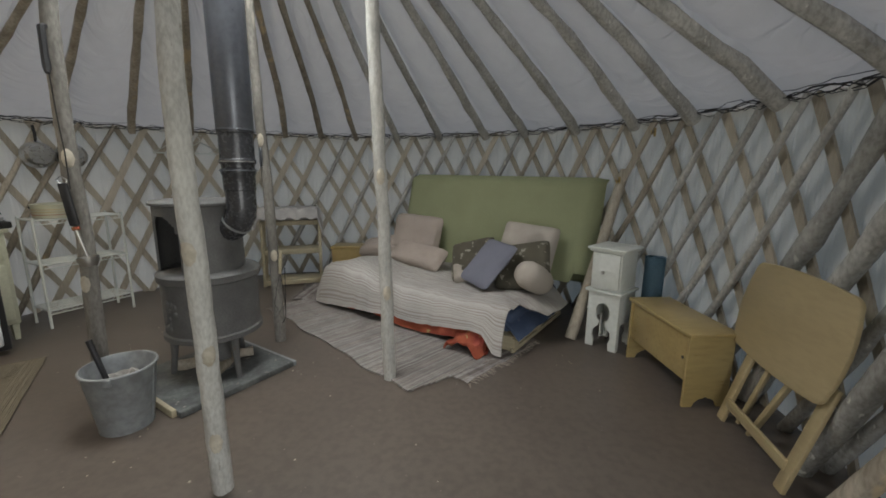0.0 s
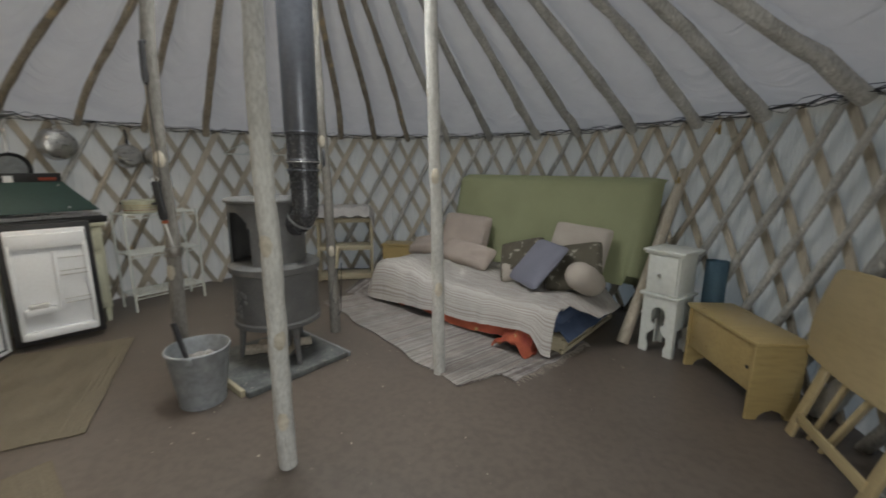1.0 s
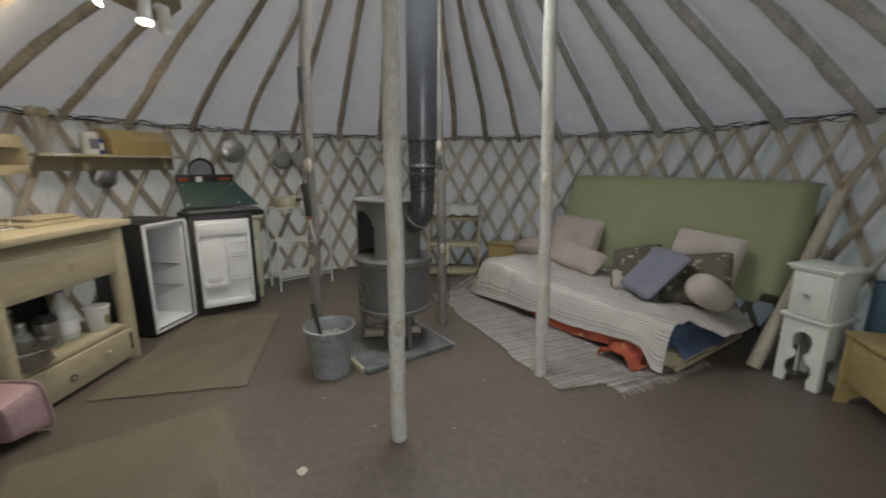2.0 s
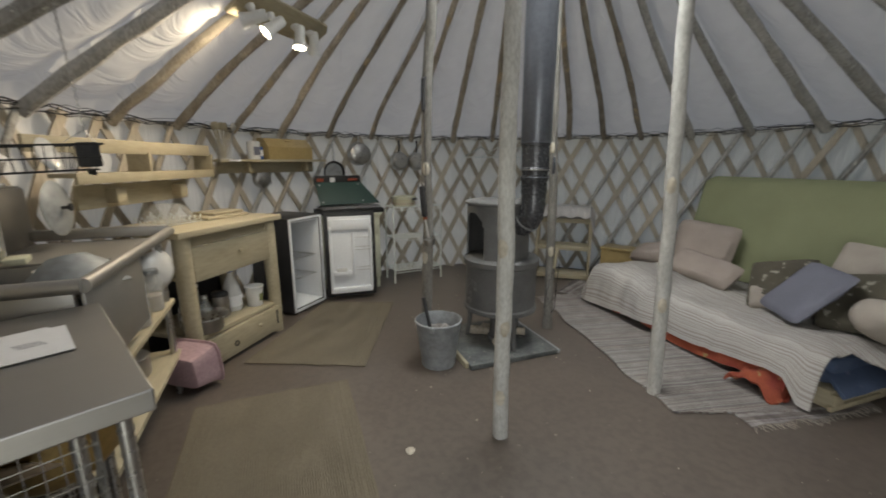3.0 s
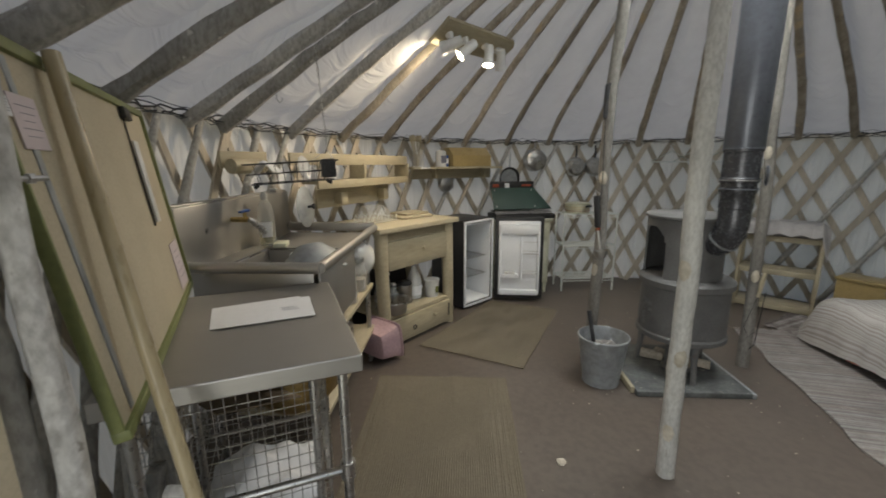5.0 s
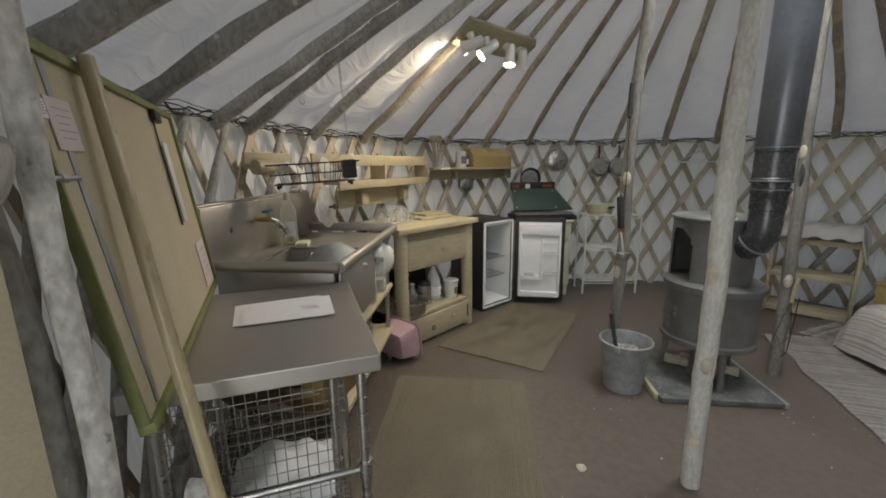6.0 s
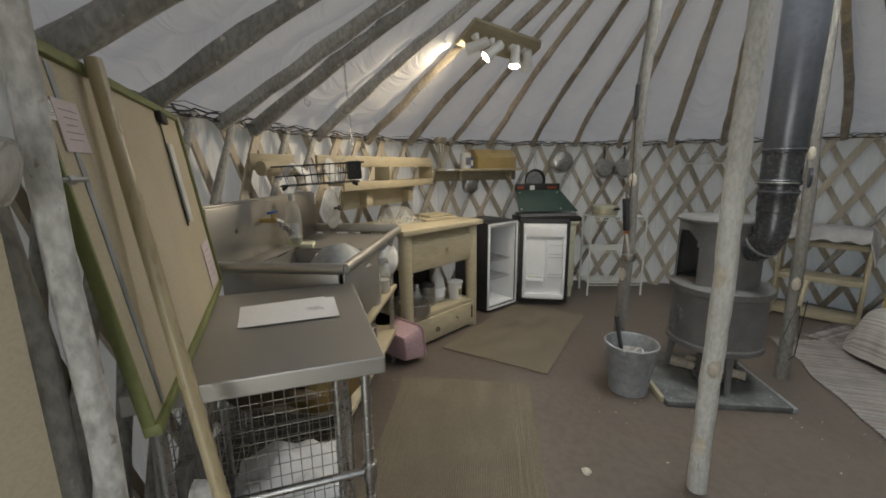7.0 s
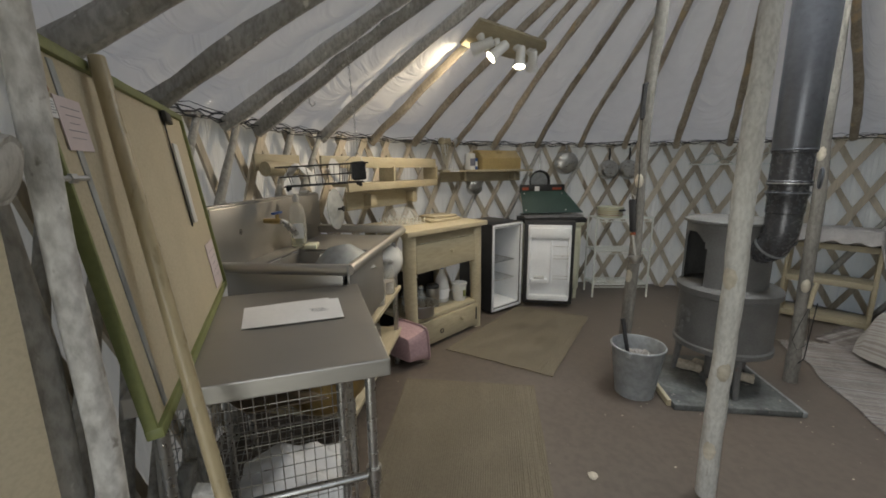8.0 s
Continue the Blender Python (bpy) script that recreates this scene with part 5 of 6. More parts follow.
def build_wall_shelves():
    # long pine rack over the sink, along a chord of the wall
    a, b = Vector((-1.15, -2.15, 0)), Vector((-2.15, -1.15, 0))
    u = (b - a).normalized()
    m = facing(a.x, a.y, 1.10, u.x, u.y)
    s = thing("pine_rack", m, "long open pine plate rack on the lattice wall", "shelf")
    L = (b - a).length
    D = 0.15
    part("top_board", box(0.70, 0.02, 0.305, 1.34, 0.02, 0.075, 0.003), PINE, s)
    part("shelf_board", box(L / 2 + 0.1, D / 2, 0.155, L * 0.8, D, 0.022, 0.003), PINE, s)
    part("shelf_rail", box(L / 2 + 0.1, 0.008, 0.140, L * 0.8, 0.018, 0.055, 0.003), PINE, s)
    part("upper_board", box(L * 0.755, D / 2 + 0.02, 0.285, L * 0.45, D - 0.04, 0.018, 0.003), PINE, s)
    for x in (L * 0.53, L - 0.03):
        part("upright", box(x, D / 2, 0.22, 0.022, D - 0.006, 0.118, 0.003), PINE, s)
    part("back_board", box(L * 0.56, D - 0.012, 0.035, L * 0.62, 0.02, 0.13, 0.003), PINE, s)
    for x in (L * 0.40, L * 0.78):
        part("block", box(x, D / 2 + 0.03, 0.035, 0.07, 0.09, 0.085, 0.004), PINE, s)
    part("round_rail", tube([(-0.33, 0.06, 0.265), (-0.10, 0.10, 0.265)], 0.04, 16), PINE, s)
    part("rail_board", box(-0.20, 0.12, 0.30, 0.30, 0.02, 0.09, 0.003), PINE, s)
    pl = thing("pan_lid", m @ pose(0.13, 0.02, 0.01, 86, 0, 22), "large round steel pan lid hanging under the rack", "pan lid")
    part("lid", lathe([(0, 0.012), (0.08, 0.010), (0.125, 0.0), (0.13, 0.004), (0.125, 0.008), (0, 0.02)], 32), GALV, pl)
    part("grip", lathe([(0.008, 0.02), (0.008, 0.045), (0.018, 0.05), (0.018, 0.06), (0, 0.062)], 14), BLACK, pl)
    # second shelf with bread bin
    a, b = Vector((-2.31, -1.09, 0)), Vector((-2.56, -0.05, 0))
    u = (b - a).normalized()
    m2 = facing(a.x, a.y, 1.335, u.x, u.y)
    s2 = thing("pine_shelf", m2, "short pine shelf board with a front rail", "shelf")
    L2 = (b - a).length * 1.02
    part("board", box(L2 / 2, 0.06, 0.0, L2, 0.17, 0.022, 0.003), PINE, s2)
    part("rail", box(L2 / 2, 0.13, -0.06, L2 * 0.9, 0.02, 0.10, 0.003), PINE, s2)
    part("price_label", box(0.13, -0.0262, 0.001, 0.10, 0.002, 0.018, 0), PAPER, s2)
    for x in (0.3, L2 - 0.18):
        part("bracket", box(x, 0.09, -0.055, 0.03, 0.09, 0.085, 0.003), PINE, s2)
    bb = thing("bread_bin", m2 @ pose(0.69, 0.07, 0.011), "varnished wooden bread bin with a sloping front", "bread bin")
    pr = bmesh.new()
    slab([(-0.09, 0), (0.09, 0), (0.09, 0.19), (0.0, 0.19), (-0.09, 0.11)], -0.24, 0.24, 0.006, m=Matrix(((0, 0, 1, 0), (1, 0, 0, 0), (0, 1, 0, 0), (0, 0, 0, 1))), bm=pr)
    part("case", pr, VARNISH, bb)
    part("front_lip", box(0, -0.03, 0.165, 0.06, 0.02, 0.01, 0.003, m=None), VARNISH, bb)
    cn = thing("tea_tin", m2 @ pose(0.335, 0.03, 0.011) @ Matrix.Scale(1.18, 4), "white tea tin with a round printed label", "tin")
    part("tin", lathe([(0, 0), (0.045, 0), (0.045, 0.12), (0.04, 0.13), (0, 0.132)], 22), CERAMIC, cn)
    part("label", box(0, -0.045, 0.06, 0.05, 0.004, 0.06, 0.002), SLATE, cn)
    cn = thing("blue_tin", m2 @ pose(0.41, 0.06, 0.011), "narrow blue and white tin", "tin")
    part("tin", lathe([(0, 0), (0.03, 0), (0.03, 0.11), (0, 0.112)], 18), BLUETAP, cn)
    part("label", lathe([(0.0308, 0.03), (0.0312, 0.03), (0.0312, 0.08), (0.0308, 0.08)], 18), PAPER, cn)
    jr = thing("utensil_jar", m2 @ pose(0.09, 0.05, 0.011) @ Matrix.Diagonal((1.2, 1.2, 1.05, 1)), "glass jar of wooden spoons and spatulas", "jar")
    part("jar", lathe([(0, 0), (0.048, 0), (0.052, 0.006), (0.052, 0.15), (0.048, 0.15), (0.046, 0.008), (0, 0.006)], 22), THINGLASS, jr)
    rr = random.Random(8)
    for k in range(7):
        dx, dy = rr.uniform(-0.06, 0.06), rr.uniform(-0.05, 0.05)
        sp = part("spoon", tube([(dx * 0.2, dy * 0.2, 0.01), (dx, dy, 0.22)], [0.005, 0.006], 6), PINE if k % 3 else STEEL, jr)
        part("spoon_head", lathe([(0, -0.03), (0.016, -0.015), (0.02, 0.01), (0.01, 0.035), (0, 0.038)], 10, m=Matrix.Translation((dx * 1.05, dy * 1.05, 0.245)) @ Matrix.Diagonal((1, 0.35, 1, 1))), PINE if k % 3 else STEEL, sp)
    for k, x in enumerate((0.24, 0.52)):
        hk = thing("key_hook", m2 @ pose(x, 0.10, -0.10), "small chain and key ring under the shelf", "hook", "hooks under the shelf")
        part("wire", tube([(0, 0, 0), (0.004, 0, -0.04), (-0.004, 0, -0.08), (0.01, 0, -0.10), (0.0, 0, -0.115)], 0.004, 6), CHROME, hk)


def build_hanging_basket():
    # black wire basket on a chain, with a cloth and a plate
    m = pose(-0.88, -2.12, 1.283, 0, -3, 92)
    b = thing("hanging_basket", m, "black wire dish basket hanging on a chain", "basket")
    L, D, H = 0.46, 0.20, 0.10
    wires = bmesh.new()
    for z, g in ((H, 1.0), (H * 0.5, 0.94), (0, 0.88)):
        pts = [(sx * L / 2 * g, sy * D / 2 * g, z) for sx, sy in ((-1, -1), (1, -1), (1, 1), (-1, 1))]
        part("rim", tube(pts, 0.004 if z == H else 0.003, 6, closed=True), DARKMETAL, b)
    for k in range(13):
        x = -0.5 + ((k + 0.5) / 13) ** 0.7
        part("wire", tube([(x * L, -D / 2, H), (x * L * 0.88, -D * 0.44, 0), (x * L * 0.88, D * 0.44, 0), (x * L, D / 2, H)], 0.0016, 5), DARKMETAL, b)
    for x in (-1, 1):
        for y in (-1, 1):
            part("foot", lathe([(0, -0.024), (0.008, -0.02), (0.010, -0.012), (0.006, 0), (0, 0)], 8, m=Matrix.Translation((x * L * 0.4, y * D * 0.36, 0))), DARKMETAL, b)
    cup = part("cutlery_cup", box(0.185, 0, 0.06, 0.075, 0.08, 0.10, 0.01), BLACK, b)
    ch = tagged(new("basket_chain"), "thin steel chain from the rafter to the basket", "chain")
    ch.matrix_basis = m
    n = 30
    z1 = 0.68
    for k in range(n):
        z = H + 0.06 + (z1 - H - 0.06) * k / n
        w = 0.006
        d = Vector((1, 0, 0)) if k % 2 else Vector((0, 1, 0))
        part("link", tube([Vector((0.19, 0, z - 0.012)), Vector((0.19, 0, z)) + d * w, Vector((0.19, 0, z + 0.012)), Vector((0.19, 0, z)) - d * w], 0.002, 5, closed=True), CHROME, ch)
    for sx in (0.1, 0.22):
        part("hanger_wire", tube([(0.19, 0, H + 0.06), (sx, 0.0, H)], 0.0015, 5), CHROME, ch)
    cl = sheet(10, 10, lambda u, v: m @ Vector((-0.14 + 0.13 * (u - 0.5) + 0.03 * v, -0.02 + 0.14 * (v - 0.5), 0.05 + 0.05 * math.sin(3.1 * u) + 0.03 * noise.noise(Vector((u * 3, v * 3, 2))))), 0.006)
    tagged(part("tea_towel", cl, PAPER), "blue and white tea towel in the wire basket", "towel")
    pt = tagged(part("small_plate", lathe([(0, 0), (0.04, 0), (0.062, 0.012), (0.064, 0.016), (0.04, 0.006), (0, 0.006)], 26, m=m @ pose(0.05, 0.0, 0.066, 80, 0, 60)), CERAMIC), "white plate standing in the wire basket", "plate")


build_stove()
build_bucket()
build_pole_things()
build_table()
build_sink()
build_worktop()
build_fridge()
build_cabinet_left()
build_wire_shelf()
build_wall_pans()
build_wall_shelves()
build_hanging_basket()


# ---- the lamp on the rafters ----
def build_track_light():
    c = Vector((-1.40, -0.85, 2.215))
    along = Vector((-0.42, 0.78, 0.0)).normalized()
    out = Vector((c.x, c.y, 0)).normalized()
    nrm = (Vector((0, 0, -1)) * 0.86 - out * 0.5).normalized()
    side = nrm.cross(along).normalized()
    m = Matrix.Translation(c) @ Matrix((along, side, nrm)).transposed().to_4x4()
    t = thing("spot_light_bar", m, "wooden ceiling bar with four white spotlights", "spotlight")
    part("bar", slab([(-0.38, -0.105), (0.35, -0.105), (0.40, -0.06), (0.40, 0.06), (0.35, 0.105), (-0.38, 0.105)], -0.014, 0.014, 0.005), PINE, t)
    for k, (x, target, has_spot, watts) in enumerate(((-0.29, (-1.9, -2.1, 1.8), True, 5), (-0.13, (-1.4, -2.2, 1.15), True, 50), (0.10, (-1.0, -1.1, 0.0), True, 40), (0.25, (-2.3, -0.2, 0.9), True, 10))):
        base = m @ Vector((x, 0, 0.012))
        part("mount", tube([(x, 0, 0.01), (x, 0, 0.035), (x, 0, 0.06)], [0.03, 0.022, 0.012], 14), LAMPWHITE, t)
        p = m @ Vector((x, 0, 0.085))
        d = (Vector(target) - p).normalized()
        q = m.inverted() @ Matrix.Translation(p) @ d.to_track_quat("Z", "Y").to_matrix().to_4x4() @ Matrix.Diagonal((1.25, 1.25, 1.2, 1))
        head = part("shade", lathe([(0, -0.05), (0.022, -0.05), (0.026, -0.04), (0.027, 0.02), (0.036, 0.07), (0.034, 0.07), (0.024, 0.02), (0.022, -0.035), (0, -0.04)], 20, m=q), LAMPWHITE, t)
        part("bulb", lathe([(0, 0.060), (0.02, 0.058), (0.03, 0.05), (0.024, 0.03), (0, 0.028)], 16, m=q), BULB if k in (1, 2) else (BULB if k == 0 else CERAMIC), head)
        # the fourth head's bulb is unlit; its weak spot is added fill
        lamp = new("spot_lamp", bpy.data.lights.new("spot_lamp", "SPOT"))
        lamp.data.energy, lamp.data.color, lamp.data.spot_size, lamp.data.spot_blend = watts, (1.0, 0.83, 0.60), radians((110, 135, 165, 120)[k]), 1.0
        lamp.data.shadow_soft_size = 0.03
        lamp.matrix_world = look(p + d * 0.115, Vector(target))
        lamp.name = "spot_lamp"


# ---- sleeping side ----
BED = facing(-0.33, 1.56, 0, 0.91, -0.415)


def build_bed():
    b = thing("pallet_bed", BED, "low pallet bed with a mattress on rough boards", "bed")
    L, D = 1.88, 0.95
    for y in (0.06, 0.47, 0.89):
        part("bearer", box(L / 2, y, 0.06, L, 0.08, 0.09, 0.004), PINE, b)
    for k in range(12):
        x = 0.07 + (L - 0.14) * k / 11
        part("slat", box(x, D / 2, 0.118, 0.10, D, 0.022, 0.003), PINE, b)
    for k in range(3):
        part("end_board", box(L - 0.01, D / 2, 0.03 + 0.045 * k, 0.022, D * (1 - 0.05 * k), 0.03, 0.003), PINE, b)
    part("mattress", box(L / 2 - 0.02, D / 2, 0.215, L - 0.04, D - 0.03, 0.15, 0.04, seg=4), NAVY, b, "dark blue mattress cover")
    # a navy bed cover that shows at the open end
    nav = sheet(14, 16, lambda u, v: BED @ Vector((1.60 + 0.33 * u, 0.0 + 0.72 * v, 0.285 - 0.16 * u ** 2.5 + 0.02 * noise.noise(Vector((u * 3, v * 4, 1))))), 0.02)
    tagged(part("navy_quilt", nav, NAVY), "dark blue quilt hanging out at the bed end", "quilt")

    def hem(x):
        pts = [(-0.1, 0.03), (0.05, 0.04), (0.59, 0.085), (0.9, 0.095), (1.19, 0.105), (1.44, 0.13), (1.62, 0.17), (1.70, 0.15), (1.79, 0.03), (2.0, 0.03)]
        for (a, p), (c, q) in zip(pts, pts[1:]):
            if x <= c:
                return p + (q - p) * (x - a) / (c - a)
        return 0.1

    def cover(u, v):
        x = -0.08 + (1.93 + 0.17 * min(1, max(0, (v - 0.42) / 0.12))) * u
        hump = 0.10 * math.exp(-((x - 0.25) / 0.33) ** 2) * (1 - 0.5 * v)
        top = 0.335 + hump + 0.024 * noise.noise(Vector((x * 3.2, v * 3, 5))) + 0.020 * noise.noise(Vector((x * 7 + v * 4, v * 6, 2))) + 0.009 * noise.noise(Vector((x * 17 - v * 6, v * 12, 9)))
        if u < 0.045:
            top *= 0.55 + 10 * u
        wave_y = 0.05 * noise.noise(Vector((x * 4, 0, 2))) + 0.02 * noise.noise(Vector((x * 11, 0, 5)))
        if v < 0.3:
            f = v / 0.3
            h = hem(x)
            y = -0.075 - 0.05 * (1 - f) + wave_y * (1 - f) + 0.10 * f ** 3
            z = h + (top - h) * math.sin(f * math.pi / 2) ** 0.9
        else:
            f = (v - 0.3) / 0.7
            lim = 0.9 - 0.25 * max(0, u - 0.85) / 0.15
            y = 0.025 + f * lim
            z = top - 0.02 * f
        z -= 0.75 * max(0.0, x - 1.76) ** 1.6 * (1 if v > 0.3 else 0)
        return Vector((x, y, z))
    cv = part("striped_bedspread", sheet(90, 50, cover, 0.008), STRIPED)
    cv.matrix_basis = BED
    tagged(cv, "cream and grey striped cotton bedspread with folds", "bedspread")

    def orange(u, v):
        x = 0.35 + 1.36 * u
        low = 0.045 + 0.02 * math.sin(u * 9)
        top = 0.27
        y = -0.045 - 0.05 * (1 - v) - 0.05 * max(0, u - 0.7) + 0.02 * noise.noise(Vector((u * 12, v * 3, 7)))
        return BED @ Vector((x, y, low + (top - low) * v))
    og = part("orange_throw", sheet(50, 12, orange, 0.01), ORANGE)
    tagged(og, "orange and red printed throw under the bedspread", "throw")
    fold = sheet(22, 16, lambda u, v: BED @ Vector((1.45 + 0.27 * u + 0.02 * math.sin(v * 5), -0.22 + 0.24 * v, 0.025 + 0.20 * math.sin(math.pi * min(1, u * 1.05)) ** 0.6 * (0.35 + 0.65 * v) + 0.045 * noise.noise(Vector((u * 5, v * 4, 3))))), 0.012)
    part("gathered_fold", fold, ORANGE, og)
    # the tall folded mattress under a green cloth, along the wall

    def green(u, v):
        x = 0.06 + 2.06 * u
        z = 0.34 + 0.85 * v
        if u > 0.93:
            z = 0.42 + 0.77 * v
        y = 0.90 + 0.17 * v + 0.012 * noise.noise(Vector((x * 2.5, z * 2, 4))) + 0.018 * noise.noise(Vector((x * 7, z * 0.8, 8))) * (1 - v)
        y -= 0.05 * (1 - v) ** 2
        edge = min(u, 1 - u)
        y += 0.10 * max(0, 1 - edge / 0.05) ** 2
        y += 0.10 * max(0, (v - 0.94) / 0.06) ** 2
        z -= 0.018 * max(0, 1 - edge / 0.04)
        return BED @ Vector((x, y, z))
    gr = thing("green_backrest", Matrix.Identity(4), "tall folded mattress under a plain green cotton cloth", "backrest")
    part("cloth", sheet(80, 30, green), GREENCLOTH, gr)
    part("mattress", box(1.09, 1.11, 0.72, 1.96, 0.10, 0.86, 0.04, m=BED @ Matrix.Identity(4), seg=3), GREENCLOTH, gr)



    def pillow(name, x, y, z, w, h, t, rx, ry, rz, mt, label, seed, cat="pillow"):
        p = part(name, cushion_bm(w, h, t, seed), mt)
        p.matrix_basis = BED @ pose(x, y, z, rx, ry, rz)
        return tagged(p, label, cat, "pillows on the bed")
    pillow("pillow", 0.43, 0.76, 0.59, 0.58, 0.44, 0.15, 72, 2, 3, TAUPE, "dusky pink pillow propped against the wall", 1)
    pillow("pillow", 0.02, 0.70, 0.44, 0.50, 0.30, 0.15, 20, -8, 12, TAUPE, "flat dusky pink pillow lying on the bed", 2)
    pillow("pillow", 0.60, 0.57, 0.44, 0.64, 0.26, 0.13, 42, 4, -5, TAUPE, "long dusky pink pillow lying on the bed", 3)
    pillow("pillow", 1.63, 0.73, 0.60, 0.50, 0.46, 0.16, 62, 4, 4, BEIGE, "beige pillow standing against the green cloth", 4)
    pillow("leaf_cushion", 1.70, 0.50, 0.51, 0.46, 0.40, 0.12, 55, -14, 6, LEAFPRINT, "dark cushion printed with pale leaves", 5, "cushion")
    pillow("leaf_cushion", 1.24, 0.52, 0.49, 0.42, 0.38, 0.12, 58, -16, 8, LEAFPRINT, "second dark cushion printed with pale leaves", 6, "cushion")
    pillow("slate_cushion", 1.47, 0.36, 0.525, 0.38, 0.44, 0.065, 46, 3, -26, SLATE, "plain slate blue cushion leaning on others", 7, "cushion")
    bol = part("bolster", lathe([(0.0, -0.165), (0.05, -0.16), (0.088, -0.135), (0.104, -0.09), (0.108, 0.0), (0.104, 0.09), (0.088, 0.135), (0.05, 0.16), (0.0, 0.165)], 26), BEIGE)
    bol.matrix_basis = BED @ pose(1.84, 0.40, 0.455, 62, 12, -20)
    tagged(bol, "small round beige bolster at the bed end", "bolster", "pillows on the bed")
    pillow("pillow", 1.20, 0.46, 0.40, 0.22, 0.24, 0.10, 30, -14, 30, BEIGE, "small cream pillow under the dark cushions", 9)


def rug(name, corners, mt, label, thick=0.010, fringe=(), seed=0, nx=60, ny=24, wob=0.035):
    """A woven rug over four floor corners, with slightly uneven edges; fringe: which short ends (0, 1) have tassels."""
    a, b, c, d = [Vector((x, y, 0)) for x, y in corners]
    u = (b - a).normalized()
    m = facing(a.x, a.y, 0, u.x, u.y)
    inv = m.inverted()
    la, lb, lc, ld = [inv @ p for p in (a, b, c, d)]

    def f(s, t):
        p = la.lerp(lb, s).lerp(ld.lerp(lc, s), t)
        e = min(s, 1 - s, t, 1 - t)
        p.x += wob * noise.noise(Vector((t * 5, s, seed)))
        p.y += wob * noise.noise(Vector((s * 7, t, seed + 3)))
        return (p.x, p.y, thick + 0.004 * noise.noise(Vector((s * 9, t * 6, seed))) + 0.003)
    g = thing(name, m, label, "rug")
    part("weave", sheet(nx, ny, f, thick), mt, g)
    rr = random.Random(seed)
    for end in fringe:
        tas = bmesh.new()
        for k in range(90):
            t = (k + rr.random()) / 90
            p = Vector(f(end, t))
            dx = (1 if end else -1) * rr.uniform(0.015, 0.05)
            dy = rr.uniform(-0.03, 0.03)
            tube([(p.x, p.y, 0.006), (p.x + dx * 0.5, p.y + dy * 0.3, 0.008), (p.x + dx, p.y + dy, 0.003)], 0.0016, 4, tas)
        tagged(part("tassels", tas, BEIGE, g), kind="stuff")
    return g


def build_rugs():
    rug("rag_rug", ((0.80, 0.19), (-0.77, 1.25), (-0.50, 1.78), (1.25, 0.66)), RAG, "striped grey and white woven rag rug", 0.010, (1,), 1, 80, 26)
    rug("worn_rug", ((1.12, 0.34), (0.55, 0.75), (0.95, 1.40), (1.55, 1.06)), DARKRUG, "worn dark fringed rug under the bed", 0.006, (0,), 5)
    rug("dark_runner", ((-0.72, 1.56), (-0.15, 1.62), (-0.2, 2.15), (-0.85, 2.1)), DARKRUG, "dark woven runner by the shelves", 0.005, (), 7)
    for k, cs in enumerate((((-1.0, -1.68), (-0.69, -0.92), (0.30, -1.33), (0.06, -2.09)), ((-1.35, -1.32), (-0.76, -0.75), (-1.64, 0.12), (-2.10, -0.36)))):
        g = rug("kitchen_mat", cs, MATBEIGE, "brown ribbed rubber-backed kitchen mat", 0.006, (), 11 + k, 16, 16, 0.006)
        # raised ribs along the length, a few left out beside the edges
        ribs = bmesh.new()
        a, b, c, d = [Vector((x, y, 0.0085)) for x, y in cs]
        n = 76
        for i in range(1, n):
            t = i / n
            if i not in (4, 7, 10, n - 4, n - 7, n - 10):
                p, q = a.lerp(b, t), d.lerp(c, t)
                tube([p.lerp(q, 0.012), p.lerp(q, 0.988)], 0.0027, 6, ribs)
        inv = g.matrix_basis.inverted()
        ribs.transform(inv)
        tagged(part("ribs", ribs, MATBEIGE, g), kind="stuff")
    chip = bmesh.new()
    bmesh.ops.create_icosphere(chip, subdivisions=2, radius=0.02)
    for v in chip.verts:
        v.co *= 1 + 0.5 * noise.noise(v.co * 60)
        v.co.z *= 0.5
    chip.transform(pose(0.07, -1.03, 0.008))
    tagged(part("wood_chip", chip, KNOT), "small pale wood chip on the floor", "wood chip")
    rr = random.Random(21)
    dirt = bmesh.new()
    for k in range(130):
        a, r = rr.uniform(0, 360), rr.uniform(0.2, 2.3)
        p = polar(r, a)
        s = rr.uniform(0.002, 0.006)
        box(p.x, p.y, 0.0012, s, s * rr.uniform(0.5, 2), 0.002, 0, bm=dirt)
    tagged(part("floor_crumbs", dirt, KNOT), "pale crumbs and dust scattered on the floor", "crumbs", kind="stuff")


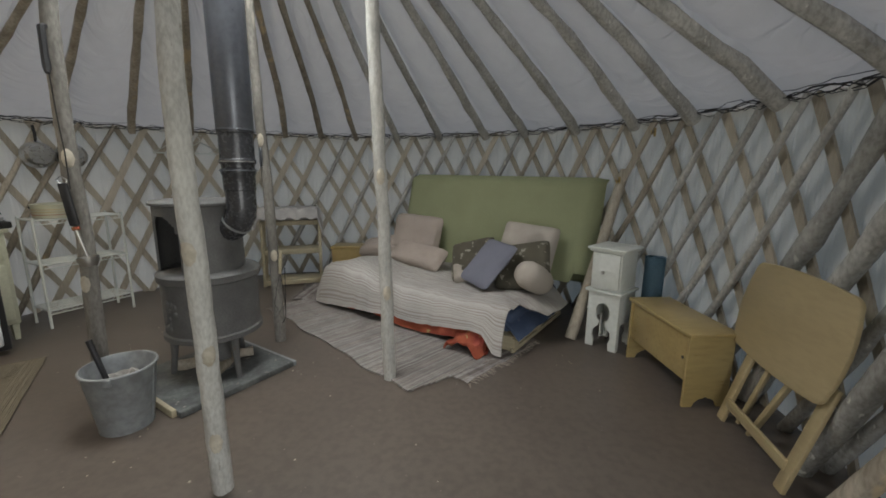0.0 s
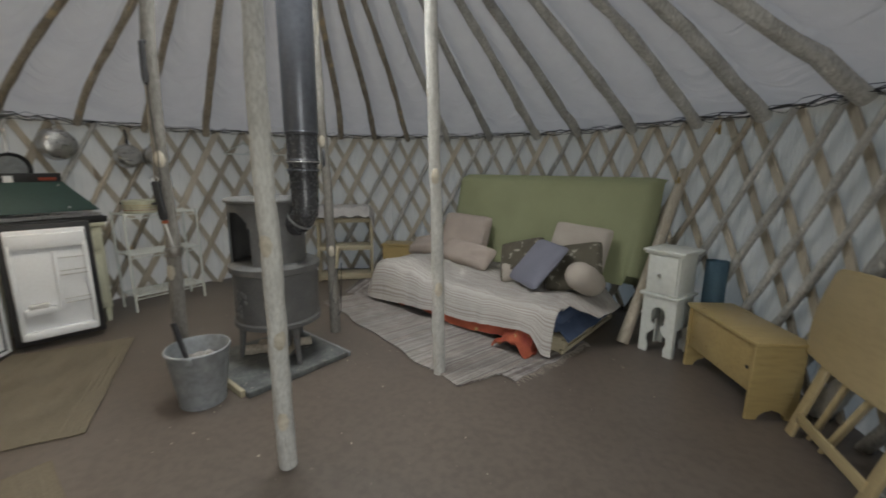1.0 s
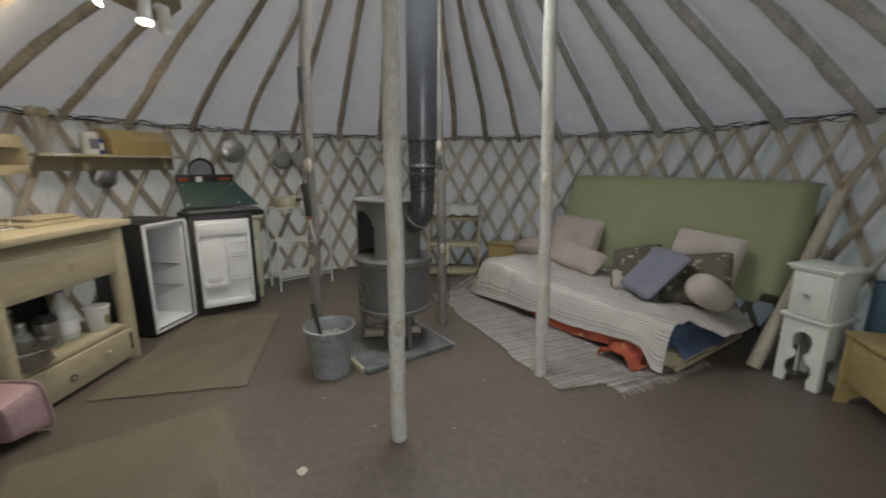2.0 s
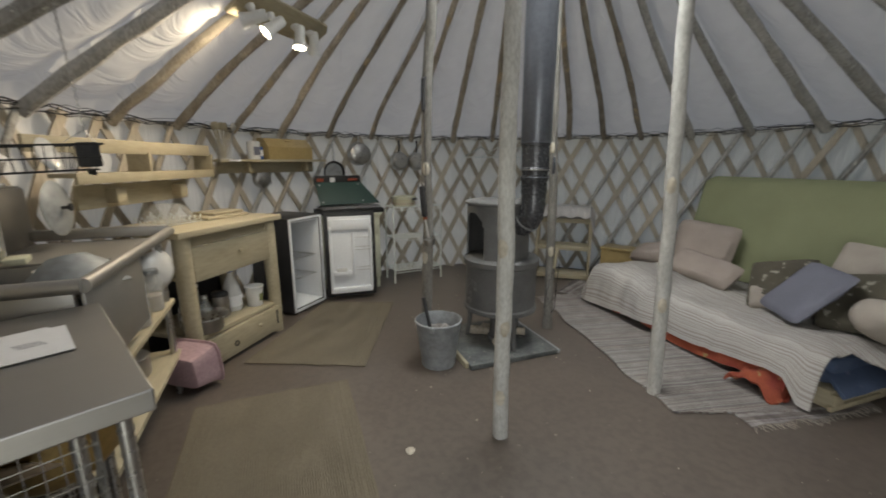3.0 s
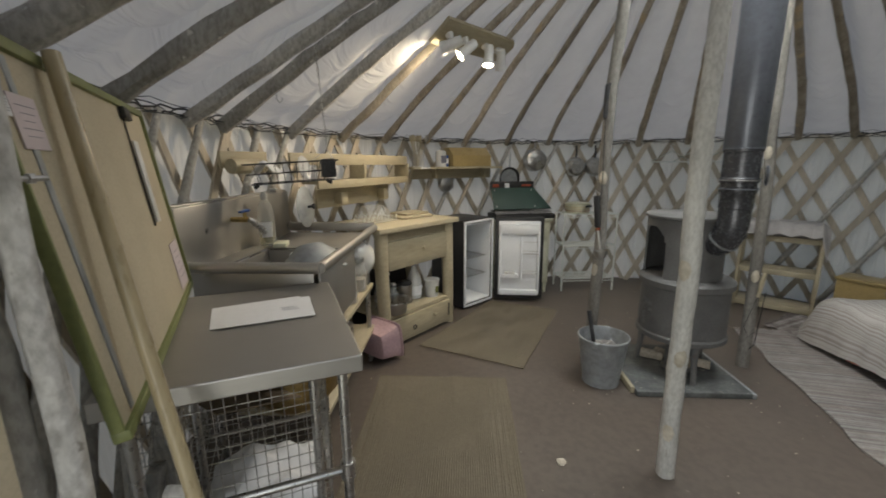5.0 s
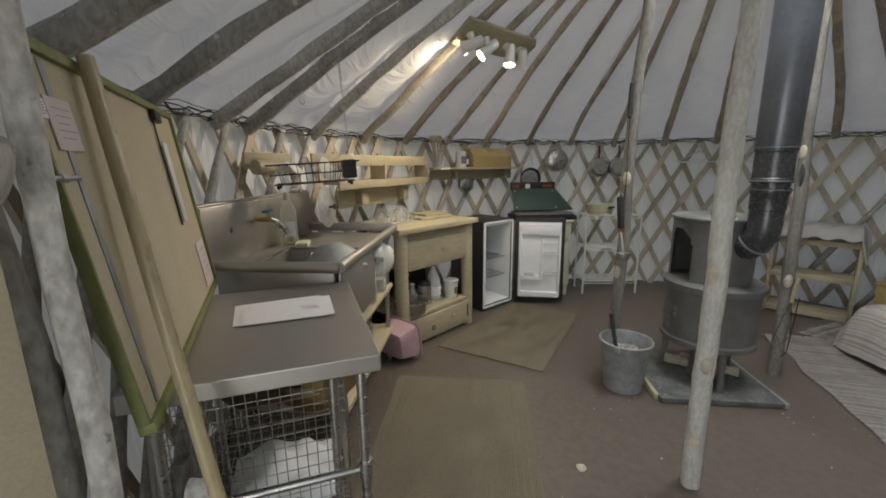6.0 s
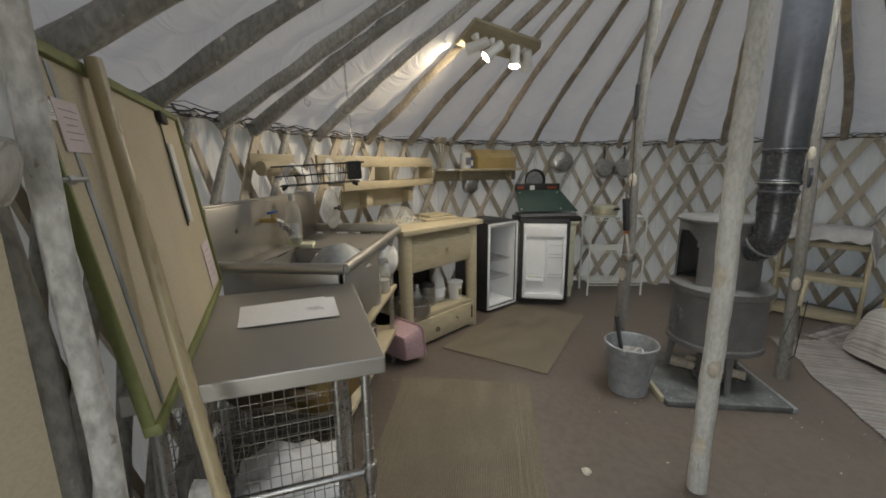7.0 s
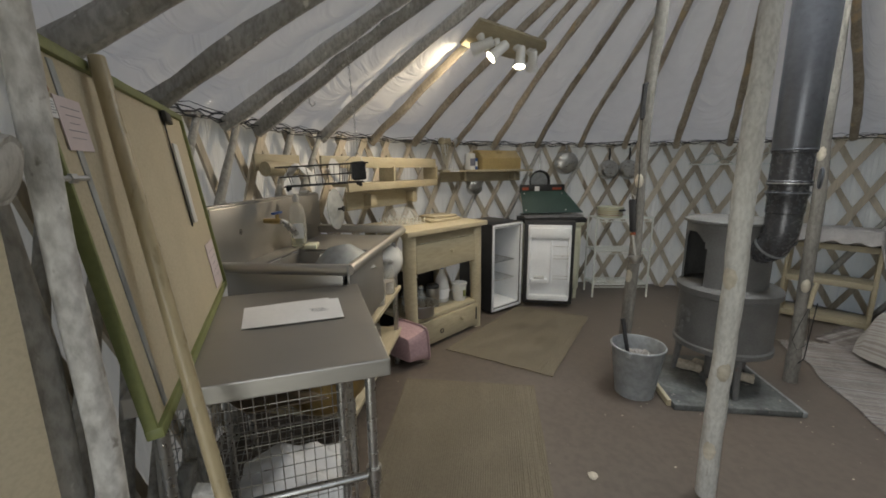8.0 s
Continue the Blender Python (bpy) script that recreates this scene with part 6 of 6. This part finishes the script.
def build_right_side():
    # small white bedside cabinet: box on an arched stand
    m = facing(1.895, 1.095, 0, 0.80, -0.60)
    c = thing("bedside_cabinet", m, "narrow white painted bedside cabinet on arched feet", "cabinet")
    Wd, D = 0.225, 0.25
    arch = []
    for k in range(13):
        w = math.pi * k / 12
        arch.append((Wd / 2 + 0.048 * math.cos(w), 0.28 + 0.055 * math.sin(w)))
    front = [(0, 0), (0.055, 0), (0.06, 0.05), (0.045, 0.09), (0.05, 0.13), (0.085, 0.17), (0.095, 0.20), (0.07, 0.22), (0.065, 0.27)] + arch[::-1] + [(Wd - 0.065, 0.27), (Wd - 0.07, 0.22), (Wd - 0.095, 0.20), (Wd - 0.085, 0.17), (Wd - 0.05, 0.13), (Wd - 0.045, 0.09), (Wd - 0.06, 0.05), (Wd - 0.055, 0), (Wd, 0), (Wd, 0.41), (0, 0.41)]
    up = Matrix(((1, 0, 0, 0), (0, 0, 1, 0), (0, 1, 0, 0), (0, 0, 0, 1)))
    for y in (0.0, D - 0.016):
        part("arched_panel", slab(front, y, y + 0.016, 0.002, m=up), WHITE, c, smooth=False)
    for x in (0.0, Wd - 0.016):
        part("side_panel", box(x + 0.008, D / 2, 0.30, 0.014, D - 0.034, 0.22, 0.002), WHITE, c)
        for y in (0.03, D - 0.03):
            part("foot", box(x + 0.008, y, 0.10, 0.014, 0.03, 0.2, 0.002), WHITE, c)
    part("middle_board", box(Wd / 2, D / 2 - 0.005, 0.42, Wd + 0.035, D + 0.035, 0.02, 0.006), WHITE, c)
    part("box", box(Wd / 2, D / 2, 0.565, Wd - 0.015, D - 0.01, 0.275, 0.004), WHITE, c)
    dd = part("door", box(Wd / 2, -0.003, 0.565, Wd - 0.035, 0.016, 0.25, 0.003), WHITE, c)
    part("top", box(Wd / 2, D / 2 - 0.005, 0.722, Wd + 0.045, D + 0.045, 0.018, 0.006), WHITE, c)
    part("top_moulding", box(Wd / 2, D / 2 - 0.005, 0.705, Wd + 0.02, D + 0.02, 0.016, 0.005), WHITE, c)
    knob(dd, Wd / 2 - 0.01, -0.011, 0.56, (0, -1, 0), CHROME, 0.012)
    # a peeled log leaning behind the bed end
    lg = tagged(part("leaning_log", tube([(1.80, 1.16, 0.0), (1.98, 1.38, 0.55), (2.14, 1.62, 1.05), (2.20, 1.68, 1.25)], [0.042, 0.041, 0.040, 0.039], 14, rough=0.08, seed=3), LATH), "peeled pale log leaning against the wall", "log")
    bl = thing("foam_mat_roll", pose(2.325, 1.15, 0, 0, 0, 0), "rolled blue foam mat standing on end", "foam mat")
    pts = []
    for k in range(90):
        a = k * 0.22
        pts.append((0.012 + 0.0028 * a, a))
    out = bmesh.new()
    ring0 = [out.verts.new((r * math.cos(a), r * math.sin(a), 0.0)) for r, a in pts]
    ring1 = [out.verts.new((r * math.cos(a), r * math.sin(a), 0.66)) for r, a in pts]
    for k in range(len(pts) - 1):
        out.faces.new((ring0[k], ring0[k + 1], ring1[k + 1], ring1[k]))
    bmesh.ops.solidify(out, geom=out.faces[:], thickness=0.008)
    out.transform(Matrix.Diagonal((1.1, 1.1, 1, 1)))
    part("roll", out, BLUEFOAM, bl)
    # pine chest with a shaped end
    u = Vector((2.285 - 2.14, 0.33 - 0.93, 0)).normalized()
    m = facing(2.14, 0.93, 0, u.x, u.y)
    ch = thing("blanket_chest", m, "varnished pine blanket chest with shaped ends", "chest")
    L, D, H = 0.605, 0.25, 0.42
    part("lid", box(L / 2, D / 2 + 0.005, H - 0.011, L + 0.03, D + 0.03, 0.022, 0.005), VARNISH, ch)
    part("front", box(L / 2, 0.022, 0.27, L - 0.03, 0.018, 0.26, 0.003), VARNISH, ch)
    part("back", box(L / 2, D - 0.012, 0.27, L - 0.03, 0.018, 0.26, 0.003), VARNISH, ch)
    part("bottom", box(L / 2, D / 2, 0.145, L - 0.03, D - 0.04, 0.014, 0.002), VARNISH, ch)
    end = [(0, 0), (0.055, 0), (0.065, 0.025), (0.09, 0.045), (0.11, 0.048), (0.125, 0.058), (0.14, 0.048), (0.16, 0.045), (0.185, 0.025), (0.195, 0), (D, 0), (D, H - 0.022), (0, H - 0.022)]
    sidem = Matrix(((0, 0, 1, 0), (1, 0, 0, 0), (0, 1, 0, 0), (0, 0, 0, 1)))
    for x in (0.0, L - 0.018):
        part("end_panel", slab(end, x, x + 0.018, 0.002, m=sidem), VARNISH, ch, smooth=False)
    part("finger_hole", lathe([(0, 0), (0.010, 0), (0.010, 0.003), (0, 0.003)], 12, m=pose(L - 0.06, 0.0135, 0.26, 90)), BLACK, ch)
    # folding table leaning against the lattice
    ft = thing("folding_table", pose(0, 0, 0), "folded beech side table leaning on the lattice", "folding table")
    o = Vector((2.548, 0.088, 0.595))
    ax = Vector((0.0, -1.0, 0.0))
    ay = Vector((0.16, 0.0, 1.0)).normalized()
    az = ax.cross(ay)
    mt = Matrix.Translation(o) @ Matrix((ax, ay, az)).transposed().to_4x4()
    # two straight sides, softly bowed ends and cut-off corners
    outl = []
    for x, y, r in ((0.29, 0.185, 0.05), (-0.29, 0.185, 0.05), (-0.29, -0.185, 0.05), (0.29, -0.185, 0.05)):
        q0 = {(1, 1): 0, (-1, 1): 90, (-1, -1): 180, (1, -1): 270}[(1 if x > 0 else -1, 1 if y > 0 else -1)]
        for k in range(7):
            w = radians(q0 + 15 * k)
            outl.append((x + (r * math.cos(w)) - math.copysign(r * 0.35, x), y + r * math.sin(w) - math.copysign(r * 0.35, y)))
        if x < 0 and y > 0 or x > 0 and y < 0:
            for k in range(1, 6):
                f = k / 6
                outl.append((math.copysign(0.29 + 0.0325 + 0.028 * math.sin(f * math.pi), x), y * (1 - 2 * f)))
        else:
            for k in range(1, 6):
                f = k / 6
                outl.append((x * (1 - 2 * f), math.copysign(0.185 + 0.0325 + 0.016 * math.sin(f * math.pi), y)))
    part("tabletop", slab(outl, -0.010, 0.010, 0.005, m=mt), TABLEWOOD, ft)
    for y in (0.27, -0.21):
        a, b = Vector((2.562, y, 0.46)), Vector((2.440, y, 0.0))
        d = (b - a).normalized()
        q = Matrix.Translation((a + b) / 2) @ d.to_track_quat("Z", "X").to_matrix().to_4x4()
        part("leg", box(0, 0, 0, 0.022, 0.055, (b - a).length, 0.007, m=q), TABLEWOOD, ft)
    for y0, y1 in ((-0.02, 0.125), (0.13, 0.22)):
        a, b = Vector((2.56, y0, 0.42)), Vector((2.50, y1, 0.02))
        d = (b - a).normalized()
        q = Matrix.Translation((a + b) / 2) @ d.to_track_quat("Z", "X").to_matrix().to_4x4()
        part("rear_leg", box(0, 0, 0, 0.02, 0.045, (b - a).length, 0.007, m=q), TABLEWOOD, ft)
    part("crossbar", box(0, 0, 0, 0.46, 0.018, 0.05, 0.004, m=Matrix.Translation((2.456, 0.03, 0.105)) @ pose(0, 0, 0, 0, 0, 90)), TABLEWOOD, ft)
    # thick loose branch against the wall behind it
    pts = [polar(2.60 + 0.02 * f, -1.4 - 17.4 * f, 1.62 * f) for f in (0, 0.2, 0.4, 0.6, 0.8, 1.0)]
    tagged(part("leaning_branch", tube(pts, [0.040, 0.040, 0.039, 0.037, 0.035, 0.033], 14, rough=0.2, seed=9), BARK), "thick grey branch leaning along the lattice", "branch")
    pts = [polar(2.56 + 0.06 * f, -7.0 - 19.5 * f, 1.60 * f) for f in (0, 0.25, 0.5, 0.75, 1.0)]
    tagged(part("leaning_branch", tube(pts, [0.036, 0.036, 0.035, 0.033, 0.031], 12, rough=0.25, seed=12), BARK_WARM), "half-peeled brown branch leaning along the lattice", "branch")
    # brass hooks on the lattice
    for a, z in ((31.0, 1.50), (37.0, 1.15)):
        q = polar(R - 0.05, a, z)
        hk = thing("coat_hook", Matrix.Translation(q) @ pose(0, 0, 0, 0, 0, a + 90), "small brass double hook on the lattice", "hook", "brass hooks")
        part("hook", tube([(0, 0, 0.03), (0, 0.03, 0.0), (0, 0.035, 0.03)], 0.004, 6), BRASS, hk)
        part("plate", box(0, 0, 0.02, 0.02, 0.004, 0.06, 0.001), BRASS, hk)


def build_far_shelves():
    def crate(name, m, Wd, D, H, tiers, label, back=False):
        s = thing(name, m, label, "shelf")
        for x in (0.012, Wd - 0.012):
            for y in (0.015, D - 0.015):
                part("post", box(x, y, H / 2, 0.03, 0.03, H, 0.003), PINE, s)
            part("side_rail", box(x, D / 2, H - 0.03, 0.018, D - 0.06, 0.05, 0.002), PINE, s)
        for z in tiers:
            part("shelf_board", box(Wd / 2, D / 2, z, Wd - 0.05, D - 0.01, 0.02, 0.003), PINE, s)
            part("front_rail", box(Wd / 2, 0.004, z - 0.01, Wd - 0.054, 0.016, 0.05, 0.002), PINE, s)
        return s
    u = Vector((0.52, 0.285, 0)).normalized()
    m = facing(-1.235, 1.86, 0, u.x, u.y)
    crate("pine_shelf_unit", m, 0.60, 0.28, 0.70, (0.05, 0.38, 0.69), "open pine shelf unit with a cloth on top")

    def cloth(s, t):
        x, y = -0.05 + 0.72 * s, -0.06 + 0.36 * t
        z = 0.83 + 0.02 * noise.noise(Vector((s * 5, t * 4, 0)))
        over = max(0, (s - 0.86) / 0.14)
        if t < 0.25:
            z = 0.73 + 0.10 * math.sin(t / 0.25 * math.pi / 2) + 0.012 * math.sin(s * 30)
        if s < 0.1:
            z -= 0.10 * (1 - s / 0.1) ** 2
        z -= 0.28 * over ** 1.3 * (0.6 + 0.4 * math.sin(t * 9))
        x -= 0.04 * over
        return m @ Vector((x, y, z))
    tagged(part("folded_blanket", sheet(50, 26, cloth, 0.012), BLANKET), "pale patterned blanket folded on the shelf unit", "blanket")
    bed = thing("blanket_stack", m @ pose(0.30, 0.14, 0.70), "folded pale bedding under the blanket", "bedding")
    part("fold", box(0, 0, 0.055, 0.58, 0.26, 0.10, 0.035, seg=3), BLANKET, bed)
    m2 = facing(-1.72, 1.56, 0, 0.82, 0.57)
    s2 = crate("drawer_crate", m2, 0.34, 0.26, 0.74, (0.05, 0.36), "small pine crate with two shallow drawers")
    for z in (0.47, 0.57, 0.67):
        d = part("drawer", box(0.17, 0.01, z, 0.27, 0.02, 0.085, 0.004), PINE, s2)
        knob(d, 0.17, 0.0, z, (0, -1, 0), PINE, 0.008)
    part("top", box(0.17, 0.13, 0.735, 0.36, 0.28, 0.018, 0.003), PINE, s2)
    m3 = facing(-0.62, 2.20, 0, 0.98, 0.15)
    b = thing("pine_box", m3, "honey-coloured lidded pine box by the bed", "box")
    part("case", box(0.21, 0.13, 0.19, 0.42, 0.24, 0.38, 0.005), VARNISH, b)
    part("lid", box(0.21, 0.125, 0.395, 0.44, 0.26, 0.024, 0.005), VARNISH, b)


def build_near_corner():
    # pinboard resting on the steel table
    a, b = Vector((0.655, -2.415, 0.89)), Vector((-0.41, -2.552, 0.89))
    ta = Vector((0.645, -2.505, 1.56))
    ax = (b - a).normalized()
    ay = (ta - a)
    ay = (ay - ax * ay.dot(ax))
    H = ay.length
    ay.normalize()
    az = ax.cross(ay)
    if az.y < 0:
        az = -az
    m = Matrix.Translation(a) @ Matrix((ax, ay, az)).transposed().to_4x4()
    L = (b - a).length
    p = thing("pinboard", m, "beige pinboard in a green painted frame", "pinboard")
    part("face", box(L / 2, H / 2, 0.0, L - 0.02, H - 0.02, 0.018, 0.002), CORK, p)
    part("frame_rail", box(L / 2, 0.006, 0.004, L, 0.022, 0.03, 0.003), GREENPAINT, p)
    part("frame_rail", box(L / 2, H - 0.006, 0.004, L, 0.022, 0.03, 0.003), GREENPAINT, p)
    part("frame_rail", box(0.004, H / 2, 0.001, 0.010, H - 0.03, 0.022, 0.003), GREENPAINT, p)
    part("frame_rail", box(L - 0.006, H / 2, 0.004, 0.018, H - 0.03, 0.03, 0.003), GREENPAINT, p)
    part("grey_strip", box(0.075, H / 2, 0.010, 0.02, H * 0.93, 0.003, 0.001), GALV, p)
    for k, (x, y, w, h, mt) in enumerate(((0.085, H - 0.125, 0.095, 0.085, LILAC), (0.022, H - 0.05, 0.02, 0.06, ORANGE), (0.022, H - 0.105, 0.026, 0.03, PAPER), (L - 0.125, 0.118, 0.16, 0.17, LILAC))):
        nt = part("note", box(x, y, 0.0115, w, h, 0.002, 0), mt, p, smooth=False)
        bars = bmesh.new()
        for i in range(5):
            box(x + w * 0.04 * (i % 2), y + h * 0.3 - h * 0.14 * i, 0.0130, w * (0.72 - 0.16 * (i % 3)), 0.0008, 0.0006, 0, bm=bars)
        part("writing_lines", bars, SLATE, nt, smooth=False)
    cb = thing("steel_clip_strip", m @ pose(L - 0.30, H * 0.68, 0.012, 0, 0, -3), "hanging steel strip with a bulldog clip", "clip")
    part("strip", box(-0.025, 0, 0.003, 0.007, 0.34, 0.004, 0.001), DARKMETAL, cb)
    part("clip", box(0, 0.18, 0.008, 0.075, 0.035, 0.016, 0.004), DARKMETAL, cb)
    part("clear_sleeve", box(0.015, -0.03, 0.0075, 0.055, 0.26, 0.006, 0.002), LAMPWHITE, cb)
    st = tagged(part("wooden_pole", tube([(0.715, -2.225, 0.0), (0.627, -2.322, 0.70), (0.543, -2.407, 1.135), (0.450, -2.495, 1.573)], [0.015, 0.0145, 0.0145, 0.0145], 16), BROOM), "smooth wooden pole leaning across the pinboard", "pole")
    # the door post side: birch trunk, grey trunk, plank and a sawn log end with a bolt
    bt = tagged(part("birch_post", tube([(0.735, -2.45, 0.0), (0.730, -2.452, 0.35), (0.727, -2.455, 0.7), (0.722, -2.453, 0.95), (0.725, -2.457, 1.2), (0.726, -2.458, 1.45), (0.722, -2.457, 1.82)], [0.023, 0.022, 0.0205, 0.0195, 0.019, 0.020, 0.0185], 22, rough=0.22, seed=2), BIRCH), "white birch trunk used as a door post", "post")
    part("bolt", tube([(0.715, -2.45, 1.352), (0.683, -2.428, 1.352)], 0.0042, 10), CHROME, bt)
    part("nut", lathe([(0, 0), (0.008, 0), (0.008, 0.007), (0, 0.007)], 6, m=Matrix.Translation((0.703, -2.441, 1.352)) @ Vector((-0.82, 0.57, 0)).to_track_quat("Z", "Y").to_matrix().to_4x4()), CHROME, bt)
    tagged(part("grey_post", tube([(0.742, -2.51, 0.0), (0.738, -2.508, 0.6), (0.735, -2.505, 1.1), (0.73, -2.53, 1.35), (0.70, -2.60, 1.6)], [0.027, 0.026, 0.025, 0.023, 0.020], 16, rough=0.12, seed=6), BARK), "grey trunk standing beside the birch post", "post")
    tagged(part("door_plank", box(0, 0, 0, 0.11, 0.022, 1.31, 0.004, m=Matrix.Translation((0.834, -2.512, 0.655)) @ pose(0, 0, 0, 0, 0, -30)), CORK), "upright sawn plank beside the door post", "plank")
    lg = tagged(part("sawn_log_end", tube([(0.845, -2.60, 1.405), (0.812, -2.445, 1.362)], [0.041, 0.043], 18, rough=0.12, seed=4), BARK), "sawn end of a round cross rail", "log")
    part("cut_face", lathe([(0, 0.008), (0.020, 0.007), (0.034, 0.002), (0.041, -0.006)], 18, m=Matrix.Translation((0.812, -2.445, 1.362)) @ Vector((-0.033, 0.155, -0.043)).to_track_quat("Z", "Y").to_matrix().to_4x4()), BARK, lg)
    for k, (x, y) in enumerate(((0.42, -2.52), (0.33, -2.56), (0.25, -2.50), (0.52, -2.47))):
        tagged(part("timber_offcut", box(0, 0, 0, 0.06, 0.03, 0.62 + 0.06 * k, 0.004, m=Matrix.Translation((x, y, 0.33)) @ pose(0, 0, 0, 6 * (k - 1.5), 8 * (k - 1), 30 * k)), BARK), "rough grey timber offcut under the table", "timber", "offcuts under the table")


hk = tagged(part("rafter_hook", tube([(-1.10, -2.18, 1.80), (-1.10, -2.18, 1.73), (-1.09, -2.165, 1.71), (-1.075, -2.15, 1.72), (-1.075, -2.15, 1.735)], 0.003, 6), CHROME), "small steel hook screwed into a rafter", "hook")
build_track_light()
build_bed()
build_rugs()
build_right_side()
build_far_shelves()
build_near_corner()
